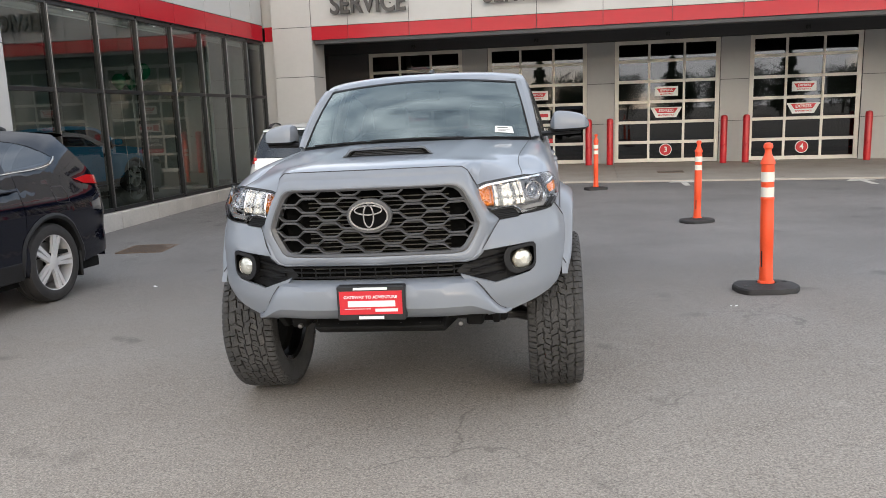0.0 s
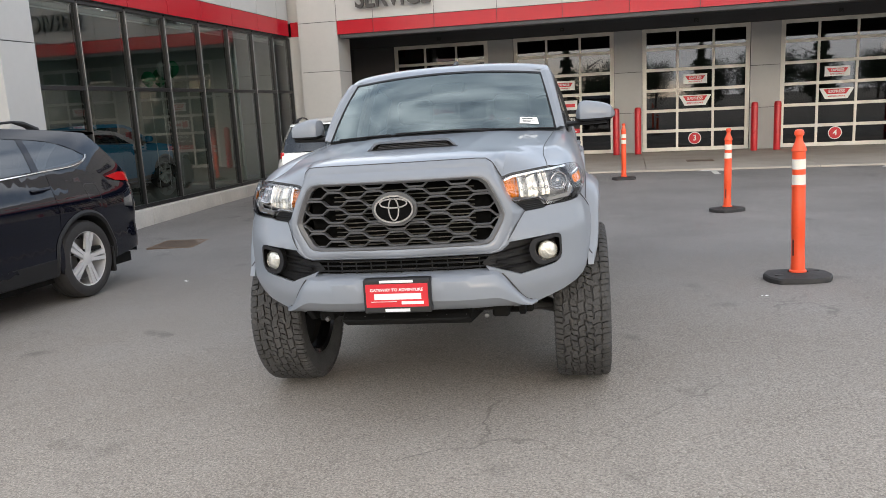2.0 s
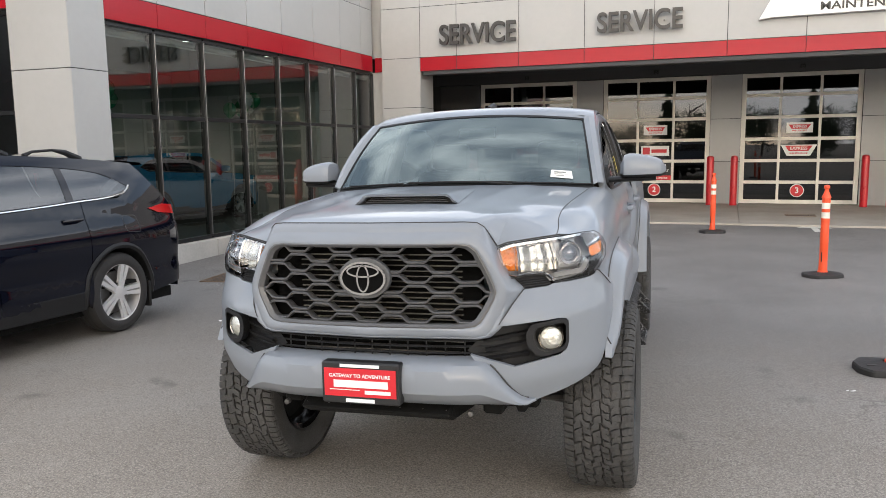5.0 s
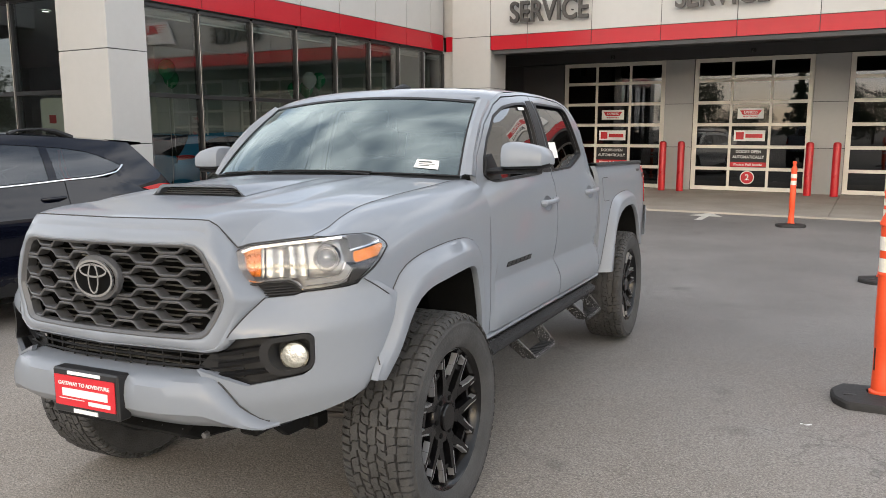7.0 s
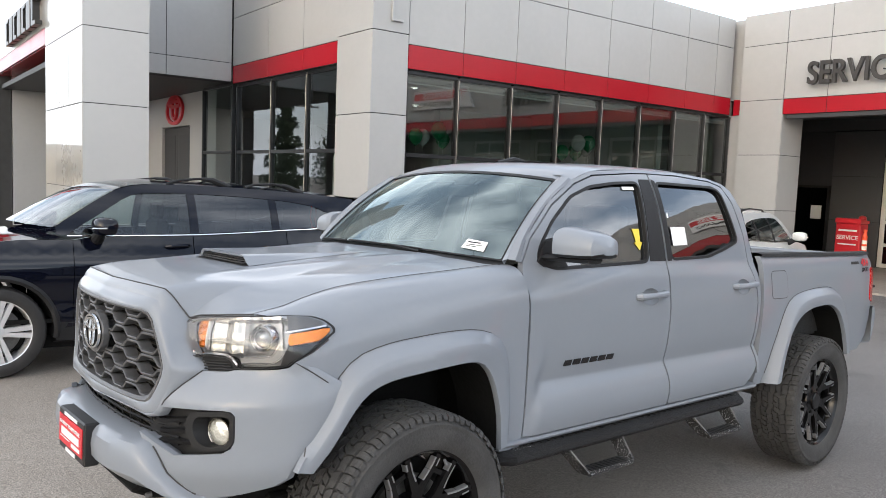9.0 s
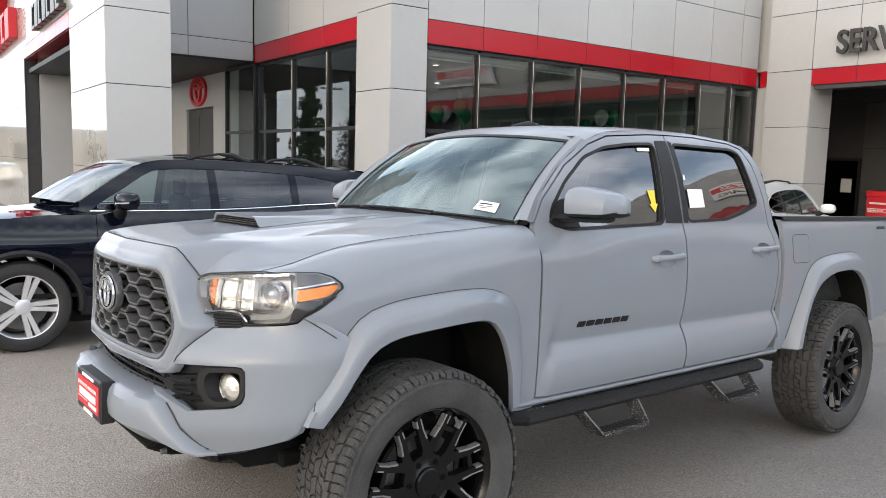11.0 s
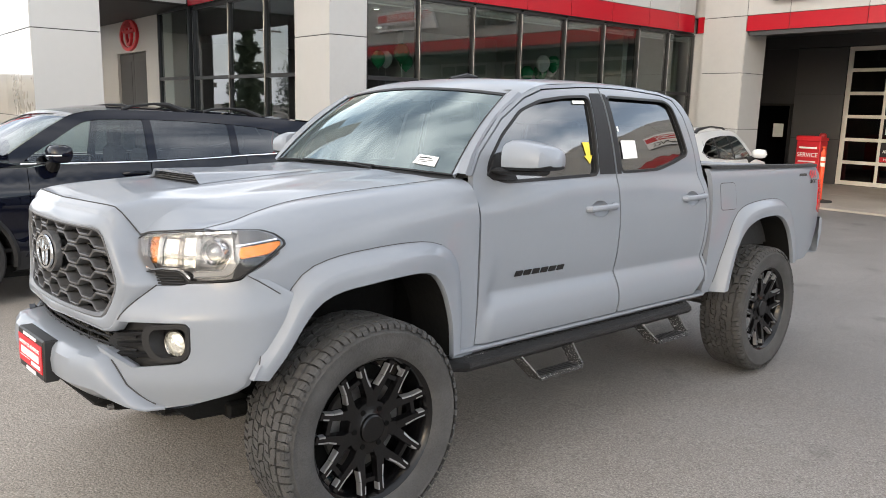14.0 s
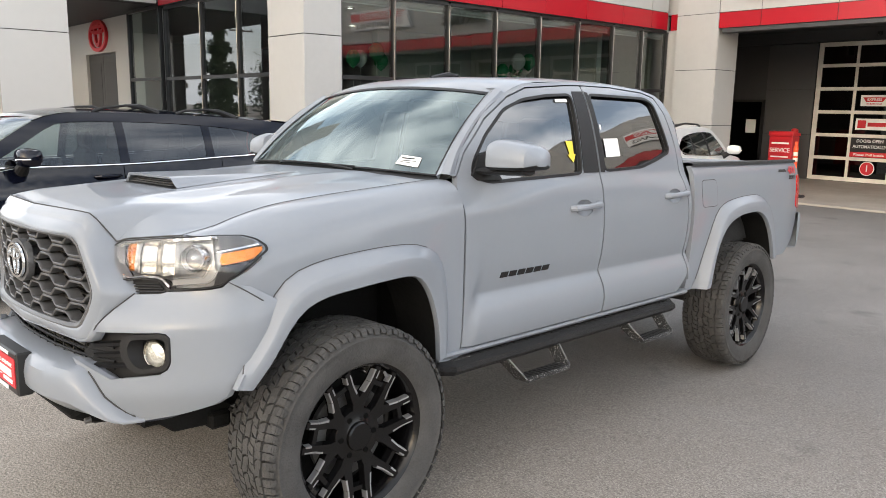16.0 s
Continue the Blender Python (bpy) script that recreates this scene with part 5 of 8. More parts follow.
FLARE_R_OUT = [(2.600, 0.580), (2.625, 0.646), (2.665, 0.760), (2.714, 0.862), (2.750, 0.950), (2.810, 1.035), (2.908, 1.080), (3.096, 1.105), (3.25, 1.112), (3.369, 1.108), (3.47, 1.080), (3.545, 1.005), (3.60, 0.90), (3.63, 0.78), (3.65, 0.68)]
FLARE_R_IN = [(2.675, 0.590), (2.705, 0.715), (2.764, 0.853), (2.855, 0.945), (3.003, 0.995), (3.15, 1.008), (3.28, 1.005), (3.39, 0.965), (3.47, 0.89), (3.525, 0.80), (3.555, 0.73), (3.575, 0.67)]


def make_bed(s):
    bm = bmesh.new()
    poly = [(2.512, 1.310), (2.512, 0.60), (2.53, 0.575), (2.62, 0.575)] + [(2.68, 0.66), (2.74, 0.80), (2.82, 0.93), (2.95, 1.01), (3.15, 1.04), (3.32, 1.03), (3.46, 0.94), (3.54, 0.80), (3.58, 0.68)] + \
           [(3.62, 0.66), (3.95, 0.66), (4.12, 0.74), (4.165, 0.86), (4.165, 1.255), (4.14, 1.310)]
    sheet(bm, poly, lambda y, z: (s * bed_x(y, z), y, z), 0.045, (), (-s * 0.03, 0, 0))
    b = part("bed_side", bm, M["paint"], truck)
    bm = bmesh.new()
    loft(bm, [[(s * x, y, z) for x, z in ((bed_x(y, 1.285) + 0.002, 1.308), (bed_x(y, 1.285) - 0.004, 1.326), (bed_x(y, 1.285) - 0.05, 1.330), (bed_x(y, 1.285) - 0.085, 1.325), (bed_x(y, 1.285) - 0.087, 1.295))] for y in np.linspace(2.515, 4.13, 14)])
    part("bed_rail_cap", bm, M["bed_liner"], b, "black plastic bed rail cap")
    bm = bmesh.new()
    box(bm, (s * 0.70 - 0.01, 2.53, 0.80), (s * 0.70 + 0.01, 4.13, 1.300))
    part("bed_inner_wall", bm, M["bed_liner"], b)
    flare("rear_flare", s, FLARE_R_OUT, FLARE_R_IN, lambda y, z: bed_x(y, z), lambda y: 0.886)
    bm = bmesh.new()                                   # tail lamp
    sheet(bm, rounded([(4.105, 1.00), (4.172, 0.97), (4.172, 1.225), (4.115, 1.215)], 0.015), lambda y, z: (s * (bed_x(y, z) + 0.006), y, z), 0.03, (), (-s * 0.05, 0, 0))
    part("tail_lamp", bm, M["red_lens"], b, "red tail lamp")
    if s > 0:
        bm = bmesh.new()
        fd = rounded([(2.615, 1.070), (2.805, 1.070), (2.785, 1.225), (2.600, 1.225)], 0.03)
        sheet(bm, fd, lambda y, z: (s * (bed_x(y, z) + 0.002), y, z), 0.03, (), (-s * 0.012, 0, 0))
        part("fuel_door", bm, M["paint"], b)
        bm = bmesh.new()
        sheet(bm, fat(fd, 0.004), lambda y, z: (s * (bed_x(y, z) + 0.0006), y, z), 0.03, [fat(fd, -0.002)])
        part("fuel_door_gap", bm, M["joint"], b)
    for k, (y0, y1, z0, z1, mt) in enumerate(((3.72, 3.86, 1.248, 1.266, "plastic"), (3.875, 4.03, 1.238, 1.275, "red"), (3.90, 4.03, 1.205, 1.228, "plastic"))):
        if s > 0 and k:
            continue
        bm = bmesh.new()
        sheet(bm, [(y0, z0), (y1, z0), (y1 - 0.01, z1), (y0 + 0.012, z1)], lambda y, z: (s * (bed_x(y, z) + 0.001), y, z), 0.05)
        part("decal", bm, M[mt], b, "red and dark stripe decal")
    if s > 0:
        tilt = math.degrees(math.atan2(bed_x(3.88, 1.24) - bed_x(4.03, 1.24), 0.15))
        lettering("decal_words", "4X4", 0.074, 0.001, M["red"], b, pose(bed_x(3.955, 1.257) + 0.006, 3.965, 1.257, -12, 0, 90 + tilt), 0.165)
        lettering("decal_words", "SPORT", 0.038, 0.001, M["plastic"], b, pose(bed_x(3.965, 1.208) + 0.005, 3.970, 1.208, -5, 0, 90 + tilt), 0.15)


both(make_bed)
bm = bmesh.new()
box(bm, (-0.69, 2.53, 0.78), (0.69, 4.13, 0.82))
box(bm, (-0.70, 2.52, 0.80), (0.70, 2.55, 1.295))
part("bed_floor", bm, M["bed_liner"], truck)
bm = bmesh.new()
box(bm, (-0.70, 4.13, 0.82), (0.70, 4.18, 1.305), 0.015)
part("tailgate", bm, M["paint"], truck)
bm = bmesh.new()
bend = lambda x: 4.28 - 0.06 * smooth(0.60, 0.82, abs(x))
loft(bm, [[(x, 4.10, 0.945), (x, bend(x) - 0.03, 0.945), (x, bend(x), 0.925), (x, bend(x) + 0.01, 0.84), (x, bend(x) - 0.02, 0.74), (x, bend(x) - 0.06, 0.69), (x, 4.08, 0.69)] for x in np.linspace(-0.805, 0.805, 25)])
for s in (1, -1):
    loft(bm, [[(s * 0.805, 4.175, z), (s * 0.805, y, z)] for y, z in ((4.19, 0.945), (4.22, 0.925), (4.23, 0.84), (4.20, 0.74), (4.18, 0.70))])
part("rear_bumper", bm, M["paint"], truck)

U = u_of
WING = [(0.09, 0.735), (0.16, 0.712), (0.21, 0.697), (0.255, 0.682), (0.34, 0.697), (0.44, 0.714), (0.468, 0.731), (0.479, 0.752), (0.479, 0.834), (0.466, 0.846), (0.44, 0.848), (0.314, 0.840), (0.205, 0.832)]
LAMP = [(0.185, 1.086), (0.202, 1.106), (0.24, 1.1175), (0.325, 1.1255), (0.418, 1.1335), (0.517, 1.141), (0.613, 1.1475), (0.708, 1.1465), (0.760, 1.1325), (0.793, 1.111), (0.795, 1.0955), (0.761, 1.076),
        (0.682, 1.0265), (0.626, 0.9915), (0.584, 0.9835), (0.511, 0.9765), (0.431, 0.9705), (0.410, 0.9895), (0.387, 0.9995), (0.317, 0.998), (0.268, 0.9905), (0.238, 0.995), (0.219, 1.013), (0.197, 1.065)]
LAMP = rounded(LAMP, 0.010, 3)


def make_front(s):
    fn = lambda u, z: mirror_x(s, corner(u, z))
    # bumper cover
    bm = bmesh.new()
    Y = lambda y: u_at(y)
    poly = [(0.305, 0.951), (0.36, 0.955), (0.405, 0.958), (0.429, 0.966), (0.511, 0.972), (0.588, 0.979), (0.632, 0.987), (0.661, 1.009),
            (Y(-0.322), 0.928), (Y(-0.350), 0.862), (Y(-0.399), 0.785), (Y(-0.446), 0.70), (Y(-0.466), 0.668), (Y(-0.480), 0.638), (Y(-0.52), 0.610), (U(0.72), 0.578), (U(0.64), 0.553), (U(0.585), 0.535), (U(0.50), 0.530),
            (U(0.47), 0.590), (U(0.43), 0.665)] + WING + [(0.198, 0.840), (0.208, 0.853), (0.231, 0.880), (0.255, 0.908), (0.280, 0.932)]
    sheet(bm, poly, fn, 0.03, (), (0, 0.02, 0))
    bp = part("front_bumper", bm, M["paint"], truck, "grey front bumper cover")
    # fog lamp bezel
    bm = bmesh.new()
    sheet(bm, fat(WING, 0.010), lambda u, z: mirror_x(s, corner(u, z, -0.05)), 0.03, ())
    bez = part("fog_recess", bm, M["plastic"], bp, "black plastic lamp recess")
    for k, (z0, z1) in enumerate(((0.776, 0.800), (0.742, 0.762), (0.708, 0.722))):
        bm = bmesh.new()
        loft(bm, [[mirror_x(s, corner(U(x), z0 + (z1 - z0) * i / 5 + dz, off)) for i, x in enumerate((0.44, 0.47, 0.50, 0.53, 0.56, 0.59))] for dz, off in ((-0.010, -0.048), (-0.008, -0.036), (0.004, -0.030), (0.008, -0.048))])
        part("fog_slat", bm, M["plastic"], bez)
    pod = [(0.300, 0.803), (0.320, 0.833), (0.450, 0.847), (0.476, 0.838), (0.477, 0.752), (0.458, 0.727), (0.368, 0.712), (0.331, 0.725), (0.302, 0.762)]
    frame_o = rounded(pod, 0.015)
    frame_i = rounded([(0.405 + (u - 0.400) * 0.76, 0.779 + (z - 0.779) * 0.76) for u, z in pod], 0.02)
    bm = bmesh.new()
    sheet(bm, frame_o, lambda u, z: mirror_x(s, corner(u, z, 0.004)), 0.02, [frame_i], (0, 0.05, 0))
    part("fog_frame", bm, M["plastic"], bez)
    c = corner(0.413, 0.772, -0.022)
    d = Vector((0.35, -0.937, 0)).normalized()
    a = Vector((d.y, -d.x, 0))
    place = lambda x, y, h: mirror_x(s, c + a * x + Vector((0, 0, 1)) * y + d * h)
    bm = bmesh.new()
    lathe(bm, [(0.0, -0.025), (0.03, -0.02), (0.045, -0.004), (0.047, 0.0)], 24, place)
    fl = part("fog_lamp", bm, M["reflector"], bez, "round clear fog lamp")
    bm = bmesh.new()
    lathe(bm, [(0.0, 0.010), (0.022, 0.008), (0.036, 0.003), (0.041, -0.001)], 24, place)
    part("fog_glass", bm, M["fog_glow"], fl)
    # headlamp
    on = lambda off: (lambda u, z: mirror_x(s, corner(u, z, off)))
    bm = bmesh.new()
    sheet(bm, fat(LAMP, 0.006), on(-0.066), 0.03)
    hl = part("headlamp", bm, M["lamp_silver"], truck, "clear projector headlamp with an amber corner")
    bm = bmesh.new()
    sheet(bm, LAMP, on(0.003), 0.025)
    part("lamp_lens", bm, M["lens"], hl).visible_shadow = False
    bm = bmesh.new()                                    # dark rim round the lens
    sheet(bm, LAMP, on(0.0035), 0.02, [fat(LAMP, -0.0025)], (0, 0.008, 0))
    part("lamp_rim", bm, M["plastic"], hl, "black seal round the lens")
    bm = bmesh.new()                                    # main reflector with upright flutes
    sheet(bm, [(0.302, 1.012), (0.302, 1.106), (0.38, 1.114), (0.452, 1.118), (0.452, 1.015), (0.40, 1.010)],
          lambda u, z: mirror_x(s, corner(u, z, -0.032 - 0.008 * math.sin(75 * u) - 0.002 * math.sin(110 * z))), 0.010)
    part("lamp_reflector", bm, M["reflector"], hl, "silvered reflector")
    # the bulb's amber reflection in its bowl is put into this sheet's colour
    bm = bmesh.new()
    sheet(bm, rounded([(0.226, 1.020), (0.214, 1.075), (0.222, 1.092), (0.284, 1.100), (0.284, 1.012), (0.240, 1.012)], 0.006), lambda u, z: mirror_x(s, corner(u, z, -0.046 - 0.004 * math.sin(300 * z) - 0.003 * math.sin(260 * u))), 0.010)
    part("turn_signal", bm, M["amber"], hl, "amber turn signal")
    for u0, u1, top in ((0.285, 0.302, 1.106), (0.452, 0.460, 1.118)):
        bm = bmesh.new()
        loft(bm, [[mirror_x(s, corner(u, z, off)) for z in (1.006, 1.04, 1.07, top)] for u, off in ((u0, -0.064), (u0 + 0.001, -0.012), (u0 + 0.006, -0.008), (u1, -0.040))])
        part("reflector_fin", bm, M["chrome"], hl)
    bm = bmesh.new()                                    # bright brow under the lens's upper edge
    loft(bm, [[mirror_x(s, corner(u, z + dz, off)) for u, z in ((0.215, 1.100), (0.26, 1.113), (0.34, 1.121), (0.43, 1.129), (0.52, 1.136), (0.60, 1.141))] for dz, off in ((0.0, -0.004), (-0.008, -0.006), (-0.020, -0.030))])
    part("lamp_brow", bm, M["chrome"], hl, "bright strip along the lamp's upper edge")
    bm = bmesh.new()
    sheet(bm, [(0.462, 1.018), (0.462, 1.116), (0.60, 1.126), (0.604, 1.045), (0.585, 1.020)], on(-0.042), 0.03)
    part("projector_bay", bm, M["lamp_silver"], hl)
    c = corner(0.530, 1.071, -0.022)
    d = Vector((0.45, -0.89, 0)).normalized()
    a = Vector((d.y, -d.x, 0))
    place = lambda x, y, h: mirror_x(s, c + a * x + Vector((0, 0, 1)) * y + d * h)
    bm = bmesh.new()
    lathe(bm, [(0.046, -0.018), (0.043, 0.006), (0.041, 0.012), (0.038, 0.012), (0.034, 0.004), (0.0335, -0.002), (0.031, 0.002), (0.029, -0.01)], 32, place)
    part("projector_ring", bm, M["chrome"], hl)
    bm = bmesh.new()
    lathe(bm, [(0.0, 0.018), (0.010, 0.016), (0.020, 0.010), (0.028, -0.002)], 24, place)
    part("projector_lens", bm, M["ball_lens"], hl)
    bm = bmesh.new()                                    # L-shaped daylight strip with its bright border
    run = ((0.446, 0.994), (0.51, 1.000), (0.570, 1.006), (0.590, 1.020), (0.606, 1.046))
    loft(bm, [[mirror_x(s, corner(u - 0.010 * k * dz / 0.008, z + dz, off)) for k, (u, z) in zip((0, 0, 0.3, 0.8, 1), run)] for dz, off in ((-0.008, -0.030), (-0.008, -0.012), (0.008, -0.012), (0.008, -0.030))])
    part("daylight_strip", bm, M["lamp_silver"], hl, "white daylight strip")
    for dz in (-0.010, 0.011):
        bm = bmesh.new()
        tube(bm, [mirror_x(s, corner(u - 0.010 * k * dz / 0.008, z + dz, -0.011)) for k, (u, z) in zip((0, 0, 0.3, 0.8, 1), run)], 0.0026, 6)
        part("chrome_border", bm, M["chrome"], hl)
    bm = bmesh.new()
    tube(bm, [mirror_x(s, corner(u, z, -0.006)) for u, z in ((0.224, 1.018), (0.244, 1.003), (0.275, 0.999), (0.32, 1.006), (0.388, 1.007), (0.412, 0.998), (0.434, 0.980))], 0.0055, 6)
    part("chrome_strip", bm, M["chrome"], hl)
    bm = bmesh.new()
    sheet(bm, rounded([(0.634, 1.089), (0.766, 1.106), (0.766, 1.096), (0.722, 1.068), (0.633, 1.055), (0.625, 1.068)], 0.005), on(-0.008), 0.02, (), (0, 0.02, 0))
    part("side_marker", bm, M["amber"], hl, "amber side reflector")
    bm = bmesh.new()
    loft(bm, [[mirror_x(s, corner(u, z + dz, off)) for u, z in ((0.618, 1.093), (0.70, 1.104), (0.775, 1.113))] for dz, off in ((-0.003, -0.010), (-0.001, -0.004), (0.004, -0.004), (0.006, -0.012))])
    part("marker_rim", bm, M["chrome"], hl)
    bm = bmesh.new()
    sheet(bm, [(0.622, 1.142), (0.705, 1.141), (0.755, 1.128), (0.780, 1.114), (0.70, 1.106), (0.628, 1.097)], on(-0.013), 0.02)
    part("lamp_shade", bm, M["grille_grey"], hl, "dark grey upper housing")
    bm = bmesh.new()
    sheet(bm, [(0.622, 1.050), (0.720, 1.062), (0.757, 1.080), (0.680, 1.030), (0.625, 0.996), (0.60, 0.991), (0.612, 1.02)], on(-0.006), 0.02)
    part("lamp_corner", bm, M["plastic"], hl, "black lower corner of the housing")
    bm = bmesh.new()
    sheet(bm, [(0.270, 0.993), (0.304, 0.950), (0.407, 0.955), (0.431, 0.967), (0.410, 0.990), (0.388, 1.001), (0.317, 0.999)], on(-0.016), 0.02)
    lt = part("lamp_lower_trim", bm, M["plastic"], hl, "black slatted trim")
    for k in range(4):
        bm = bmesh.new()
        z = 0.962 + 0.0082 * k
        tube(bm, [mirror_x(s, corner(u, z + dz, -0.005)) for u, dz in ((0.303 - 0.006 * k, -0.003), (0.35, 0.0), (0.421 - 0.008 * k, 0.003))], 0.003, 5)
        part("trim_slat", bm, M["plastic"], lt)


both(make_front)

# grille surround: a front face from the opening to a rounded bend, then cheeks running back to the lamps
def ring_pts(half, n):
    """A closed outline from its half (top middle to bottom middle), with the same number of points on each like stretch."""
    out = []
    for k, (a, b) in enumerate(zip(half, half[1:])):
        m = n if k in (0, len(half) - 2) else 3
        out += [tuple(p + (q - p) * i / m for p, q in zip(a, b)) for i in range(m)]
    out.append(half[-1])
    return out + [(-p[0], *p[1:]) for p in out[-2:0:-1]]


def front_y(x, z):
    return -0.804 + 0.36 * abs(x) ** 2.4 + 0.02 * max(0.0, z - 0.95) - 0.10 * max(0.0, 0.88 - z)


INNER = [(0, 1.130), (0.350, 1.130), (0.385, 1.124), (0.410, 1.104), (0.440, 1.045), (0.458, 1.005), (0.470, 0.972), (0.474, 0.955), (0.466, 0.926), (0.447, 0.890), (0.420, 0.846), (0.400, 0.833), (0.360, 0.828), (0, 0.828)]
BEND = [(0, 1.168), (0.358, 1.168), (0.398, 1.163), (0.424, 1.140), (0.466, 1.066), (0.486, 1.022), (0.503, 0.985), (0.510, 0.955), (0.505, 0.920), (0.485, 0.878), (0.456, 0.824), (0.435, 0.803), (0.400, 0.795), (0, 0.795)]
BACK = EDGE_B[:4] + [corner(0.198, 1.106), corner(0.214, 1.045), corner(0.252, 0.994), corner(0.304, 0.955), corner(0.254, 0.908), corner(0.213, 0.862), corner(0.202, 0.822),
                     Vector((0.452, -0.748, 0.793)), Vector((0.412, -0.765, 0.786)), Vector((0, -0.800, 0.785))]
A_ = ring_pts(INNER, 14)
C_ = ring_pts([(x, front_y(x, z) + 0.018 * smooth(1.10, 1.168, z), z) for x, z in BEND], 14)
B_ = ring_pts([tuple(p) for p in BACK], 14)
rows = [[(x, front_y(x, z) + 0.040, z) for x, z in A_], [(x, front_y(x, z) - 0.002, z) for x, z in A_]]
for t, lift in ((0.10, 0.005), (0.35, 0.0065), (0.65, 0.006), (0.86, 0.004), (1.0, 0.0)):
    rows.append([(xa + (xc - xa) * t, front_y(xa, za) * (1 - t) + yc * t - lift, za + (zc - za) * t) for (xa, za), (xc, yc, zc) in zip(A_, C_)])
for t, lift in ((0.14, 0.0), (0.35, 0.004), (0.65, 0.004), (1.0, 0.0)):
    rows.append([(xc + (xb - xc) * t, yc + (yb - yc) * t - lift, zc + (zb - zc) * t) for (xc, yc, zc), (xb, yb, zb) in zip(C_, B_)])
rows.append([(x, y + 0.03, z - 0.006 if z > 1.1 else z) for x, y, z in B_])
bm = bmesh.new()
loft(bm, rows, True)
surround = part("grille_surround", bm, M["paint"], truck, "body-coloured grille surround", 50)
rows = []
for t, push in ((0.0, -0.02), (0.0, 0.010), (0.3, 0.012), (1.0, 0.004), (1.0, -0.03)):
    rows.append([(x * (1 - 0.050 * t), front_y(x, z) - push + 0.006, 0.979 + (z - 0.979) * (1 - 0.085 * t)) for x, z in A_])
bm = bmesh.new()
loft(bm, rows, True)
grille = part("grille", bm, M["grille_grey"], truck, "dark grey grille of wavy blades with a chrome emblem")
# wavy blades whose crests and troughs meet to leave six-sided openings
PITCH, PERIOD, AMP = 0.0365, 0.188, 0.0125
RIM_CUT = [(x * 0.955, 0.979 + (z - 0.979) * 0.93) for x, z in INNER]


def blade_z(x, j):
    """Height of blade j at x: a wave with flat crests, every other blade upside down."""
    p = (x / PERIOD) % 1.0
    p = min(p, 1 - p) * 2
    w = 1 - 2 * smooth(0.30, 0.70, p)
    return 1.112 - PITCH * j + AMP * w * (1 if j % 2 == 0 else -1)


for j in range(9):
    bm = bmesh.new()
    rows = []
    for x in np.linspace(-0.48, 0.48, 121):
        z, y = blade_z(x, j), front_y(x, 0.98)
        rows.append([(x, y + 0.050, z + 0.0015), (x, y + 0.014, z + 0.0050), (x, y + 0.006, z + 0.0042), (x, y + 0.004, z + 0.0020), (x, y + 0.007, z - 0.0042), (x, y + 0.016, z - 0.0052), (x, y + 0.050, z - 0.0025)])
    loft(bm, rows)
    for (x0, z0), (x1, z1) in zip(RIM_CUT, RIM_CUT[1:]):
        for s in (1, -1):
            t = Vector((s * (x1 - x0), 0, z1 - z0))
            nrm = t.cross(Vector((0, 1, 0))).normalized()
            p = Vector((s * (x0 + x1) / 2, 0, (z0 + z1) / 2))
            if nrm.dot(p - Vector((0, 0, 0.979))) < 0:
                nrm = -nrm
            bmesh.ops.bisect_plane(bm, geom=bm.verts[:] + bm.edges[:] + bm.faces[:], plane_co=p, plane_no=nrm, clear_outer=True)
    part("blade", bm, M["grille_grey"], grille, smooth=35)
# near-black sheet for the deep shade between the blades
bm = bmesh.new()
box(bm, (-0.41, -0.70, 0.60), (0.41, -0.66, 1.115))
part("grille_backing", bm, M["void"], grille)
for k in range(20):
    part("radiator_fin", boxes([((-0.30, -0.712, 0.70 + 0.02 * k), (0.34, -0.702, 0.704 + 0.02 * k))]), M["fin"], grille)
# emblem: plain rings
bm = bmesh.new()
oct_ = [(0.108 * math.cos(radians(22.5 + 45 * k)), 0.080 * math.sin(radians(22.5 + 45 * k))) for k in range(8)]
oct_ = rounded(oct_, 0.03, 4)
prism(bm, oct_, lambda u, v, w: (u, -0.792 - w, 1.008 + v), 0.026, 0.004)
em = part("emblem", bm, M["grille_grey"], grille, "oval chrome emblem on a dark plate")
bm = bmesh.new()
prism(bm, arc(0, 0, 0.088, 0.062, 0, 360, 36)[:-1], lambda u, v, w: (u, -0.816 - w, 1.008 + v), 0.006)
part("emblem_plate", bm, M["void"], em)
for nm, a, b, ax, az, r in (("emblem_ring", 0.084, 0.058, 0, 0, 0.0052), ("emblem_ring", 0.060, 0.020, 0, 0.026, 0.0042), ("emblem_ring", 0.022, 0.048, 0, 0.0, 0.0042)):
    bm = bmesh.new()
    pts = arc(ax, az, a, b, 0, 360, 36)
    rows = [[(u + 0, 0, v) for u, v in pts]]
    ringv = []
    for i in range(36):
        u, v = pts[i]
        n = Vector((u / a**2, 0, (v - az) / b**2)).normalized()
        base = Vector((u, -0.824, 1.008 + v))
        ringv.append([base + n * r + Vector((0, 0.002, 0)), base + n * r * 0.75 + Vector((0, -0.005, 0)), base - n * r * 0.75 + Vector((0, -0.005, 0)), base - n * r + Vector((0, 0.002, 0))])
    loft(bm, ringv + [ringv[0]])
    part(nm, bm, M["badge_metal"], em)

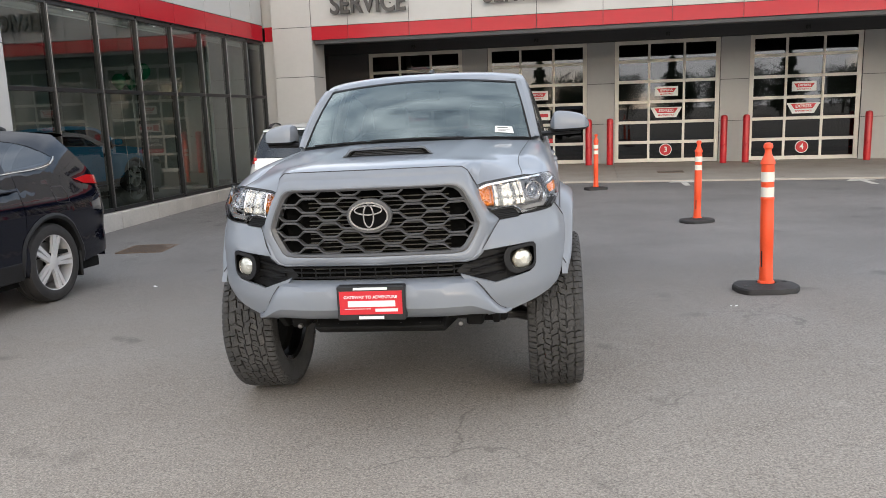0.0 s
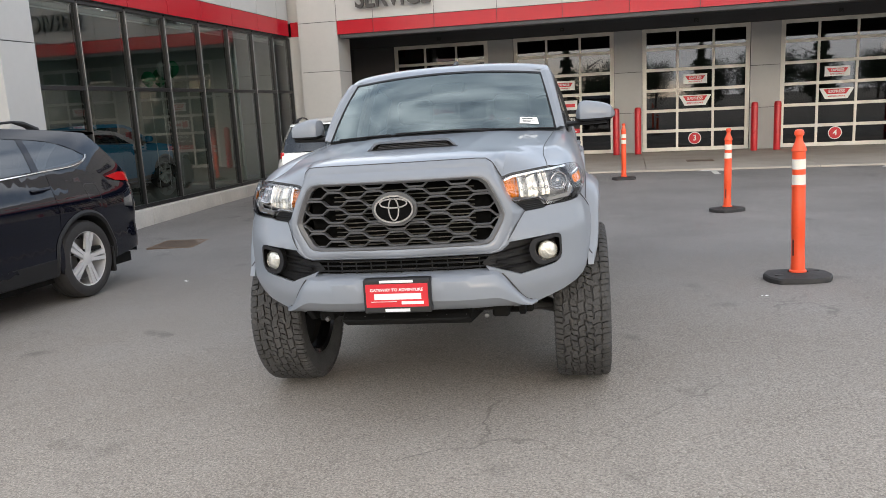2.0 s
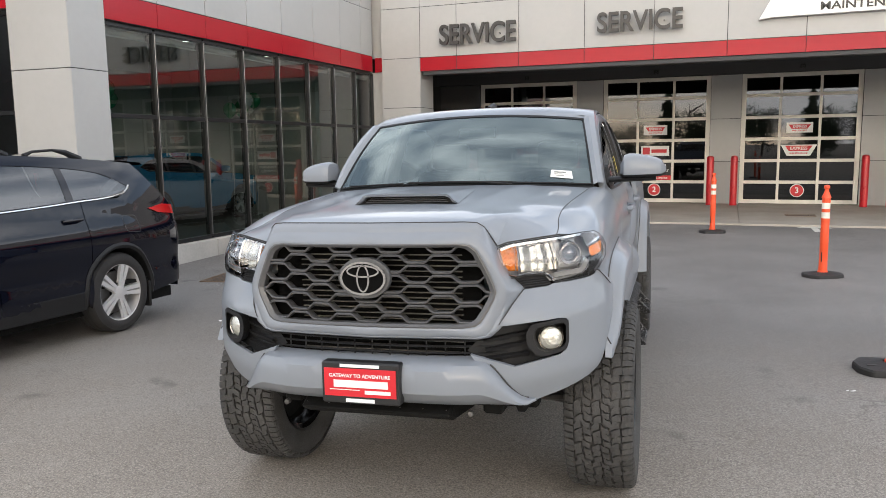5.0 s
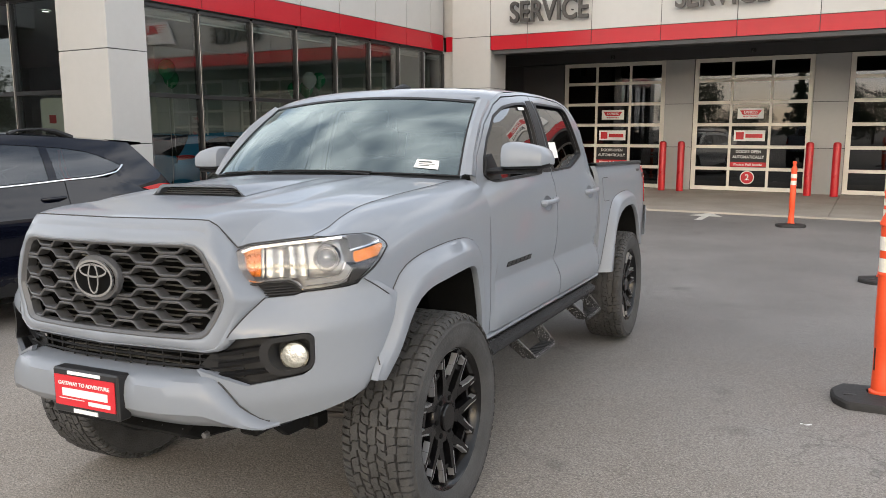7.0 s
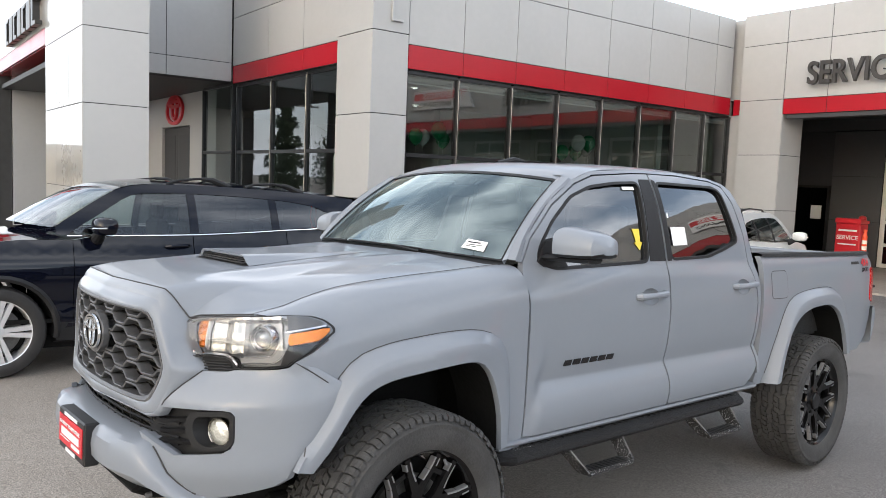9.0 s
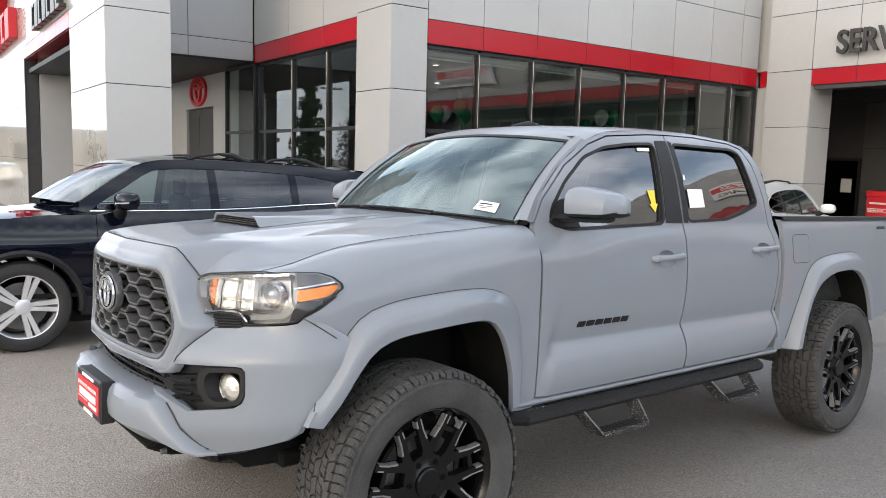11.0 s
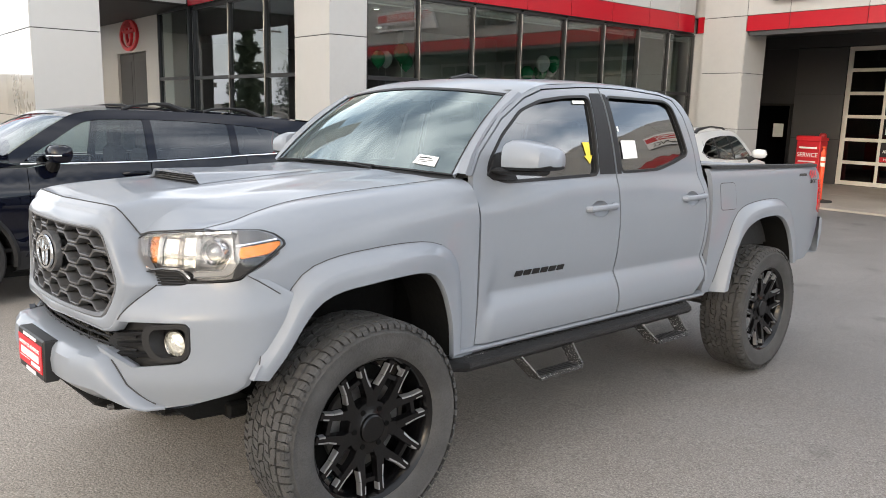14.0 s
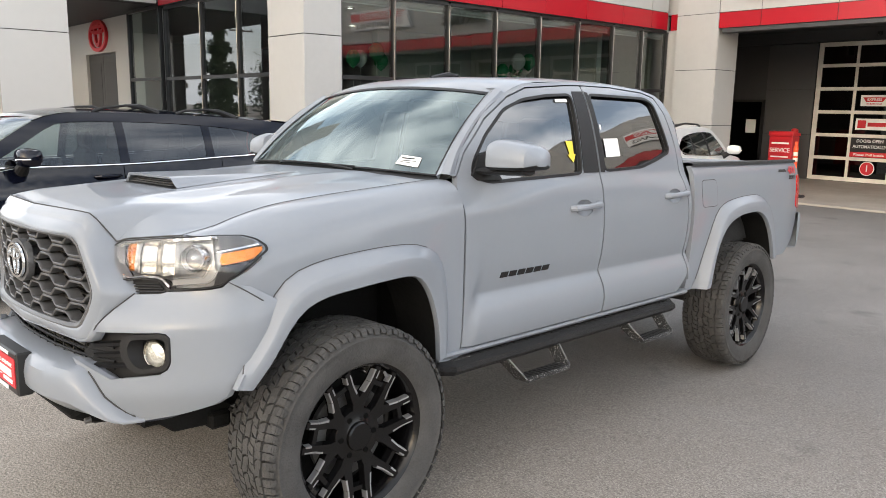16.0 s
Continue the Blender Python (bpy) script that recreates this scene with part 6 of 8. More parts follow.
# lower intake and the bumper's beam
bm = bmesh.new()
for z in (0.705, 0.728, 0.752, 0.774):
    tube(bm, [(x, -0.765 + 0.36 * abs(x) ** 2.4, z) for x in np.linspace(-0.5, 0.5, 15)], 0.0045, 6)
for x in np.linspace(-0.42, 0.42, 13):
    tube(bm, [(x, -0.760 + 0.36 * abs(x) ** 2.4, 0.695), (x, -0.760 + 0.36 * abs(x) ** 2.4, 0.79)], 0.003, 5)
intake = part("lower_intake", bm, M["plastic"], truck, "black slatted lower intake")
bm = bmesh.new()
loft(bm, [[(x, -0.790 + 0.36 * abs(x) ** 2.4, 0.788), (x, -0.775 + 0.36 * abs(x) ** 2.4, 0.783), (x, -0.71 + 0.36 * abs(x) ** 2.4, 0.776)] for x in np.linspace(-0.47, 0.47, 17)])
loft(bm, [[(x, -0.70 + 0.36 * abs(x) ** 2.4, 0.80), (x, -0.70 + 0.36 * abs(x) ** 2.4, 0.66)] for x in np.linspace(-0.52, 0.52, 13)])
part("intake_frame", bm, M["plastic"], intake)
bm = bmesh.new()
bw = curve([(0, 0.0), (0.3, 0.006), (0.45, 0.048), (0.52, 0.102), (0.575, 0.160)])
rows = []
for x in np.linspace(-0.572, 0.572, 51):
    a = abs(x)
    y0 = -0.862 + bw(a)
    top = 0.712 - 0.160 * smooth(0.415, 0.580, a)
    low = 0.545 - 0.014 * smooth(0.42, 0.57, a)
    th = (top - low) / 0.19
    dent = 0.006 * (smooth(0.16, 0.20, a) - smooth(0.29, 0.33, a))
    rows.append([(x, y0 + 0.12, top + 0.004), (x, y0 + 0.045, top), (x, y0 + 0.016, top - 0.010 * th), (x, y0 + 0.003 - dent, top - 0.030 * th), (x, y0 - 0.004 - dent, (top + low) / 2 + 0.02 * th), (x, y0 - dent * 0.6, low + 0.065 * th),
                 (x, y0 + 0.025, low + 0.035 * th), (x, y0 + 0.055, low + 0.008 * th), (x, y0 + 0.09, low), (x, y0 + 0.20, low + 0.01)])
ends = [[(math.copysign(0.595, r[0][0]), y + 0.06, z) for x, y, z in r] for r in (rows[0], rows[-1])]
loft(bm, [ends[0]] + rows + [ends[1]])
part("bumper_beam", bm, M["paint"], truck, "lighter grey central bumper beam")

# dark shut lines between the body panels
def shut_line(pts, r=0.0028):
    bm = bmesh.new()
    tube(bm, pts, r, 5)
    part("shut_line", bm, M["joint"], truck)


for s in (1, -1):
    shut_line([(s * (f_xs(y) - 0.002), y, f_zs(y) - 0.0012) for y in np.linspace(-0.53, 0.56, 28)])
    shut_line([mirror_x(s, corner(u_at(-0.452 + 0.100 * i / 6, True), 1.004 - 0.066 * i / 6, 0.0015)) for i in range(7)], 0.0022)
    shut_line([mirror_x(s, corner(u, z, 0.001)) for u, z in ((0.304, 0.954), (0.280, 0.932), (0.255, 0.908), (0.231, 0.880), (0.208, 0.853), (0.198, 0.838))], 0.0022)
    shut_line([mirror_x(s, hood_lip(i / 50) + Vector((0, 0.001, 0.0005))) for i in range(51)], 0.0026)
    shut_line([mirror_x(s, corner(U(x), 0.716 - 0.160 * smooth(0.415, 0.580, x), 0.002)) for x in np.linspace(0.45, 0.58, 10)], 0.003)

# dealer plate: plain bars for the marks
pl = part("front_plate", boxes([((-0.150, -0.888, 0.560), (0.150, -0.835, 0.712))], 0.006), M["black"], truck, "red dealer plate in a black box frame")
part("plate_face", boxes([((-0.138, -0.8915, 0.588), (0.138, -0.8885, 0.690))]), M["red"], pl)
part("mark_bar", boxes([((-0.100, -0.8945, 0.622), (0.108, -0.892, 0.648))]), M["white"], pl)
part("mark_bar", boxes([((-0.115, -0.8945, 0.612), (0.0, -0.892, 0.614))]), M["white"], pl)
part("mark_bar", boxes([((0.02, -0.8945, 0.600), (0.118, -0.892, 0.613))]), M["white"], pl)
part("mark_bar", boxes([((-0.075, -0.8915, 0.695), (0.075, -0.8885, 0.706))]), M["white"], pl)
part("mark_bar", boxes([((-0.055, -0.8915, 0.567), (0.055, -0.8885, 0.580))]), M["white"], pl)
lettering("plate_words", "GATEWAY TO ADVENTURE", 0.018, 0.0015, M["white"], pl, pose(0, -0.8935, 0.664), 0.235)

# mirrors
def make_mirror(s):
    bm = bmesh.new()
    rows = []
    for j in range(11):
        t = j / 10
        x = 0.808 + (0.232 if s > 0 else 0.207) * t
        end = max(0.0, 1 - (abs(2 * t - 1)) ** 5) ** 0.5
        ry = 0.036 + 0.062 * end
        up = 0.096 * (1 - 0.46 * t ** 1.7) * (0.30 + 0.70 * end)
        dn = 0.034 * (0.5 + 0.5 * end)
        cy, cz = 0.775 + 0.02 * t, 1.362 + 0.004 * t
        row = []
        for k in range(20):
            a = 2 * math.pi * k / 20
            c, q = math.cos(a), math.sin(a)
            row.append((s * x, cy + ry * math.copysign(abs(c) ** 0.6, c), cz + (up if q > 0 else dn) * math.copysign(abs(q) ** (0.58 if q > 0 else 0.40), q)))
        rows.append(row)
    g = loft(bm, rows, True)
    bm.faces.new(g[0])
    bm.faces.new(g[-1][::-1])
    mm = part("door_mirror", bm, M["paint"], truck, "grey door mirror with a black foot")
    bm = bmesh.new()
    low = []
    for row in rows:
        c = sum((Vector(p) for p in row), Vector()) / len(row)
        low.append([tuple(c + (Vector(row[k % 20]) - c) * 1.025) for k in range(11, 20)])
    loft(bm, low)
    part("mirror_lower_shell", bm, M["plastic"], mm, "black lower shell")
    bm = bmesh.new()
    rows = [[(s * (0.72 + 0.27 * t), 0.775 + 0.06 * math.cos(a) * (1 - 0.3 * t), 1.318 + 0.008 * t + 0.016 * math.sin(a)) for a in [2 * math.pi * k / 12 for k in range(12)]] for t in (0, 0.3, 0.6, 0.9, 1.0)]
    g = loft(bm, rows, True)
    bm.faces.new(g[-1])
    sheet(bm, [(0.702, 1.302), (0.735, 1.280), (0.87, 1.280), (0.81, 1.400), (0.755, 1.385)], lambda y, z: (s * (cab_x(y, z) + 0.012), y, z), 0.05, (), (-s * 0.02, 0, 0))
    part("mirror_foot", bm, M["plastic"], mm)
    bm = bmesh.new()
    tube(bm, [(s * 0.92, 0.699, 1.343), (s * 0.97, 0.703, 1.347), (s * 1.00, 0.722, 1.352), (s * (1.036 if s > 0 else 1.011), 0.775, 1.357)], 0.0045, 6)
    part("mirror_signal", bm, M["chrome"], mm)
    bm = bmesh.new()
    sheet(bm, rounded([(0.865, 1.338), (1.005, 1.342), (1.002, 1.392), (0.90, 1.432), (0.865, 1.428)], 0.02), lambda x, z: (s * x, 0.852, z), 0.05)
    part("mirror_glass", bm, M["chrome"], mm)


both(make_mirror)

# side steps
def make_step(s):
    bm = bmesh.new()
    sec = [(0.70, 0.556), (0.826, 0.556), (0.858, 0.540), (0.863, 0.520), (0.845, 0.500), (0.70, 0.494)]
    rows = [[(s * (0.70 + (x - 0.70) * k), y, z) for x, z in sec] for y, k in ((0.455, 0.62), (0.52, 1.0), (1.0, 1.0), (1.5, 1.0), (2.0, 1.0), (2.30, 1.0), (2.37, 0.62))]
    g = loft(bm, rows, True)
    bm.faces.new(g[0])
    bm.faces.new(g[-1][::-1])
    st = part("side_step", bm, M["step_black"], truck, "black side step with two drop steps")
    for y in np.arange(0.66, 2.26, 0.045):
        part("tread_rib", boxes([((min(s * 0.745, s * 0.824), y, 0.555), (max(s * 0.745, s * 0.824), y + 0.020, 0.561))]), M["step_black"], st)
    for ya, yb in ((0.535, 0.650), (2.27, 2.31)):
        part("grip_pad", boxes([((min(s * 0.735, s * 0.828), ya, 0.555), (max(s * 0.735, s * 0.828), yb, 0.559))]), M["grit"], st, "gritty end of the step")
    for y0, y1 in ((0.84, 1.205), (1.80, 2.155)):
        bm = bmesh.new()
        for y in (y0, y1):
            sl = 0.05 if y == y0 else -0.02
            prism(bm, [(0.78, 0.505), (0.852, 0.505), (0.932, 0.434), (0.932, 0.412), (0.868, 0.412)], lambda u, v, w, y=y, sl=sl: (s * u, y + w + sl * (0.505 - v) / 0.1, v), 0.012)
        box(bm, (min(s * 0.862, s * 0.937), y0 + 0.05, 0.408), (max(s * 0.862, s * 0.937), y1 - 0.01, 0.428), 0.004)
        ds = part("drop_step", bm, M["grit"], st, "gritty black drop step")
        for k in range(9):
            bm = bmesh.new()
            y = y0 + 0.07 + k * (y1 - y0 - 0.10) / 9
            box(bm, (min(s * 0.872, s * 0.929), y, 0.428), (max(s * 0.872, s * 0.929), y + 0.016, 0.434))
            part("step_tooth", bm, M["step_black"], ds)
        for y in (y0, y1):
            bm = bmesh.new()
            sl = 0.05 if y == y0 else -0.02
            tube(bm, [(s * 0.858, y + 0.006, 0.510), (s * 0.898, y + 0.006 + sl * 0.40, 0.466), (s * 0.934, y + 0.006 + sl * 0.80, 0.424)], 0.004, 5)
            part("bright_edge", bm, M["steel"], ds)


both(make_step)

# door badge: a dark bar of the word's size
bm = bmesh.new()
for k in range(6):
    y = 0.828 + k * 0.058
    sheet(bm, [(y, 0.862), (y + 0.046, 0.862), (y + 0.052, 0.886), (y + 0.008, 0.886)], lambda yy, z: (cab_x(yy, z) + 0.005, yy, z), 0.05, (), (-0.005, 0, 0))
part("door_badge", bm, M["satin_black"], truck, "black badge on the front door")

# wheels
def tread(bm):
    """All-terrain blocks: kinked, staggered, of uneven length, with siped centre ribs and shoulder lugs."""
    n = 84
    rnd = random.Random(3)
    ribs = ((-0.130, -0.094, 0.0, 0.25, 0), (-0.089, -0.060, 0.5, -0.55, 1), (-0.055, -0.024, 0.15, 0.60, 1), (-0.019, 0.012, 0.62, -0.50, 1), (0.017, 0.048, 0.85, 0.60, 1), (0.053, 0.088, 0.30, -0.50, 1), (0.093, 0.130, 0.10, -0.25, 0))
    for k in range(n):
        for x0, x1, ph, skew, mid in ribs:
            st = 2 * math.pi / n
            a0 = st * (k + ph + rnd.uniform(-0.05, 0.05))
            da = st * (0.87 if mid else 0.80) * (1.06 if k % 2 else 0.94)
            rad = TYRE_R - (0.0 if mid else 0.003)
            xm = (x0 + x1) / 2 + (0.006 if k % 2 else -0.006)
            outline = []
            jog = 0.004 * ((k % 3) - 1) if mid else 0.0
            for x, d in ((x0 + jog, -0.5), (xm, 0.45), (x1 + jog, 0.5)):
                outline.append((x, a0 + st * skew * d * 0.8))
            for x, d in ((x1 + jog, 0.5), (xm, 0.20), (x0 + jog, -0.5)):
                outline.append((x, a0 + da + st * skew * d * 0.8))
            low, top = [], []
            for x, a in outline:
                edge = 0.007 if (not mid and abs(x) > 0.12) else 0.0
                low.append(bm.verts.new((x, (rad - 0.016) * math.cos(a), (rad - 0.016) * math.sin(a))))
                xs = x + (xm - x) * 0.06
                top.append(bm.verts.new((xs, (rad - edge) * math.cos(a), (rad - edge) * math.sin(a))))
            bm.faces.new(top)
            for i in range(6):
                bm.faces.new((low[i], low[(i + 1) % 6], top[(i + 1) % 6], top[i]))
            if not mid:                               # shoulder lug running down the sidewall
                sgn = -1 if x0 < 0 else 1
                va = []
                drop = 0.026 if k % 2 else 0.019
                for x, r in ((0.126, rad - 0.006), (0.1335, rad - 0.013), (0.1365, rad - drop)):
                    for a in (a0, a0 + da * 0.85):
                        va.append(bm.verts.new((sgn * x, r * math.cos(a), r * math.sin(a))))
                        va.append(bm.verts.new((sgn * (x - 0.012), r * math.cos(a), r * math.sin(a))))
                for q in ((0, 2, 6, 4), (4, 6, 10, 8), (0, 4, 5, 1), (2, 3, 7, 6), (4, 8, 9, 5), (6, 7, 11, 10), (8, 10, 11, 9)):
                    bm.faces.new([va[i] for i in q])


def make_wheel(name, x, y, s, z=0.40):
    w = new(name)
    w.parent = truck
    w.matrix_basis = pose(x, y, z) @ (Matrix.Identity(4) if s > 0 else Matrix.Rotation(math.pi, 4, "Z"))
    tagged(w, "black split-spoke wheel with an all-terrain tyre")
    px = lambda a, b, h: (h, a, b)
    bm = bmesh.new()
    R = TYRE_R
    lathe(bm, [(0.262, -0.105), (0.275, -0.122), (0.31, -0.135), (0.345, -0.136), (R - 0.035, -0.133), (R - 0.020, -0.120), (R - 0.015, -0.08), (R - 0.015, 0.08), (R - 0.020, 0.120), (R - 0.035, 0.134), (0.366, 0.1385), (0.360, 0.1388), (0.354, 0.1362), (0.345, 0.1365), (0.335, 0.1378), (0.31, 0.135),
               (0.290, 0.129), (0.275, 0.122), (0.262, 0.105)], 64, px)
    ty = part("tyre", bm, M["tyre"], w, "chunky all-terrain tyre")
    bm = bmesh.new()
    tread(bm)
    part("tread", bm, M["tyre"], ty, smooth=0)
    bm = bmesh.new()
    lathe(bm, [(0.272, 0.118), (0.264, 0.112), (0.255, 0.100), (0.248, 0.06), (0.240, -0.10), (0.262, -0.112)], 48, px)
    rim = part("rim", bm, M["wheel_black"], w, "gloss black rim with milled accents")
    bm = bmesh.new()
    n = 7
    for k in range(n):
        a = 2 * math.pi * k / n + 0.2
        def bar(r0, a0, w0, x0, r1, a1, w1, x1, th=0.028):
            p0, p1 = Vector((r0 * math.cos(a0), r0 * math.sin(a0))), Vector((r1 * math.cos(a1), r1 * math.sin(a1)))
            t = (p1 - p0).normalized()
            nn = Vector((-t.y, t.x))
            q = []
            for p, ww, xx in ((p0, w0, x0), (p1, w1, x1)):
                for e, dx in ((-1, -th), (-0.78, 0), (0.78, 0), (1, -th)):
                    c = p + nn * ww * e
                    q.append(bm.verts.new((xx + dx, c.x, c.y)))
            for i in range(3):
                bm.faces.new((q[i], q[i + 1], q[i + 5], q[i + 4]))
            bm.faces.new((q[4], q[5], q[6], q[7]))
            bm.faces.new((q[3], q[2], q[1], q[0]))
        for e in (-1, 1):
            bar(0.060, a + 0.47 * e, 0.026, 0.078, 0.128, a + 0.37 * e, 0.023, 0.086)
            bar(0.124, a + 0.375 * e, 0.023, 0.086, 0.196, a + 0.205 * e, 0.0165, 0.098)
            bar(0.192, a + 0.208 * e, 0.0165, 0.0975, 0.256, a + 0.165 * e, 0.015, 0.106)
        bar(0.200, a + 0.20, 0.011, 0.090, 0.200, a - 0.20, 0.011, 0.090)
    part("spokes", bm, M["wheel_black"], rim, smooth=20)
    for k in range(n):
        a = 2 * math.pi * k / n + 0.2
        for e in (-1, 1):
            for (r0, a0, w0, x0), (r1, a1, w1, x1), t0, t1, side in (((0.124, 0.375, 0.023, 0.086), (0.196, 0.205, 0.0165, 0.098), 0.45, 0.98, 1),
                                                                  ((0.192, 0.208, 0.0165, 0.0975), (0.256, 0.165, 0.015, 0.106), 0.08, 0.80, 1),
                                                                  ((0.192, 0.208, 0.0165, 0.0975), (0.256, 0.165, 0.015, 0.106), 0.35, 0.80, -1)):
                p0 = Vector((r0 * math.cos(a + a0 * e), r0 * math.sin(a + a0 * e)))
                p1 = Vector((r1 * math.cos(a + a1 * e), r1 * math.sin(a + a1 * e)))
                t = (p1 - p0).normalized()
                nn = Vector((-t.y, t.x)) * e * side
                vs = []
                bm = bmesh.new()
                for tt in (t0, t1):
                    c = p0.lerp(p1, tt)
                    ww = w0 + (w1 - w0) * tt
                    xx = x0 + (x1 - x0) * tt
                    for o_, dx in ((0.42, 0.0012), (0.79, 0.0008), (1.02, -0.020)):
                        cc = c + nn * ww * o_
                        vs.append(bm.verts.new((xx + dx, cc.x, cc.y)))
                bm.faces.new((vs[0], vs[1], vs[4], vs[3]))
                bm.faces.new((vs[1], vs[2], vs[5], vs[4]))
                part("milled_accent", bm, M["milled"], rim)
    bm = bmesh.new()
    lathe(bm, [(0.0, 0.101), (0.046, 0.100), (0.052, 0.096), (0.054, 0.086), (0.060, 0.083), (0.098, 0.080), (0.104, 0.070), (0.104, 0.0)], 32, px)
    part("hub_cap", bm, M["wheel_black"], rim)
    for k in range(6):
        a = 2 * math.pi * k / 6
        bm = bmesh.new()
        lathe(bm, [(0, 0.0865), (0.010, 0.0865), (0.0125, 0.080)], 10, lambda p, q, h, a=a: (h - 0.002, 0.074 * math.cos(a) + p, 0.074 * math.sin(a) + q))
        part("lug_nut", bm, M["void"], rim)
    bm = bmesh.new()
    tube(bm, [(0.098, 0.242 * math.cos(1.1), 0.242 * math.sin(1.1)), (0.118, 0.226 * math.cos(1.1), 0.226 * math.sin(1.1))], 0.0055, 8)
    part("valve_stem", bm, M["milled"], rim)
    bm = bmesh.new()
    lathe(bm, [(0.09, 0.03), (0.165, 0.03), (0.165, 0.01), (0.09, 0.01)], 40, px, True)
    part("brake_disc", bm, M["steel"], w)
    # added near-black plate for the shade behind the spokes
    bm = bmesh.new()
    lathe(bm, [(0.06, -0.02), (0.215, -0.02), (0.220, -0.03), (0.220, -0.05)], 40, px)
    part("dust_shield", bm, M["underbody"], w)
    return w


wheel_x = 0.760
make_wheel("front_wheel", wheel_x + 0.032, 0.0, 1)
make_wheel("front_wheel", -wheel_x - 0.015, 0.0, -1)
make_wheel("rear_wheel", wheel_x, REAR, 1)
make_wheel("rear_wheel", -wheel_x, REAR, -1)

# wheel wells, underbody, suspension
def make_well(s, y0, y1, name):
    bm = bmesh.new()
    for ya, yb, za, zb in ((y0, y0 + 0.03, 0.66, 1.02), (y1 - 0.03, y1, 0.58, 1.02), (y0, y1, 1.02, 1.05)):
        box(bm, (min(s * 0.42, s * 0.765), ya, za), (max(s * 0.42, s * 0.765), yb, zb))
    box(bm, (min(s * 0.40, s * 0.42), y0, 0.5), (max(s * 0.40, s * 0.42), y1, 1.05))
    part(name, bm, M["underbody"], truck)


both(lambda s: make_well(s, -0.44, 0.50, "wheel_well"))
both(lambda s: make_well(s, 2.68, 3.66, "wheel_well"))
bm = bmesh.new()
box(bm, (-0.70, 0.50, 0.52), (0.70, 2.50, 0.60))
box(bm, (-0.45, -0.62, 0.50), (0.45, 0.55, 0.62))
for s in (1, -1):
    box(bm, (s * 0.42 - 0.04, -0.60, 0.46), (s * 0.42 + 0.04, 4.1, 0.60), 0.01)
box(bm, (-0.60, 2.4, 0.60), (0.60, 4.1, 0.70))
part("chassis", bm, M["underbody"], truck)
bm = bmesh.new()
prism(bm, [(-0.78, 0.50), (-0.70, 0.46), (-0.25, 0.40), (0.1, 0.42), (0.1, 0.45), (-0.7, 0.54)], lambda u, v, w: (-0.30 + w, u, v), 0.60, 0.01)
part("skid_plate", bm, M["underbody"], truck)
bm = bmesh.new()
tube(bm, [(-0.62, 0.0, 0.38), (0.62, 0.0, 0.38)], 0.035, 10)
part("front_axle", bm, M["steel"], truck)
bm = bmesh.new()
tube(bm, [(-0.62, REAR, 0.40), (0.62, REAR, 0.40)], 0.045, 10)
lathe(bm, [(0.0, -0.14), (0.09, -0.12), (0.14, -0.03), (0.14, 0.03), (0.09, 0.12), (0, 0.14)], 16, lambda a, b, h: (h, REAR + a, 0.40 + b))
part("rear_axle", bm, M["steel"], truck)
for s in (1, -1):
    bm = bmesh.new()
    tube(bm, [(s * 0.36, -0.18, 0.47), (s * 0.66, -0.02, 0.36)], 0.028, 8)
    tube(bm, [(s * 0.36, 0.20, 0.47), (s * 0.66, 0.02, 0.36)], 0.028, 8)
    tube(bm, [(s * 0.45, 0.0, 0.70), (s * 0.64, 0.0, 0.62)], 0.022, 8)
    tube(bm, [(s * 0.30, -0.30, 0.44), (s * 0.64, -0.12, 0.40)], 0.014, 8)
    part("suspension_arm", bm, M["steel"], truck)
for s in (1, -1):
    bm = bmesh.new()
    pts = [(s * 0.56 + 0.05 * math.cos(k * 0.55), 0.0 + 0.05 * math.sin(k * 0.55), 0.42 + 0.0042 * k) for k in range(80)]
    tube(bm, pts, 0.009, 6)
    part("coil_spring", bm, M["steel"], truck)

# brackets under the bumper
for s in (1, -1):
    bm = bmesh.new()
    prism(bm, [(-0.62, 0.53), (-0.44, 0.56), (-0.30, 0.50), (-0.34, 0.44), (-0.52, 0.45)], lambda u, v, w: (s * (0.50 + w), u, v), 0.03, 0.004)
    box(bm, (min(s * 0.36, s * 0.56), -0.40, 0.43), (max(s * 0.36, s * 0.56), -0.32, 0.49), 0.01)
    part("frame_bracket", bm, M["underbody"], truck)
    for k in range(4):
        bm = bmesh.new()
        lathe(bm, [(0, 0.02), (0.010, 0.018), (0.012, 0)], 8, lambda p, q, h, k=k: (s * (0.10 + 0.09 * k) + p, -0.735 - h, 0.505 + q))
        part("underbody_bolt", bm, M["steel"], truck)

# cabin
bm = bmesh.new()
loft(bm, [[(x, 0.50, 1.262), (x, 0.62, 1.290), (x, 0.86, 1.250), (x, 0.92, 1.10), (x, 0.90, 0.8)] for x in (-0.70, -0.4, 0, 0.4, 0.70)])
cabin = part("dashboard", bm, M["seat"], truck)
for cx, cy in ((0.36, 1.40), (-0.36, 1.40)):
    bm = bmesh.new()
    box(bm, (cx - 0.24, cy - 0.30, 0.72), (cx + 0.24, cy + 0.22, 0.90), 0.05, 2)
    box(bm, (cx - 0.23, cy + 0.16, 0.86), (cx + 0.23, cy + 0.30, 1.38), 0.05, 2)
    box(bm, (cx - 0.13, cy + 0.20, 1.39), (cx + 0.13, cy + 0.29, 1.56), 0.035, 2)
    part("seat", bm, M["seat"], truck)
bm = bmesh.new()
box(bm, (-0.65, 2.05, 0.74), (0.65, 2.38, 0.92), 0.05, 2)
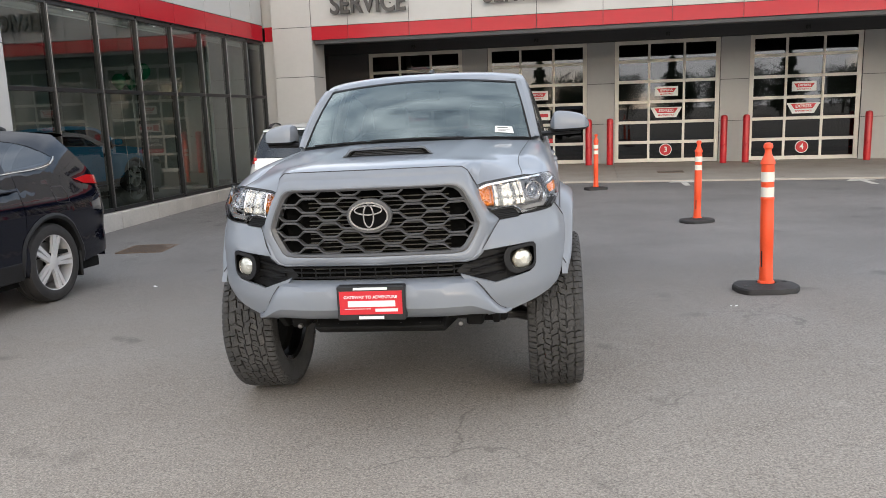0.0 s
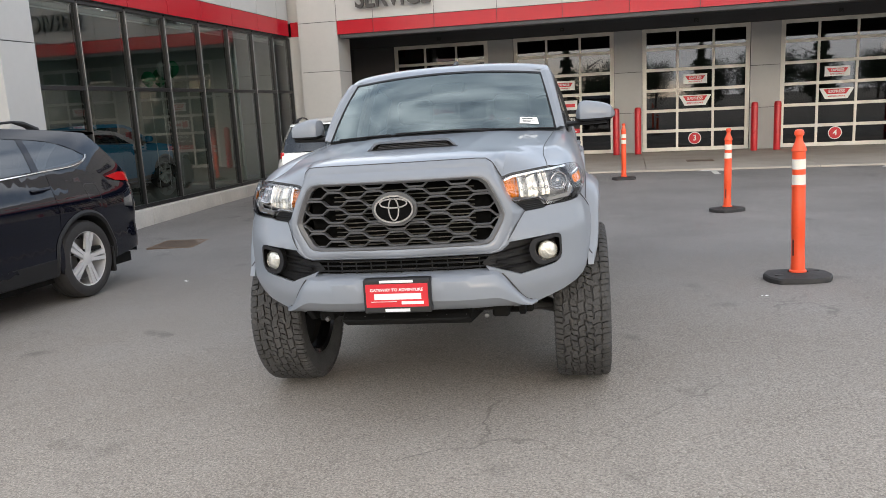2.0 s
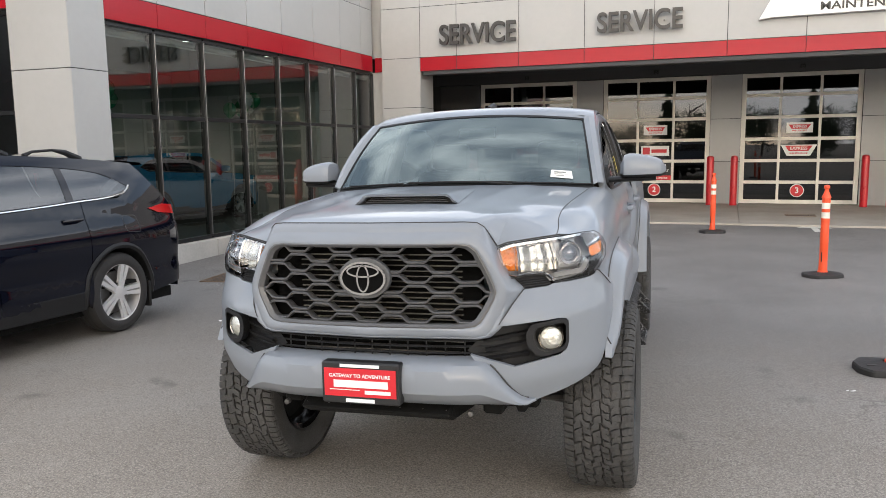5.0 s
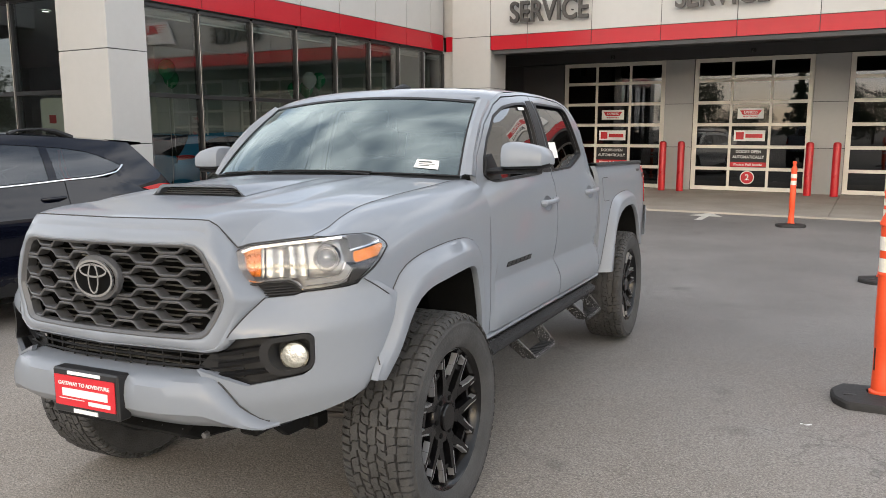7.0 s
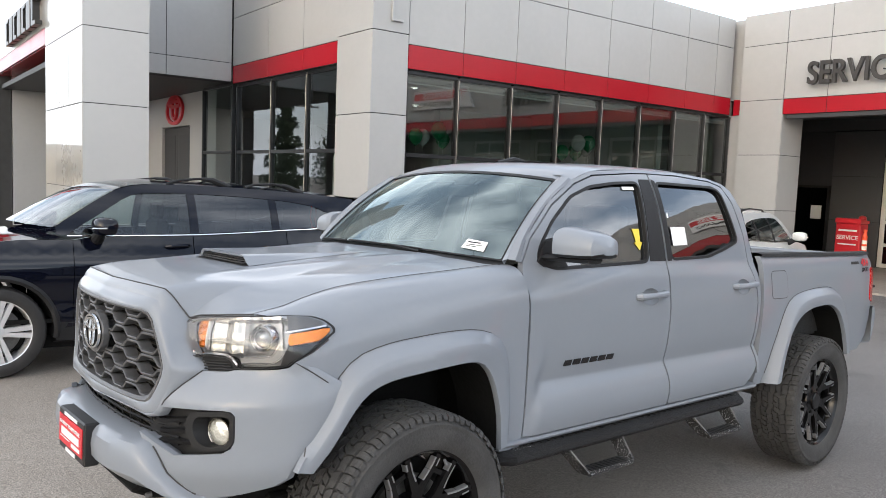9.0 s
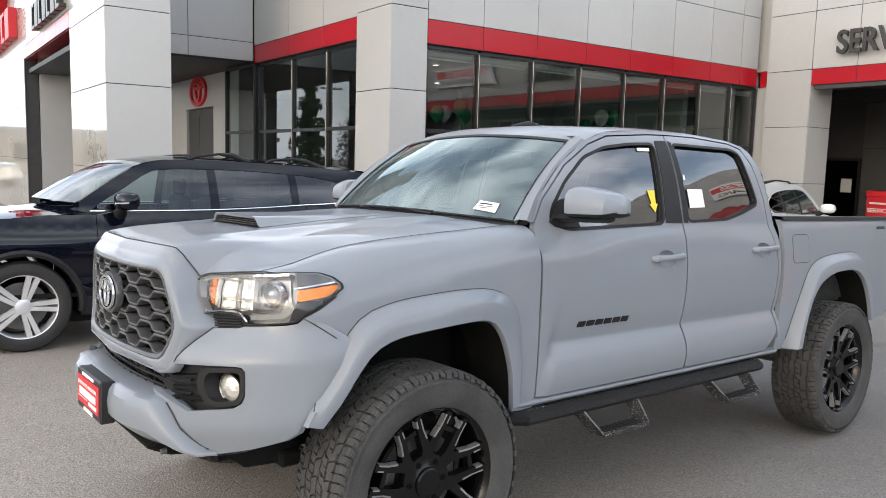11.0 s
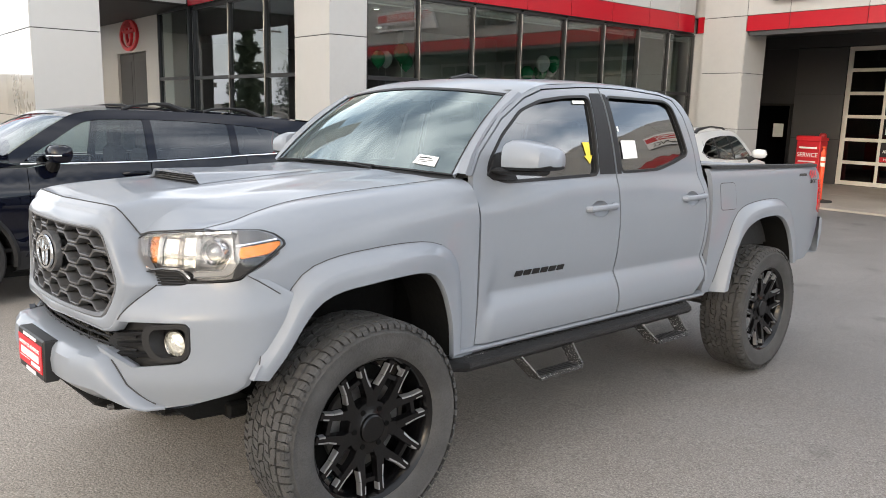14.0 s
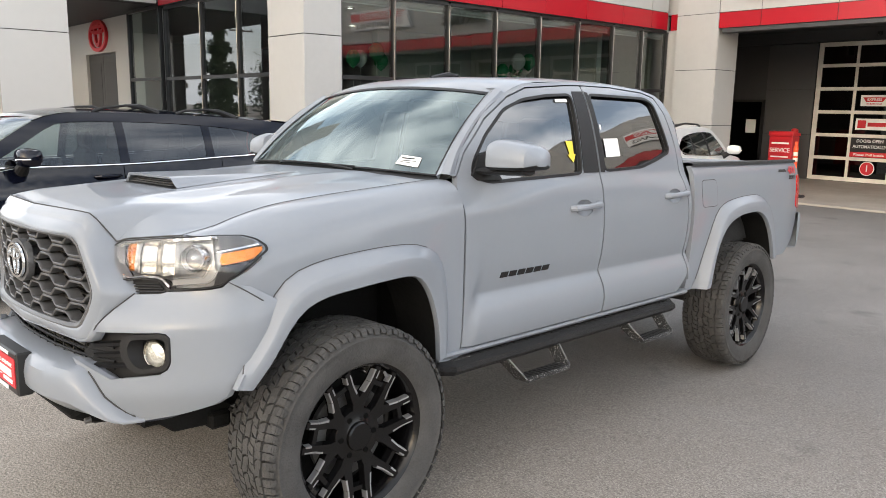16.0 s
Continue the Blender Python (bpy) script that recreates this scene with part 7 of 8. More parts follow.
box(bm, (-0.65, 2.28, 0.90), (0.65, 2.40, 1.36), 0.05, 2)
part("rear_bench", bm, M["seat"], truck)
bm = bmesh.new()
pts = [(0.37 + 0.185 * math.cos(t), 1.0 + 0.07 * math.sin(t), 1.18 + 0.17 * math.sin(t)) for t in [2 * math.pi * k / 24 for k in range(25)]]
tube(bm, pts, 0.014, 8, False)
tube(bm, [(0.20, 1.0, 1.18), (0.54, 1.0, 1.18)], 0.014, 6)
tube(bm, [(0.37, 1.0, 1.18), (0.37, 0.88, 1.10)], 0.03, 8)
part("steering_wheel", bm, M["plastic"], truck)
bm = bmesh.new()
box(bm, (-0.70, 0.55, 0.62), (0.70, 2.45, 0.66))
loft(bm, [[(x, 0.98, 1.675), (x, 1.6, 1.70), (x, 2.38, 1.65)] for x in (-0.6, 0, 0.6)])
part("cabin_lining", bm, M["lining"], truck)
bm = bmesh.new()
box(bm, (-0.11, 0.93, 1.565), (0.11, 0.955, 1.625), 0.01)
part("rear_view_mirror", bm, M["plastic"], truck)

# stickers
def decal(name, pts, fn, mat, label):
    bm = bmesh.new()
    sheet(bm, pts, fn, 0.05)
    return part(name, bm, M[mat], truck, label)


def on_shield(u, v, d=0.004):
    p = shield(u, v)
    return (p.x, p.y - d * 0.7, p.z + d * 0.7)


st = decal("windshield_sticker", [(0.70, 0.075), (0.86, 0.060), (0.855, 0.155), (0.71, 0.165)], on_shield, "paper", "white paper sticker with print")
bm = bmesh.new()
for v0, v1, a, b in ((0.128, 0.140, 0.725, 0.815), (0.108, 0.114, 0.728, 0.835), (0.092, 0.098, 0.73, 0.80)):
    sheet(bm, [(a, v0), (b, v0), (b, v1), (a, v1)], lambda u, v: on_shield(u, v, 0.006), 0.05)
part("sticker_print", bm, M["black"], st)
decal("window_label", rounded([(1.690, 1.368), (1.822, 1.372), (1.820, 1.462), (1.688, 1.460)], 0.004), lambda y, z: (cab_x(y, z) - 0.010, y, z), "paper", "white price label on the rear window")
decal("window_label", rounded([(1.674, 1.505), (1.690, 1.505), (1.688, 1.530), (1.674, 1.530)], 0.004), lambda y, z: (cab_x(y, z) - 0.010, y, z), "paper", "small white sticker")
decal("window_label", rounded([(1.355, 1.628), (1.452, 1.632), (1.452, 1.648), (1.355, 1.644)], 0.003), lambda y, z: (cab_x(y, z) - 0.010, y, z), "paper", "small white sticker")
decal("arrow_sticker", [(1.366, 1.447), (1.422, 1.447), (1.419, 1.385), (1.434, 1.385), (1.407, 1.345), (1.368, 1.382), (1.384, 1.385)], lambda y, z: (cab_x(y, z) - 0.012, y, z), "yellow", "yellow arrow sticker on the front window")
bm = bmesh.new()
sheet(bm, [(-0.56, 0.60), (-0.12, 0.54), (-0.14, 0.66), (-0.50, 0.70)], lambda x, y: (x, y, 1.292 + 0.01 * x), 0.08)
part("paper_sheet", bm, M["paper"], cabin, "white paper on the dashboard")

# ---- the two parked SUVs ----
M.update({
    "navy": material("blue_black_paint", (0.003, 0.0038, 0.009), 0.25, 0, 0.05, 3, coat=1.0, spec=0.0, coat_ior=1.45),
    "white_paint": material("pearl_white_paint", (0.72, 0.72, 0.70), 0.28, 0, 0.03, 3, coat=0.8),
    "alloy": material("silver_alloy", (0.72, 0.72, 0.73), 0.27, 0.5, 0.05, 9),
    "suv_front_glass": thin_glass("suv_front_side_glass", (0.52, 0.60, 0.58), 0.09, 0.95),
    "suv_glass": thin_glass("suv_side_glass", (0.13, 0.15, 0.155), 0.10, 0.95),
})


M["blue_paint"] = material("light_blue_paint", (0.03, 0.22, 0.42), 0.25, 0.2, 0.03, 3, coat=1.0)
M["silver_paint"] = material("silver_paint", (0.36, 0.37, 0.38), 0.3, 0.6, 0.03, 3, coat=1.0)


def suv(name, label, m, paint, L, W, H, wb, front_over, wheel_r, spec_parts=True):
    """A mid-size SUV. Local: origin on the ground under the front axle's middle, y to the back, x to its left side."""
    car = thing(name, label, "car", m)
    hw = W / 2
    y0, y1 = -front_over, L - front_over
    kz = H / 1.70
    belt = 1.165 * kz
    low = curve([(0.20, hw - 0.07), (0.32, hw - 0.03), (0.45, hw - 0.014), (0.60, hw - 0.024), (0.74, hw - 0.006), (0.86, hw - 0.004), (0.96, hw - 0.024), (1.05 * kz, hw - 0.058), (belt, hw - 0.088)])
    up = curve([(belt, hw - 0.088), (1.30 * kz, hw - 0.138), (1.42 * kz, hw - 0.190), (1.52 * kz, hw - 0.245), (1.58 * kz, hw - 0.285), (1.67 * kz, hw - 0.35)])
    plan = curve([(y0, 0.30), (y0 + 0.08, 0.14), (y0 + 0.25, 0.05), (y0 + 0.6, 0.0), (y1 - 0.9, 0.0), (y1 - 0.35, 0.035), (y1 - 0.12, 0.09), (y1, 0.20)])

    def X(y, z):
        return (up(z) if z > belt else low(z)) - plan(y)

    def zcurve(knots):
        return curve([(y, z * kz) for y, z in knots])
    bonnet = 1.12 * kz
    arch_f = arc(0, wheel_r, wheel_r + 0.055, wheel_r + 0.055, 0, 180, 14)
    arch_r = arc(wb, wheel_r, wheel_r + 0.055, wheel_r + 0.055, 0, 180, 14)
    roofz = zcurve([(0.36, 1.165), (0.60, 1.335), (0.90, 1.518), (1.12, 1.580), (1.40, 1.597), (1.9, 1.603), (2.5, 1.590), (3.0, 1.568), (3.34, 1.545)])
    win_top = zcurve([(0.52, 1.16), (0.75, 1.305), (0.98, 1.455), (1.11, 1.502), (1.65, 1.522), (2.3, 1.507), (2.8, 1.460), (3.05, 1.375), (3.17, 1.315)])
    belt_line = zcurve([(0.45, 1.12), (1.5, 1.14), (2.1, 1.17), (2.5, 1.198), (2.8, 1.215), (3.0, 1.245), (3.17, 1.30)])
    quarter = lambda y: belt_line(y) if y < 2.95 else min(belt_line(2.95), belt_line(2.95) - (y - 2.95) * 0.30)
    splits = [0.55, 1.56, 2.50]
    for s in (1, -1):
        fn = lambda y, z: (s * X(y, z), y, z)
        sill = 0.27
        def lower(nm, ya, yb, extra_front=None, extra_back=None):
            top = [(ya + (yb - ya) * i / 8, quarter(max(0.6, ya + (yb - ya) * i / 8)) if ya + (yb - ya) * i / 8 > 0.55 else min(belt - 0.04, bonnet - 0.02 - 0.12 * smooth(0.3, y0, ya + (yb - ya) * i / 8))) for i in range(9)]
            bot = []
            if extra_front == "fender":
                bot = [(yb, sill)] + arch_f + [(-wheel_r - 0.06, 0.30), (ya, 0.34)]
            elif extra_front == "rear":
                bot = [(yb, 0.36), (wb + wheel_r + 0.06, 0.30)] + arch_r + [(ya, sill)]
            else:
                bot = [(yb, sill), (ya, sill)]
                if yb > wb - wheel_r - 0.06:
                    bot = [(yb, wheel_r + 0.05)] + [q for q in arch_r if q[0] < yb - 0.005] + [(ya, sill)]
            bm = bmesh.new()
            sheet(bm, top + bot, fn, 0.07, (), (-s * 0.03, 0, 0))
            return part(nm, bm, paint, car)
        lower("front_fender", y0 + 0.03, splits[0] - 0.005, "fender")
        for k, (a, b) in enumerate(((splits[0], splits[1] - 0.008), (splits[1], splits[2] - 0.008))):
            d = lower("door", a, b)
            hy, HZ = b - 0.14, 1.05 * kz
            bm = bmesh.new()
            tube(bm, [(s * (X(hy, HZ) + 0.005), hy - 0.11, HZ), (s * (X(hy, HZ) + 0.04), hy - 0.07, HZ + 0.005), (s * (X(hy, HZ) + 0.04), hy + 0.07, HZ + 0.01), (s * (X(hy, HZ) + 0.005), hy + 0.11, HZ + 0.01)], 0.014, 8)
            part("door_handle", bm, paint, d)
        lower("quarter_panel", splits[2], y1 - 0.05, "rear")
        # cladding round the arches and sill
        for nm, cy in (("front_arch_trim", 0.0), ("rear_arch_trim", wb)):
            bm = bmesh.new()
            o, i_ = arc(cy, wheel_r, wheel_r + 0.095, wheel_r + 0.095, -8, 188, 18), arc(cy, wheel_r, wheel_r + 0.045, wheel_r + 0.045, -8, 188, 18)
            loft(bm, [[(s * (X(a, max(0.3, b)) + 0.004), a, b), (s * (X(a, max(0.3, b)) + 0.018), (a + c) / 2, (b + d_) / 2), (s * (X(a, max(0.3, b)) + 0.006), c, d_), (s * 0.6, c, d_)] for (a, b), (c, d_) in zip(o, i_)])
            part(nm, bm, M["plastic"], car, "dark grey wheel-arch cladding")
        bm = bmesh.new()
        loft(bm, [[(s * (low(0.43) + 0.002), y, 0.44), (s * (low(0.40) + 0.010), y, 0.43), (s * (low(0.3) + 0.014), y, 0.28), (s * 0.7, y, 0.22)] for y in (wheel_r + 0.06, 1.4, wb - wheel_r - 0.06)])
        part("sill_trim", bm, M["plastic"], car)
        # side glass in three panes, bright strip, pillars
        ys = [0.56, 1.575, 2.39, 3.19]
        for k, (a, b) in enumerate(zip(ys, ys[1:])):
            aa, bb = a + (0.0 if k == 0 else 0.035), b - 0.035
            n = 10
            topl = [(aa + (bb - aa) * i / n, win_top(aa + (bb - aa) * i / n)) for i in range(n + 1)]
            botl = [(bb - (bb - aa) * i / n, belt_line(bb - (bb - aa) * i / n) + 0.025) for i in range(n + 1)]
            botl = [(y, min(z, win_top(y) - 0.01)) for y, z in botl]
            bm = bmesh.new()
            sheet(bm, topl + botl, lambda y, z: (s * (X(y, z) - 0.004), y, z), 0.07)
            part("side_window", bm, M["suv_front_glass" if k == 0 and paint is M["navy"] else "suv_glass"], car, "clear front side glass" if k == 0 and paint is M["navy"] else "dark side glass").visible_shadow = False
        bm = bmesh.new()
        tube(bm, [(s * (X(y, belt_line(y)) + 0.004), y, belt_line(y) + 0.012) for y in np.linspace(0.50, 3.0, 22)] + [(s * (X(y, z * kz) + 0.004), y, z * kz) for y, z in ((3.06, 1.268), (3.12, 1.30), (3.16, 1.335))], 0.008, 6)
        part("bright_strip", bm, M["chrome"], car, "bright window strip")
        for y in (1.575, 2.39):                         # dark pillars behind the glass line
            bm = bmesh.new()
            sheet(bm, [(y - 0.042, belt_line(y)), (y + 0.042, belt_line(y)), (y + 0.038, win_top(y) + 0.02), (y - 0.038, win_top(y) + 0.02)], lambda yy, z: (s * (X(yy, z) - 0.001), yy, z), 0.08)
            part("pillar_trim", bm, paint if paint is M["navy"] else M["plastic"], car)
        # roof side: from the window tops to the roof rail
        bm = bmesh.new()
        rows = []
        for y in np.linspace(0.42, 3.0, 30):
            zb = win_top(y) if y > 0.52 else 1.14 * kz
            zt = max(roofz(y), zb + 0.01)
            rows.append([(s * (X(y, zb + (zt - zb) * t) + 0.002), y, zb + (zt - zb) * t) for t in (0, 0.35, 0.7, 1.0)])
        loft(bm, rows)
        zz = lambda y, z: (y, z * kz)
        ye = y1 - 3.90
        sheet(bm, [(2.93, quarter(2.93) - 0.02), (3.05, belt_line(3.05) - 0.005), zz(3.17, 1.315), (3.05, win_top(3.05)), (3.0, win_top(3.0)), (3.0, roofz(3.0)), (3.34, roofz(3.34)),
                   zz(3.58 + ye, 1.29), zz(3.75 + ye, 1.12), (y1 - 0.10, quarter(3.77) - 0.02), (3.35, quarter(3.35) - 0.02)], fn, 0.06)
        part("roof_side", bm, paint, car)
        # rails
        for ra, rb in ((1.40, 1.98), (2.16, 2.76)) if paint is M["navy"] else () if paint is M["blue_paint"] else ((1.4, 3.0),):
            bm = bmesh.new()
            xx = hw - 0.33
            tube(bm, [(s * xx, ra, roofz(ra) + 0.005), (s * xx, ra + 0.09, roofz(ra) + 0.04), (s * xx, (ra + rb) / 2, roofz((ra + rb) / 2) + 0.065), (s * xx, rb - 0.16, roofz(rb) + 0.058), (s * xx, rb, roofz(rb) + 0.0)], [0.02, 0.012, 0.011, 0.026, 0.035], 8)
            part("roof_rail", bm, M["plastic"], car, "black roof rail")
        # mirror
        bm = bmesh.new()
        rows = [[(s * (hw - 0.01 + 0.22 * t), 0.74 + 0.02 * t + 0.092 * q * math.copysign(abs(math.cos(a)) ** 0.7, math.cos(a)), 1.222 * kz + 0.076 * q * math.copysign(abs(math.sin(a)) ** 0.7, math.sin(a))) for a in [2 * math.pi * k / 16 for k in range(16)]]
                for t, q in ((0, 0.55), (0.08, 0.78), (0.25, 0.95), (0.5, 1.0), (0.75, 0.95), (0.9, 0.78), (0.97, 0.5), (1.0, 0.2))]
        g = loft(bm, rows, True)
        bm.faces.new(g[0])
        bm.faces.new(g[-1][::-1])
        mi = part("door_mirror", bm, paint, car, "door mirror")
        bm = bmesh.new()
        tube(bm, [(s * (hw - 0.10), 0.74, 1.10 * kz), (s * (hw + 0.04), 0.74, 1.17 * kz)], [0.06, 0.035], 10)
        part("mirror_foot", bm, M["plastic"], mi)
        bm = bmesh.new()
        tube(bm, [(s * (hw + 0.02), 0.652, 1.205 * kz), (s * (hw + 0.12), 0.656, 1.205 * kz), (s * (hw + 0.19), 0.685, 1.208 * kz), (s * (hw + 0.212), 0.74, 1.212 * kz)], 0.007, 6)
        part("mirror_signal", bm, M["chrome"], mi)
        # lamps
        bm = bmesh.new()
        sheet(bm, rounded([(y1 - 0.57, 1.110 * kz), (y1 - 0.42, 1.062 * kz), (y1 - 0.13, 1.035 * kz), (y1 - 0.13, 1.128 * kz), (y1 - 0.33, 1.142 * kz)], 0.015), lambda y, z: (s * (X(y, z) + 0.010), y, z), 0.04, (), (-s * 0.04, 0, 0))
        part("tail_lamp", bm, M["red_lens"], car, "red wrap-round tail lamp")
        bm = bmesh.new()
        sheet(bm, rounded([(y0 + 0.06, 0.80), (y0 + 0.42, 0.90), (y0 + 0.30, 0.96), (y0 + 0.06, 0.90)], 0.015), lambda y, z: (s * (X(y, z) + 0.008), y, z), 0.04, (), (-s * 0.04, 0, 0))
        part("headlamp", bm, M["reflector"], car)
        bm = bmesh.new()
        box(bm, (min(s * (hw - 0.26), s * (hw - 0.03)), wb + wheel_r + 0.02, 0.17), (max(s * (hw - 0.26), s * (hw - 0.03)), wb + wheel_r + 0.05, 0.42), 0.008)
        part("mud_flap", bm, M["plastic"], car, "black rubber mud flap")
        if s > 0:
            bm = bmesh.new()
            fd = rounded([(2.95, 0.915 * kz), (3.14, 0.90 * kz), (3.12, 1.055 * kz), (2.94, 1.06 * kz)], 0.03)
            sheet(bm, fat(fd, 0.004), lambda y, z: (X(y, z) + 0.0015, y, z), 0.03, [fat(fd, -0.002)])
            part("fuel_door_gap", bm, M["joint"], car)
        for cy in (0.0, wb):
            bm = bmesh.new()
            box(bm, (min(s * 0.45, s * (hw - 0.05)), cy - wheel_r - 0.05, wheel_r + 0.06), (max(s * 0.45, s * (hw - 0.05)), cy + wheel_r + 0.05, wheel_r + 0.09))
            box(bm, (min(s * 0.45, s * 0.47), cy - wheel_r - 0.05, 0.25), (max(s * 0.45, s * 0.47), cy + wheel_r + 0.05, wheel_r + 0.09))
            part("wheel_liner", bm, M["underbody"], car)
    # middle surfaces: bonnet, screen, roof, tail
    bm = bmesh.new()
    rows = []
    for y, z, k in ((y0 + 0.02, 0.72, 0.98), (y0 + 0.04, 0.90, 0.99), (y0 + 0.16, bonnet - 0.12, 1.0), (0.0, bonnet - 0.04, 1.0), (0.4, bonnet - 0.01, 1.0), (0.52, bonnet + 0.01, 1.0)):
        xe = X(y, min(z, belt - 0.01)) * k
        rows.append([(xe * u, y - 0.14 * (1 - u * u) * (1 - smooth(y0, 0.3, y)), z + 0.05 * (1 - abs(u) ** 3) * smooth(y0 - 0.1, 0.3, y)) for u in np.linspace(-1, 1, 17)])
    loft(bm, rows)
    part("bonnet", bm, paint, car)
    bm = bmesh.new()
    def screen(u, v):
        y = 0.40 + 0.78 * v
        z = roofz(y) + 0.004
        xe = X(y, z) - 0.03
        return (xe * u, y - 0.17 * (1 - u * u) * (1 - 0.3 * v), z + 0.015 * (1 - u * u))
    loft(bm, [[screen(-1 + 2 * i / 16, j / 8) for i in range(17)] for j in range(9)])
    part("windshield", bm, M["suv_front_glass"], car).visible_shadow = False
    bm = bmesh.new()
    rows = [[screen(-1 + 2 * i / 16, 1.0) for i in range(17)]]
    for y in np.linspace(1.22, 3.34, 14):
        xe = X(y, roofz(y))
        rows.append([(xe * u, y, roofz(y) + 0.045 * (1 - abs(u) ** 2.5)) for u in np.linspace(-1, 1, 17)])
    loft(bm, rows)
    part("roof", bm, paint, car)
    bm = bmesh.new()
    rows = []
    for y, z in ((3.34, roofz(9)), (y1 - 0.33, 1.29 * kz), (y1 - 0.16, 1.12 * kz)):
        rows.append([((X(y, z) - 0.02) * u, y + 0.06 * (1 - u * u), z + 0.02 * (1 - u * u)) for u in np.linspace(-1, 1, 13)])
    loft(bm, rows)
    part("rear_window", bm, M["suv_glass"], car, "dark rear glass").visible_shadow = False
    bm = bmesh.new()
    rows = []
    for y, z in ((y1 - 0.16, 1.12 * kz), (y1 - 0.09, 1.02), (y1 - 0.07, 0.72), (y1 + 0.0, 0.60), (y1 - 0.02, 0.38), (y1 - 0.15, 0.30)):
        yy = min(y, y1 - 0.02)
        rows.append([(X(yy, min(z, belt)) * u, y + 0.06 * (1 - u * u), z) for u in np.linspace(-1, 1, 13)])
    loft(bm, rows)
    part("tailgate", bm, paint, car)
    bm = bmesh.new()
    loft(bm, [[((X(3.3, roofz(9)) - 0.01) * u, y, z * kz + 0.02 * (1 - u * u)) for u in np.linspace(-1, 1, 9)] for y, z in ((3.20, 1.57), (3.50, 1.552), (3.52, 1.532), (3.30, 1.515))])
    part("roof_spoiler", bm, paint, car)
    bm = bmesh.new()
    rows = []
    for y, z in ((y0 + 0.10, 0.24), (y0 - 0.02, 0.32), (y0 - 0.03, 0.50), (y0 + 0.0, 0.62), (y0 + 0.02, 0.73)):
        rows.append([(X(y0 + 0.06, z) * u, y - 0.12 * (1 - u * u), z) for u in np.linspace(-1, 1, 13)])
    loft(bm, rows)
    part("front_bumper", bm, paint, car)
    bm = bmesh.new()
    box(bm, (-hw + 0.16, y0 + 0.2, 0.20), (hw - 0.16, y1 - 0.2, 0.30))
    part("floor_pan", bm, M["underbody"], car)
    for cx, cy in ((0.4, 1.45), (-0.4, 1.45), (0.4, 2.4), (-0.4, 2.4)):
        bm = bmesh.new()
        box(bm, (cx - 0.22, cy - 0.25, 0.6), (cx + 0.22, cy + 0.2, 0.8), 0.04)
        box(bm, (cx - 0.21, cy + 0.15, 0.75), (cx + 0.21, cy + 0.27, 1.25 * kz), 0.04)
        box(bm, (cx - 0.12, cy + 0.17, 1.25 * kz), (cx + 0.12, cy + 0.25, 1.42 * kz), 0.03)
        part("seat", bm, M["seat"], car)
    bm = bmesh.new()
    box(bm, (-0.75, 0.70, 0.80), (0.75, 1.05, 1.08 * kz), 0.05)
    part("dashboard", bm, M["seat"], car)
    # wheels
    px = lambda a, b, h: (h, a, b)
    for nm, cy in (("front_wheel", 0.0), ("rear_wheel", wb)):
        for s in (1, -1):
            w = new(nm)
            w.parent = car
            w.matrix_basis = pose(s * (hw - 0.125), cy, wheel_r) @ (Matrix.Identity(4) if s > 0 else Matrix.Rotation(math.pi, 4, "Z"))
            R = wheel_r
            bm = bmesh.new()
            lathe(bm, [(R * 0.62, -0.10), (R * 0.80, -0.112), (R * 0.95, -0.10), (R, -0.07), (R, -0.03), (R - 0.006, -0.028), (R - 0.006, -0.022), (R, -0.02), (R, 0.02), (R - 0.006, 0.022), (R - 0.006, 0.028), (R, 0.03), (R, 0.07), (R * 0.95, 0.10), (R * 0.84, 0.112), (R * 0.75, 0.108), (R * 0.705, 0.098)], 48, px)
            part("tyre", bm, M["rubber"], w)
            bm = bmesh.new()
            lathe(bm, [(R * 0.715, 0.098), (R * 0.685, 0.094), (R * 0.66, 0.05), (R * 0.66, -0.09)], 48, px)
            n = 5
            for k in range(n):
                for e in (-1, 1):
                    a = 2 * math.pi * k / n + e * 0.125
                    ai = 2 * math.pi * k / n + e * 0.28
                    p0, p1 = Vector((0.055 * math.cos(ai), 0.055 * math.sin(ai))), Vector((R * 0.69 * math.cos(a), R * 0.69 * math.sin(a)))
                    t = (p1 - p0).normalized()
                    nn = Vector((-t.y, t.x))
                    q = []
                    for p, ww, xx in ((p0, 0.020, 0.088), (p1, 0.024, 0.094)):
                        for o_, dx in ((-1, -0.03), (-0.8, 0), (0.8, 0), (1, -0.03)):
                            c = p + nn * ww * o_
                            q.append(bm.verts.new((xx + dx, c.x, c.y)))
                    for i in range(3):
                        bm.faces.new((q[i], q[i + 1], q[i + 5], q[i + 4]))
            lathe(bm, [(0, 0.098), (0.035, 0.096), (0.062, 0.088), (0.064, 0.05)], 20, px)
            rim = part("rim", bm, M["alloy"], w, "silver five-spoke alloy rim", 28)
            bm = bmesh.new()
            lathe(bm, [(0.06, 0.02), (R * 0.52, 0.02), (R * 0.52, 0.0)], 32, px)
            part("brake_disc", bm, M["steel"], w)
    return car


def stand(x, y, turn):
    """A pose on the asphalt that follows its slope."""
    e = 0.5
    sx, sy = (gz(x + e, y) - gz(x - e, y)) / (2 * e), (gz(x, y + e) - gz(x, y - e)) / (2 * e)
    n = Vector((-sx, -sy, 1)).normalized()
    q = Vector((0, 0, 1)).rotation_difference(n).to_matrix().to_4x4()
    return Matrix.Translation((x, y, gz(x, y))) @ q @ Matrix.Rotation(radians(turn), 4, "Z")


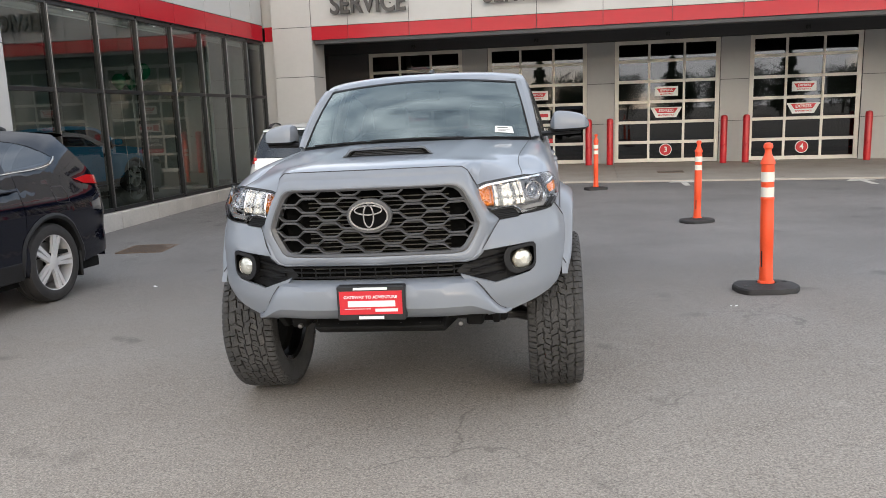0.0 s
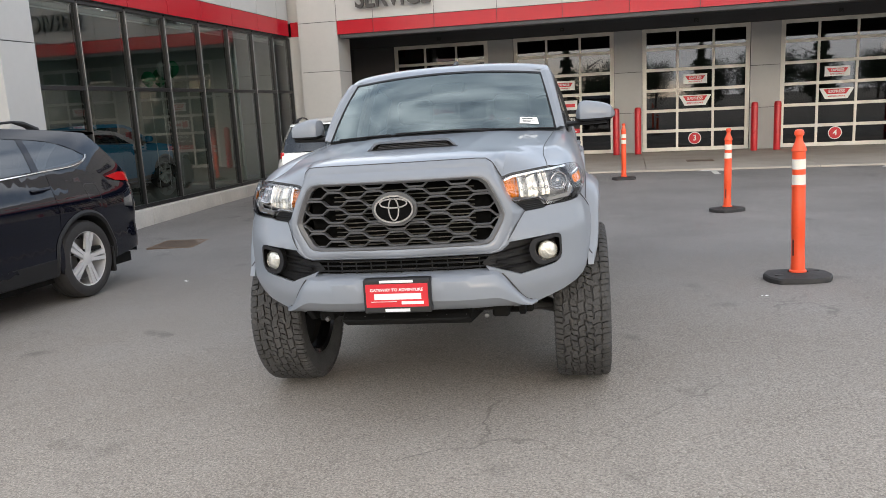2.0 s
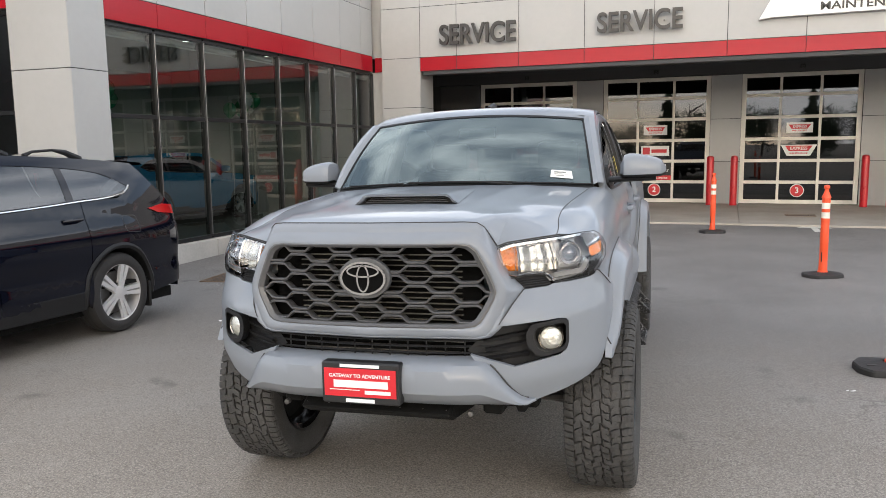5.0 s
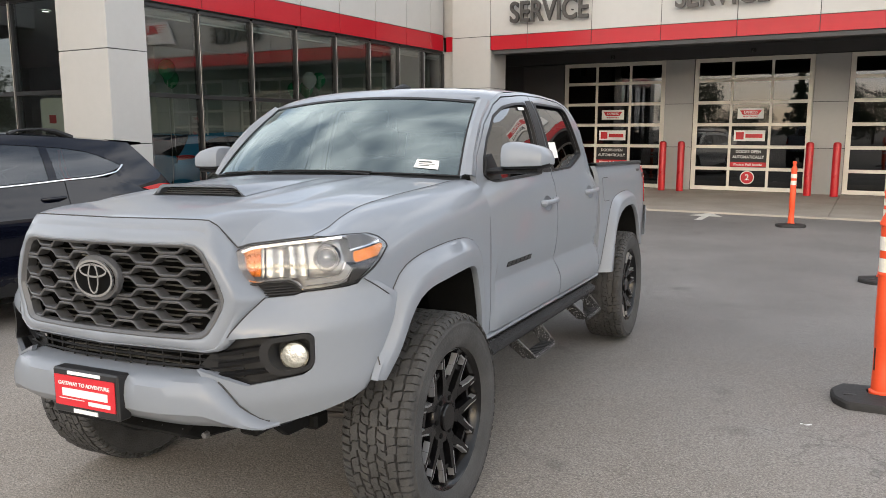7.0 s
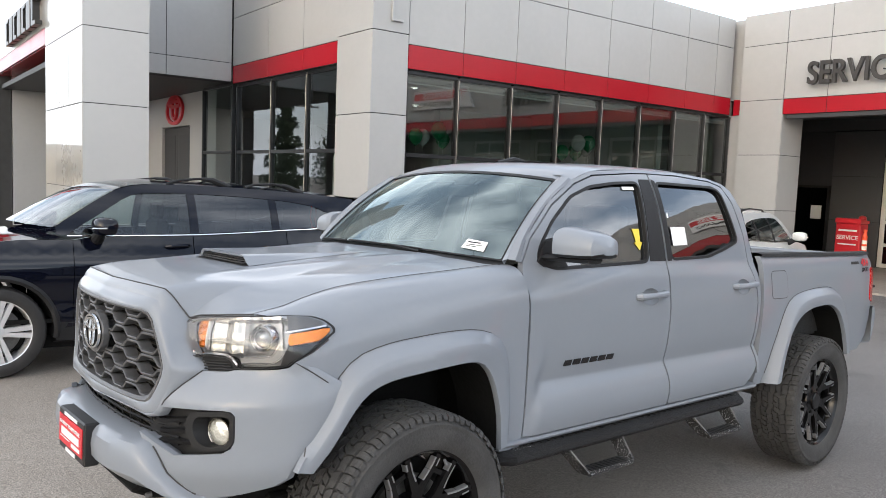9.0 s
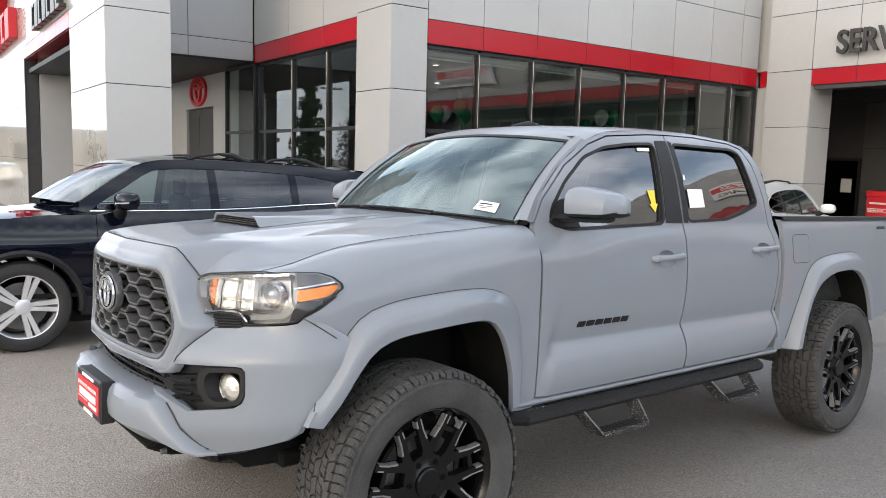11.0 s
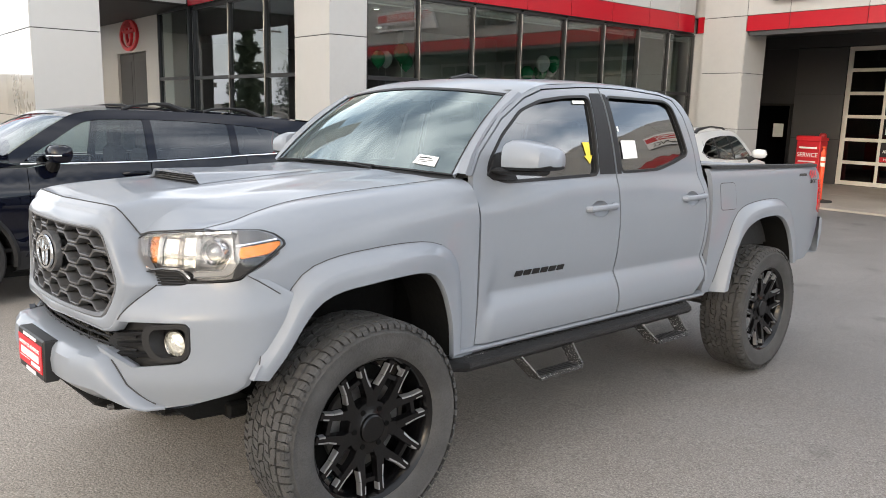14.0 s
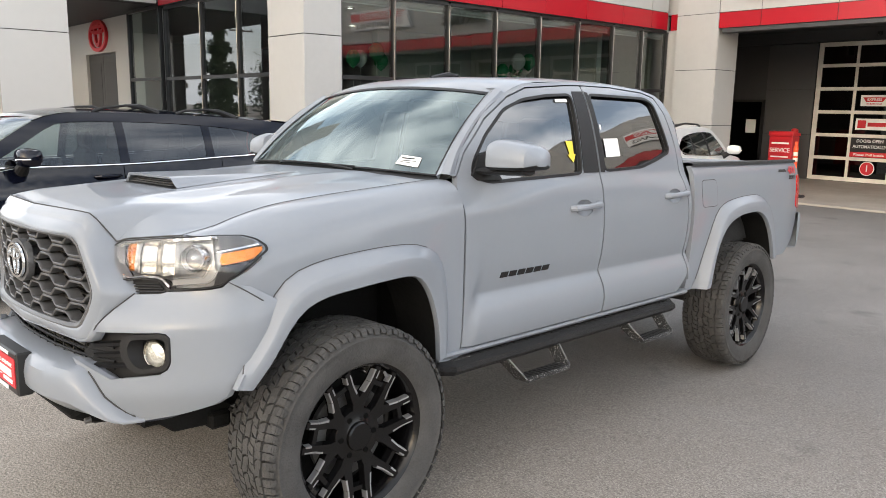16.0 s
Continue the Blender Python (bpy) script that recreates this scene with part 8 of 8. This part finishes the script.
suv("dark_suv", "shiny blue-black SUV with silver wheels and black roof rails", stand(-4.72, -0.76, 2.0), M["navy"], 4.82, 1.90, 1.70, 2.84, 0.92, 0.365)
suv("white_suv", "pearl white SUV parked aslant by the service bay column", stand(-4.20, 10.17, 196.5) @ Matrix.Diagonal((0.950, 0.925, 0.925, 1)), M["white_paint"], 4.82, 1.90, 1.70, 2.84, 0.92, 0.365)

suv("blue_car", "light blue hatchback shown inside the showroom", Matrix.Translation((-9.25, 10.42, 0.06)) @ Matrix.Rotation(radians(180), 4, "Z") @ Matrix.Diagonal((0.937, 0.888, 0.86, 1)), M["blue_paint"], 4.82, 1.90, 1.70, 2.84, 0.92, 0.365)
suv("silver_suv", "silver SUV parked far off beside the road", stand(-36.5, 0.4, 60), M["silver_paint"], 4.82, 1.90, 1.70, 2.84, 0.92, 0.365)

# ---- bollards, posts, markings ----
def bollard_mesh():
    t = thing("bollard", "red plastic-sleeved steel bollard beside a bay door", "bollard", None, "bollards at the bay doors")
    bm = bmesh.new()
    lathe(bm, [(0.0, 1.235), (0.045, 1.23), (0.075, 1.21), (0.085, 1.17), (0.085, 0.0)], 20)
    part("sleeve", bm, M["bollard"], t)
    bm = bmesh.new()
    lathe(bm, [(0.0865, 1.10), (0.0875, 1.10), (0.0875, 1.125), (0.0865, 1.125)], 20, closed=True)
    part("groove_band", bm, M["red"], t)
    return t


first = bollard_mesh()
spots = [-5.52, -2.52, -2.07, 0.83, 1.39, 4.29, 4.84, 7.75]
first.matrix_basis = pose(spots[0], 17.2, apron_z(17.2))
for x in spots[1:]:
    copy_thing(first, pose(x, 17.2, apron_z(17.2)))


def delineator(x, y, turn, scale=1.0, z=None, lean=0.0):
    t = thing("delineator_post", "orange plastic delineator post with white bands on a black rubber base", "traffic post",
              pose(x, y, gz(x, y) if z is None else z, 0, 0, turn) @ Matrix.Diagonal((scale, scale, scale, 1)), "orange posts on the forecourt")
    outline = rounded([(-0.235, -0.075), (-0.185, -0.165), (0.02, -0.195), (0.165, -0.165), (0.235, -0.05), (0.235, 0.075), (0.165, 0.165), (-0.165, 0.165), (-0.235, 0.06)], 0.02, 2)
    bm = bmesh.new()
    g = loft(bm, [[(x * k, y * k, h) for x, y in outline] for k, h in ((1.0, 0.0), (1.0, 0.032), (0.965, 0.044), (0.62, 0.050), (0.36, 0.062), (0.30, 0.062), (0.28, 0.05))], True)
    bm.faces.new(g[0][::-1])
    base = part("base", bm, M["rubber"], t, "black recycled-rubber base plate")
    for x, y in ((-0.14, -0.05), (0.13, 0.06)):
        part("lifting_slot", boxes([((x - 0.045, y - 0.010, 0.044), (x + 0.045, y + 0.010, 0.053))], 0.002), M["black"], base)
    bm = bmesh.new()
    lathe(bm, [(0.060, 0.056), (0.060, 0.070), (0.050, 0.078), (0.048, 0.17), (0.046, 0.18), (0.046, 0.31), (0.0475, 0.315), (0.0475, 0.575), (0.0465, 0.58), (0.0465, 0.685), (0.050, 0.69), (0.050, 0.700), (0.0455, 0.704),
               (0.0455, 0.945), (0.053, 0.950), (0.052, 0.962), (0.040, 0.990), (0.027, 1.020), (0.0225, 1.045), (0.024, 1.056), (0.033, 1.066), (0.034, 1.082), (0.029, 1.096), (0.015, 1.104), (0, 1.105)], 24)
    post = part("post", bm, M["orange"], t)
    post.matrix_basis = pose(0, 0, 0, 0, lean, 0)
    for a in (0.4, 0.4 + math.pi):
        bm = bmesh.new()
        loft(bm, [[(0.0468 * math.cos(a + d), 0.0468 * math.sin(a + d), h) for d in (-0.14, 0, 0.14)] for h in (0.185, 0.305)])
        part("slot", bm, M["black"], post)
    for h in (0.708, 0.820):
        bm = bmesh.new()
        lathe(bm, [(0.0456, h), (0.0463, h), (0.0463, h + 0.072), (0.0456, h + 0.072)], 24, closed=True)
        part("band", bm, M["reflective"], post, "white reflective band")
    return t


delineator(2.358, 2.38, 10, 1.07, None, -1.3)
delineator(2.37, 6.80, 35)
delineator(1.02, 11.65, 20)
delineator(-3.95, 13.9, 0, 1.0, apron_z(13.9))


def arrow(x, y, turn):
    bm = bmesh.new()
    pts = [(-0.06, -0.55), (0.06, -0.55), (0.06, 0.15), (0.30, 0.15), (0.0, 0.75), (-0.30, 0.15), (-0.06, 0.15)]
    m = Matrix.Rotation(radians(turn), 3, "Z")
    def place(u, v, w):
        p = m @ Vector((u, v, 0))
        return (x + p.x, y + p.y, gz(x + p.x, y + p.y) + 0.002 + w)
    prism(bm, pts, place, 0.003)
    return tagged(part("painted_arrow", bm, M["line_white"]), "worn white arrow painted on the asphalt", "road marking", "painted arrows", "")


arrow(-0.55, 12.45, 180 - 180)
arrow(2.85, 12.75, 0)
arrow(6.30, 13.0 - 0.4, 0)


def grate(x, y, z, turn, w, h):
    t = thing("drain_grate", "rusty cast-iron drain grate set in the paving", "drain grate", pose(x, y, z, 0, 0, turn), "drain grates")
    part("rim", boxes([((-w / 2, -h / 2, -0.03), (w / 2, -h / 2 + 0.03, 0.006)), ((-w / 2, h / 2 - 0.03, -0.03), (w / 2, h / 2, 0.006)),
                       ((-w / 2, -h / 2 + 0.03, -0.03), (-w / 2 + 0.03, h / 2 - 0.03, 0.006)), ((w / 2 - 0.03, -h / 2 + 0.03, -0.03), (w / 2, h / 2 - 0.03, 0.006))]), M["iron"], t)
    k = int(w / 0.05)
    for i in range(1, k):
        xx = -w / 2 + i * w / k
        part("bar", boxes([((xx - 0.012, -h / 2 + 0.03, -0.02), (xx + 0.012, h / 2 - 0.03, 0.004))]), M["iron"], t)
    part("pit", boxes([((-w / 2 + 0.02, -h / 2 + 0.02, -0.02), (w / 2 - 0.02, h / 2 - 0.02, 0.0015))]), M["black"], t)


grate(-4.86, 5.12, gz(-4.86, 5.12) + 0.003, 8, 0.62, 0.62)
grate(2.76, 15.0, apron_z(15.0) + 0.002, 0, 0.6, 0.5)

kiosk = thing("key_drop_box", "red metal key drop cabinet with white lettering on a post", "drop box", pose(-5.19, 16.0, apron_z(16.0)))
bm = boxes([((-0.27, -0.18, 0.32), (0.27, 0.18, 1.10))], 0.02)
part("cabinet", bm, M["red"], kiosk)
bm = bmesh.new()
prism(bm, [(-0.20, 1.10), (0.20, 1.10), (0.20, 1.16), (-0.16, 1.21), (-0.20, 1.19)], lambda u, v, w: (-0.28 + w, u, v), 0.56, 0.006)
part("hood", bm, M["red"], kiosk)
part("post", boxes([((-0.08, -0.06, 0.0), (0.08, 0.06, 0.32))], 0.008), M["red"], kiosk)
part("foot", boxes([((-0.18, -0.15, 0.0), (0.18, 0.15, 0.02))], 0.004), M["red"], kiosk)
lettering("word", "SERVICE", 0.13, 0.004, M["white"], kiosk, pose(0, -0.183, 0.78), 0.46)
board("print", kiosk, M["white"], -0.2, 0.2, 0.92, 0.96, -0.181, 0.003)
board("print", kiosk, M["white"], -0.2, 0.2, 0.62, 0.65, -0.181, 0.003)


# ---- signs on the portal and the entrance wall: plain shapes ----
def block_sign(name, label, x0, x1, z0, z1, y, n, mat, depth=0.12):
    t = thing(name, label, "sign")
    w = (x1 - x0) / n
    for k in range(n):
        bm = bmesh.new()
        a, b = x0 + k * w + w * 0.10, x0 + (k + 1) * w - w * 0.10
        h = 0.20 * (z1 - z0) if k % 2 else 0.14 * (z1 - z0)
        if k % 2:
            pts = [(a, z0), (b, z0), (b, z1), (a, z1)]
        else:
            pts = [(a, z0), (b, z0), (b, z0 + h), (a + 0.45 * (b - a), z0 + h), (a + 0.45 * (b - a), z1 - h), (b, z1 - h), (b, z1), (a, z1)]
        prism(bm, pts, lambda u, v, q: (u, y - q, v), depth, 0.006)
        part("block", bm, mat, t)
    return t


def oval_sign(label, cx, cz, a, b, y, mat, depth=0.06):
    t = thing("oval_sign", label, "sign")
    for px_, pz, ra, rb in ((0, 0, a, b), (0, 0.12 * b, 0.36 * a, 0.82 * b), (0, 0.40 * b, 0.74 * a, 0.30 * b)):
        ring = []
        for i in range(40):
            q = 2 * math.pi * i / 40
            c, s_ = math.cos(q), math.sin(q)
            w = 0.13 * a
            o = Vector((cx + px_ + ra * c, 0, cz + pz + rb * s_))
            i_ = Vector((cx + px_ + (ra - w) * c, 0, cz + pz + (rb - w) * s_))
            ring.append([(o.x, y, o.z), (o.x, y - depth, o.z), (i_.x, y - depth, i_.z), (i_.x, y, i_.z)])
        bm = bmesh.new()
        loft(bm, ring + [ring[0]])
        part("ring", bm, mat, t)
    return t


block_sign("dark_sign_blocks", "dark raised blocks on the cream portal panels", -16.3, -12.6, 4.10, 4.62, 1.085, 7, M["letter_dark"])
block_sign("red_sign_blocks", "red raised blocks on the cream portal panels", -25.6, -19.6, 4.35, 5.10, 1.085, 6, M["red"], 0.2)
oval_sign("large red oval emblem on the cream portal panels", -22.6, 6.25, 1.4, 0.95, 1.085, M["red"], 0.18)
oval_sign("red oval emblem on the beige entrance wall", -16.17, 3.05, 0.62, 0.36, 4.595, M["red"])

t = thing("wall_bracket", "small grey metal bracket on the corner pier", "bracket")
part("arm", boxes([((-6.43, 4.50, 3.83), (-6.39, 4.53, 4.35))], 0.004), M["panel"], t)
part("foot", boxes([((-6.43, 4.53, 3.83), (-6.39, 4.69, 3.86))], 0.004), M["panel"], t)

# ---- inside the showroom: balloons, displays, blinds ----
rng = random.Random(4)


def balloons(x, y, z, n):
    for k in range(n):
        r = 0.13 + 0.02 * rng.random()
        cx, cy, cz = x + rng.uniform(-0.18, 0.18), y + (k - n / 2) * 0.17, z + rng.uniform(-0.16, 0.16)
        t = thing("balloon", "round party balloon on a string in the showroom", "balloon", pose(cx, cy, cz), "showroom balloons")
        bm = bmesh.new()
        lathe(bm, [(0.0, 1.15 * r), (0.45 * r, 1.05 * r), (0.85 * r, 0.6 * r), (r, 0.1 * r), (0.88 * r, -0.45 * r), (0.5 * r, -0.95 * r), (0.12 * r, -1.2 * r), (0.16 * r, -1.3 * r), (0.0, -1.28 * r)], 18)
        part("skin", bm, M["balloon_white" if k % 3 == 1 else "balloon_green"], t)
        bm = bmesh.new()
        tube(bm, [(0, 0, -1.28 * r), (0.02, 0.01, -1.5), (0.0, 0.0, 0.08 - cz)], 0.003, 5)
        part("string", bm, M["white"], t)


balloons(-8.66, 6.98, 2.43, 4)
balloons(-7.97, 10.2, 2.36, 5)
for x, y, w, h in ((-9.9, 5.7, 0.62, 1.95), (-8.75, 5.9, 0.52, 1.55), (-8.1, 5.7, 0.5, 1.5)):
    t = thing("display_board", "white rounded display board with red print, standing in the showroom", "display board", pose(x, y, 0.06), "showroom displays")
    bm = bmesh.new()
    prism(bm, rounded([(-w / 2, 0.05), (w / 2, 0.05), (w / 2, h), (-w / 2, h)], 0.08), lambda u, v, q: (u, q, v), 0.04)
    part("panel", bm, M["white"], t)
    part("print", boxes([((-0.08, -0.004, h - 0.42), (0.10, 0.0, h - 0.28))]), M["red"], t)
    part("print", boxes([((-w * 0.35, -0.004, h - 0.62), (w * 0.3, 0.0, h - 0.56))]), M["black"], t)
    part("foot", boxes([((-w / 2, -0.14, 0.0), (w / 2, 0.18, 0.03))], 0.006), M["frame_dark"], t)
for a, b in zip(MY, MY[1:]):
    t = thing("roller_blind", "rolled-up white blind at the head of the showroom glass", "blind", None, "showroom blinds")
    bm = bmesh.new()
    lathe(bm, [(0.0, 0), (0.045, 0), (0.045, b - a - 0.08), (0.0, b - a - 0.08)], 14, lambda p, q, h: (-6.68 + p, a + 0.04 + h, 3.09 + q))
    part("roll", bm, M["panel_white"], t)
    part("bar", boxes([((-6.64, a + 0.05, 3.015), (-6.625, b - 0.05, 3.04))]), M["panel_white"], t)
desk = thing("reception_desk", "pale curved desk with a dark top in the showroom", "desk", pose(-13.5, 7.5, 0.06))
bm = bmesh.new()
pts = [(-1.2 + 2.4 * i / 12, 0.35 * math.sin(math.pi * i / 12)) for i in range(13)]
prism(bm, pts + [(1.2, 0.9), (-1.2, 0.9)], lambda u, v, w: (v, u, w), 1.05)
part("front", bm, M["interior_light"], desk)
part("top", boxes([((-0.05, -1.25, 1.052), (0.95, 1.25, 1.09))], 0.01), M["frame_dark"], desk)

# ---- small fittings under the bay soffit ----
for x in DOORS_X:
    t = thing("door_sensor", "small black motion sensor on the header", "sensor", pose(x + DOOR_W / 2, DOOR_Y - 0.07, 3.33), "bay door sensors")
    part("housing", boxes([((-0.06, -0.06, -0.05), (0.06, 0.0, 0.05))], 0.01), M["black"], t)
    bm = bmesh.new()
    lathe(bm, [(0, -0.095), (0.022, -0.09), (0.03, -0.06)], 14, lambda p, q, h: (p, h, q - 0.01))
    part("eye", bm, M["frame_dark"], t)
for x in (-4.0, -0.6, 2.9, 6.3):
    t = thing("soffit_lamp", "round recessed lamp in the dark soffit, unlit", "ceiling lamp", pose(x, 15.2, 3.50), "soffit lamps")
    bm = bmesh.new()
    lathe(bm, [(0, -0.006), (0.07, -0.006), (0.09, -0.016), (0.11, -0.012), (0.11, 0.0)], 20)
    part("trim_ring", bm, M["frame_light"], t)

# ---- beyond the forecourt: trees, a power pole, a low building ----
def tree(x, y, h, spread, conifer, seed):
    t = thing("conifer" if conifer else "tree", "dark green conifer at the edge of the lot" if conifer else "leafy tree at the edge of the lot", "tree", pose(x, y, gz(x, y) - 0.05), "trees by the road")
    r = np.random.default_rng(seed)
    bm = bmesh.new()
    tube(bm, [(0, 0, 0), (0.05, 0.02, h * 0.3), (0.0, 0.05, h * 0.62), (0.02, 0, h * 0.92)], [0.035 * h * 0.6, 0.03 * h * 0.6, 0.018 * h * 0.6, 0.02], 8)
    for k in range(9):
        a, z = r.uniform(0, 6.28), h * r.uniform(0.25, 0.8)
        ln = spread * (1 - z / h) * 1.1 if conifer else spread * 0.7
        tube(bm, [(0, 0, z), (ln * 0.5 * math.cos(a), ln * 0.5 * math.sin(a), z + (0.0 if conifer else 0.4)), (ln * math.cos(a), ln * math.sin(a), z + (-0.1 if conifer else 0.8))], [0.05, 0.035, 0.015], 5)
    part("trunk", bm, M["bark"], t)
    n = 4200
    lobes = r.uniform(-1, 1, (9, 3)) * (0.62, 0.62, 0.42)
    if conifer:
        f = r.random(n) ** 0.7
        z = h * (0.10 + 0.90 * (1 - f))
        rad = spread * f * (0.50 + 0.50 * (np.sin(z * 5.0) > -0.2)) * np.sqrt(r.random(n))
        a = r.uniform(0, 6.283, n)
        c = np.stack((rad * np.cos(a), rad * np.sin(a), z - rad * 0.25), 1)
    else:
        v = r.normal(size=(n, 3))
        v *= (r.random(n) ** 0.4 * 0.52 / np.linalg.norm(v, axis=1))[:, None]
        c = (lobes[np.arange(n) % 9] + v) * (spread, spread, h * 0.50) + (0, 0, h * 0.50)
    size = r.uniform(0.08, 0.19, n) * (h / 7)
    u, w = r.normal(size=(n, 3)), r.normal(size=(n, 3))
    u *= (size / np.linalg.norm(u, axis=1))[:, None]
    w *= (0.6 * size / np.linalg.norm(w, axis=1))[:, None]
    verts = np.stack((c - u, c + w, c + u, c - w), 1).reshape(-1, 3).tolist()
    faces = np.arange(4 * n).reshape(n, 4).tolist()
    me = bpy.data.meshes.new("crown")
    me.from_pydata(verts, [], faces)
    me.materials.append(M["foliage"])
    cr = new("crown", me)
    cr.parent = t
    return t


spot = random.Random(11)
for k in range(30):
    x = -36 + 2.55 * k + spot.uniform(-0.8, 0.8)
    h = spot.uniform(4.4, 6.4) + (1.4 if k % 5 == 2 else 0)
    if -11.5 < x < -7.5:
        h = 3.6
    tree(x, -38 + (3.5 if k % 2 else -3.5) + spot.uniform(-1, 1), h, spot.uniform(1.9, 2.5), k % 5 == 2, k)
tree(-46, -12.8, 8.5, 1.9, True, 50)
tree(-52, -20, 6.0, 2.4, False, 51)
tree(-58, -24, 5.0, 2.6, False, 52)
for k in range(5):
    tree(40 + spot.uniform(-3, 3), -26 + 11 * k, spot.uniform(5, 7), 2.5, k % 3 == 0, 60 + k)

pole = thing("power_pole", "wooden power pole with a crossarm", "utility pole", pose(-71, -27, gz(-71, -27) - 0.1))
bm = bmesh.new()
tube(bm, [(0, 0, 0), (0, 0, 9.6)], [0.16, 0.11], 10)
part("mast", bm, M["bark"], pole)
part("crossarm", boxes([((-0.06, -1.3, 8.75), (0.06, 1.3, 8.9))], 0.01), M["bark"], pole)
for y in (-1.15, -0.45, 0.45, 1.15):
    bm = bmesh.new()
    lathe(bm, [(0.05, 8.9), (0.07, 8.96), (0.04, 9.0), (0.06, 9.05), (0.0, 9.1)], 10, lambda p, q, h, y=y: (p, y + q, h))
    part("insulator", bm, M["frame_light"], pole)

house = thing("low_building", "low beige building with a brown fascia across the road", "building", pose(-64, -4, gz(-64, -4) - 0.1))
part("wall", boxes([((-4, -12, 0), (4, 12, 2.9))]), M["far_beige"], house)
part("roof", boxes([((-4.4, -12.4, 2.9), (4.4, 12.4, 3.3))], 0.03), M["bark"], house)
for k in range(5):
    y = -10 + 4.6 * k
    wn = part("window", boxes([((3.98, y, 0.9), (4.04, y + 1.8, 2.2))], 0.01), M["frame_dark"], house)
    part("pane", boxes([((4.03, y + 0.08, 0.98), (4.05, y + 1.72, 2.12))]), M["pane_door"], wn)


# ---- small litter on the asphalt ----
def scrap(x, y, w, h, turn, label):
    t = thing("paper_scrap", label, "litter", pose(x, y, gz(x, y) + 0.002, 0, 0, turn), "scraps on the asphalt")
    bm = bmesh.new()
    loft(bm, [[(-w / 2 + w * i / 4, -h / 2 + h * j, 0.002 + 0.003 * math.sin(1.9 * i + j)) for i in range(5)] for j in (0, 1)])
    part("sheet", bm, M["paper"], t)


scrap(2.02, 1.80, 0.055, 0.012, 12, "thin white paper strip lying on the asphalt")
scrap(-3.30, 2.75, 0.06, 0.03, -20, "small pale scrap lying on the asphalt")
scrap(3.4, 2.4, 0.03, 0.02, 40, "tiny pale scrap lying on the asphalt")
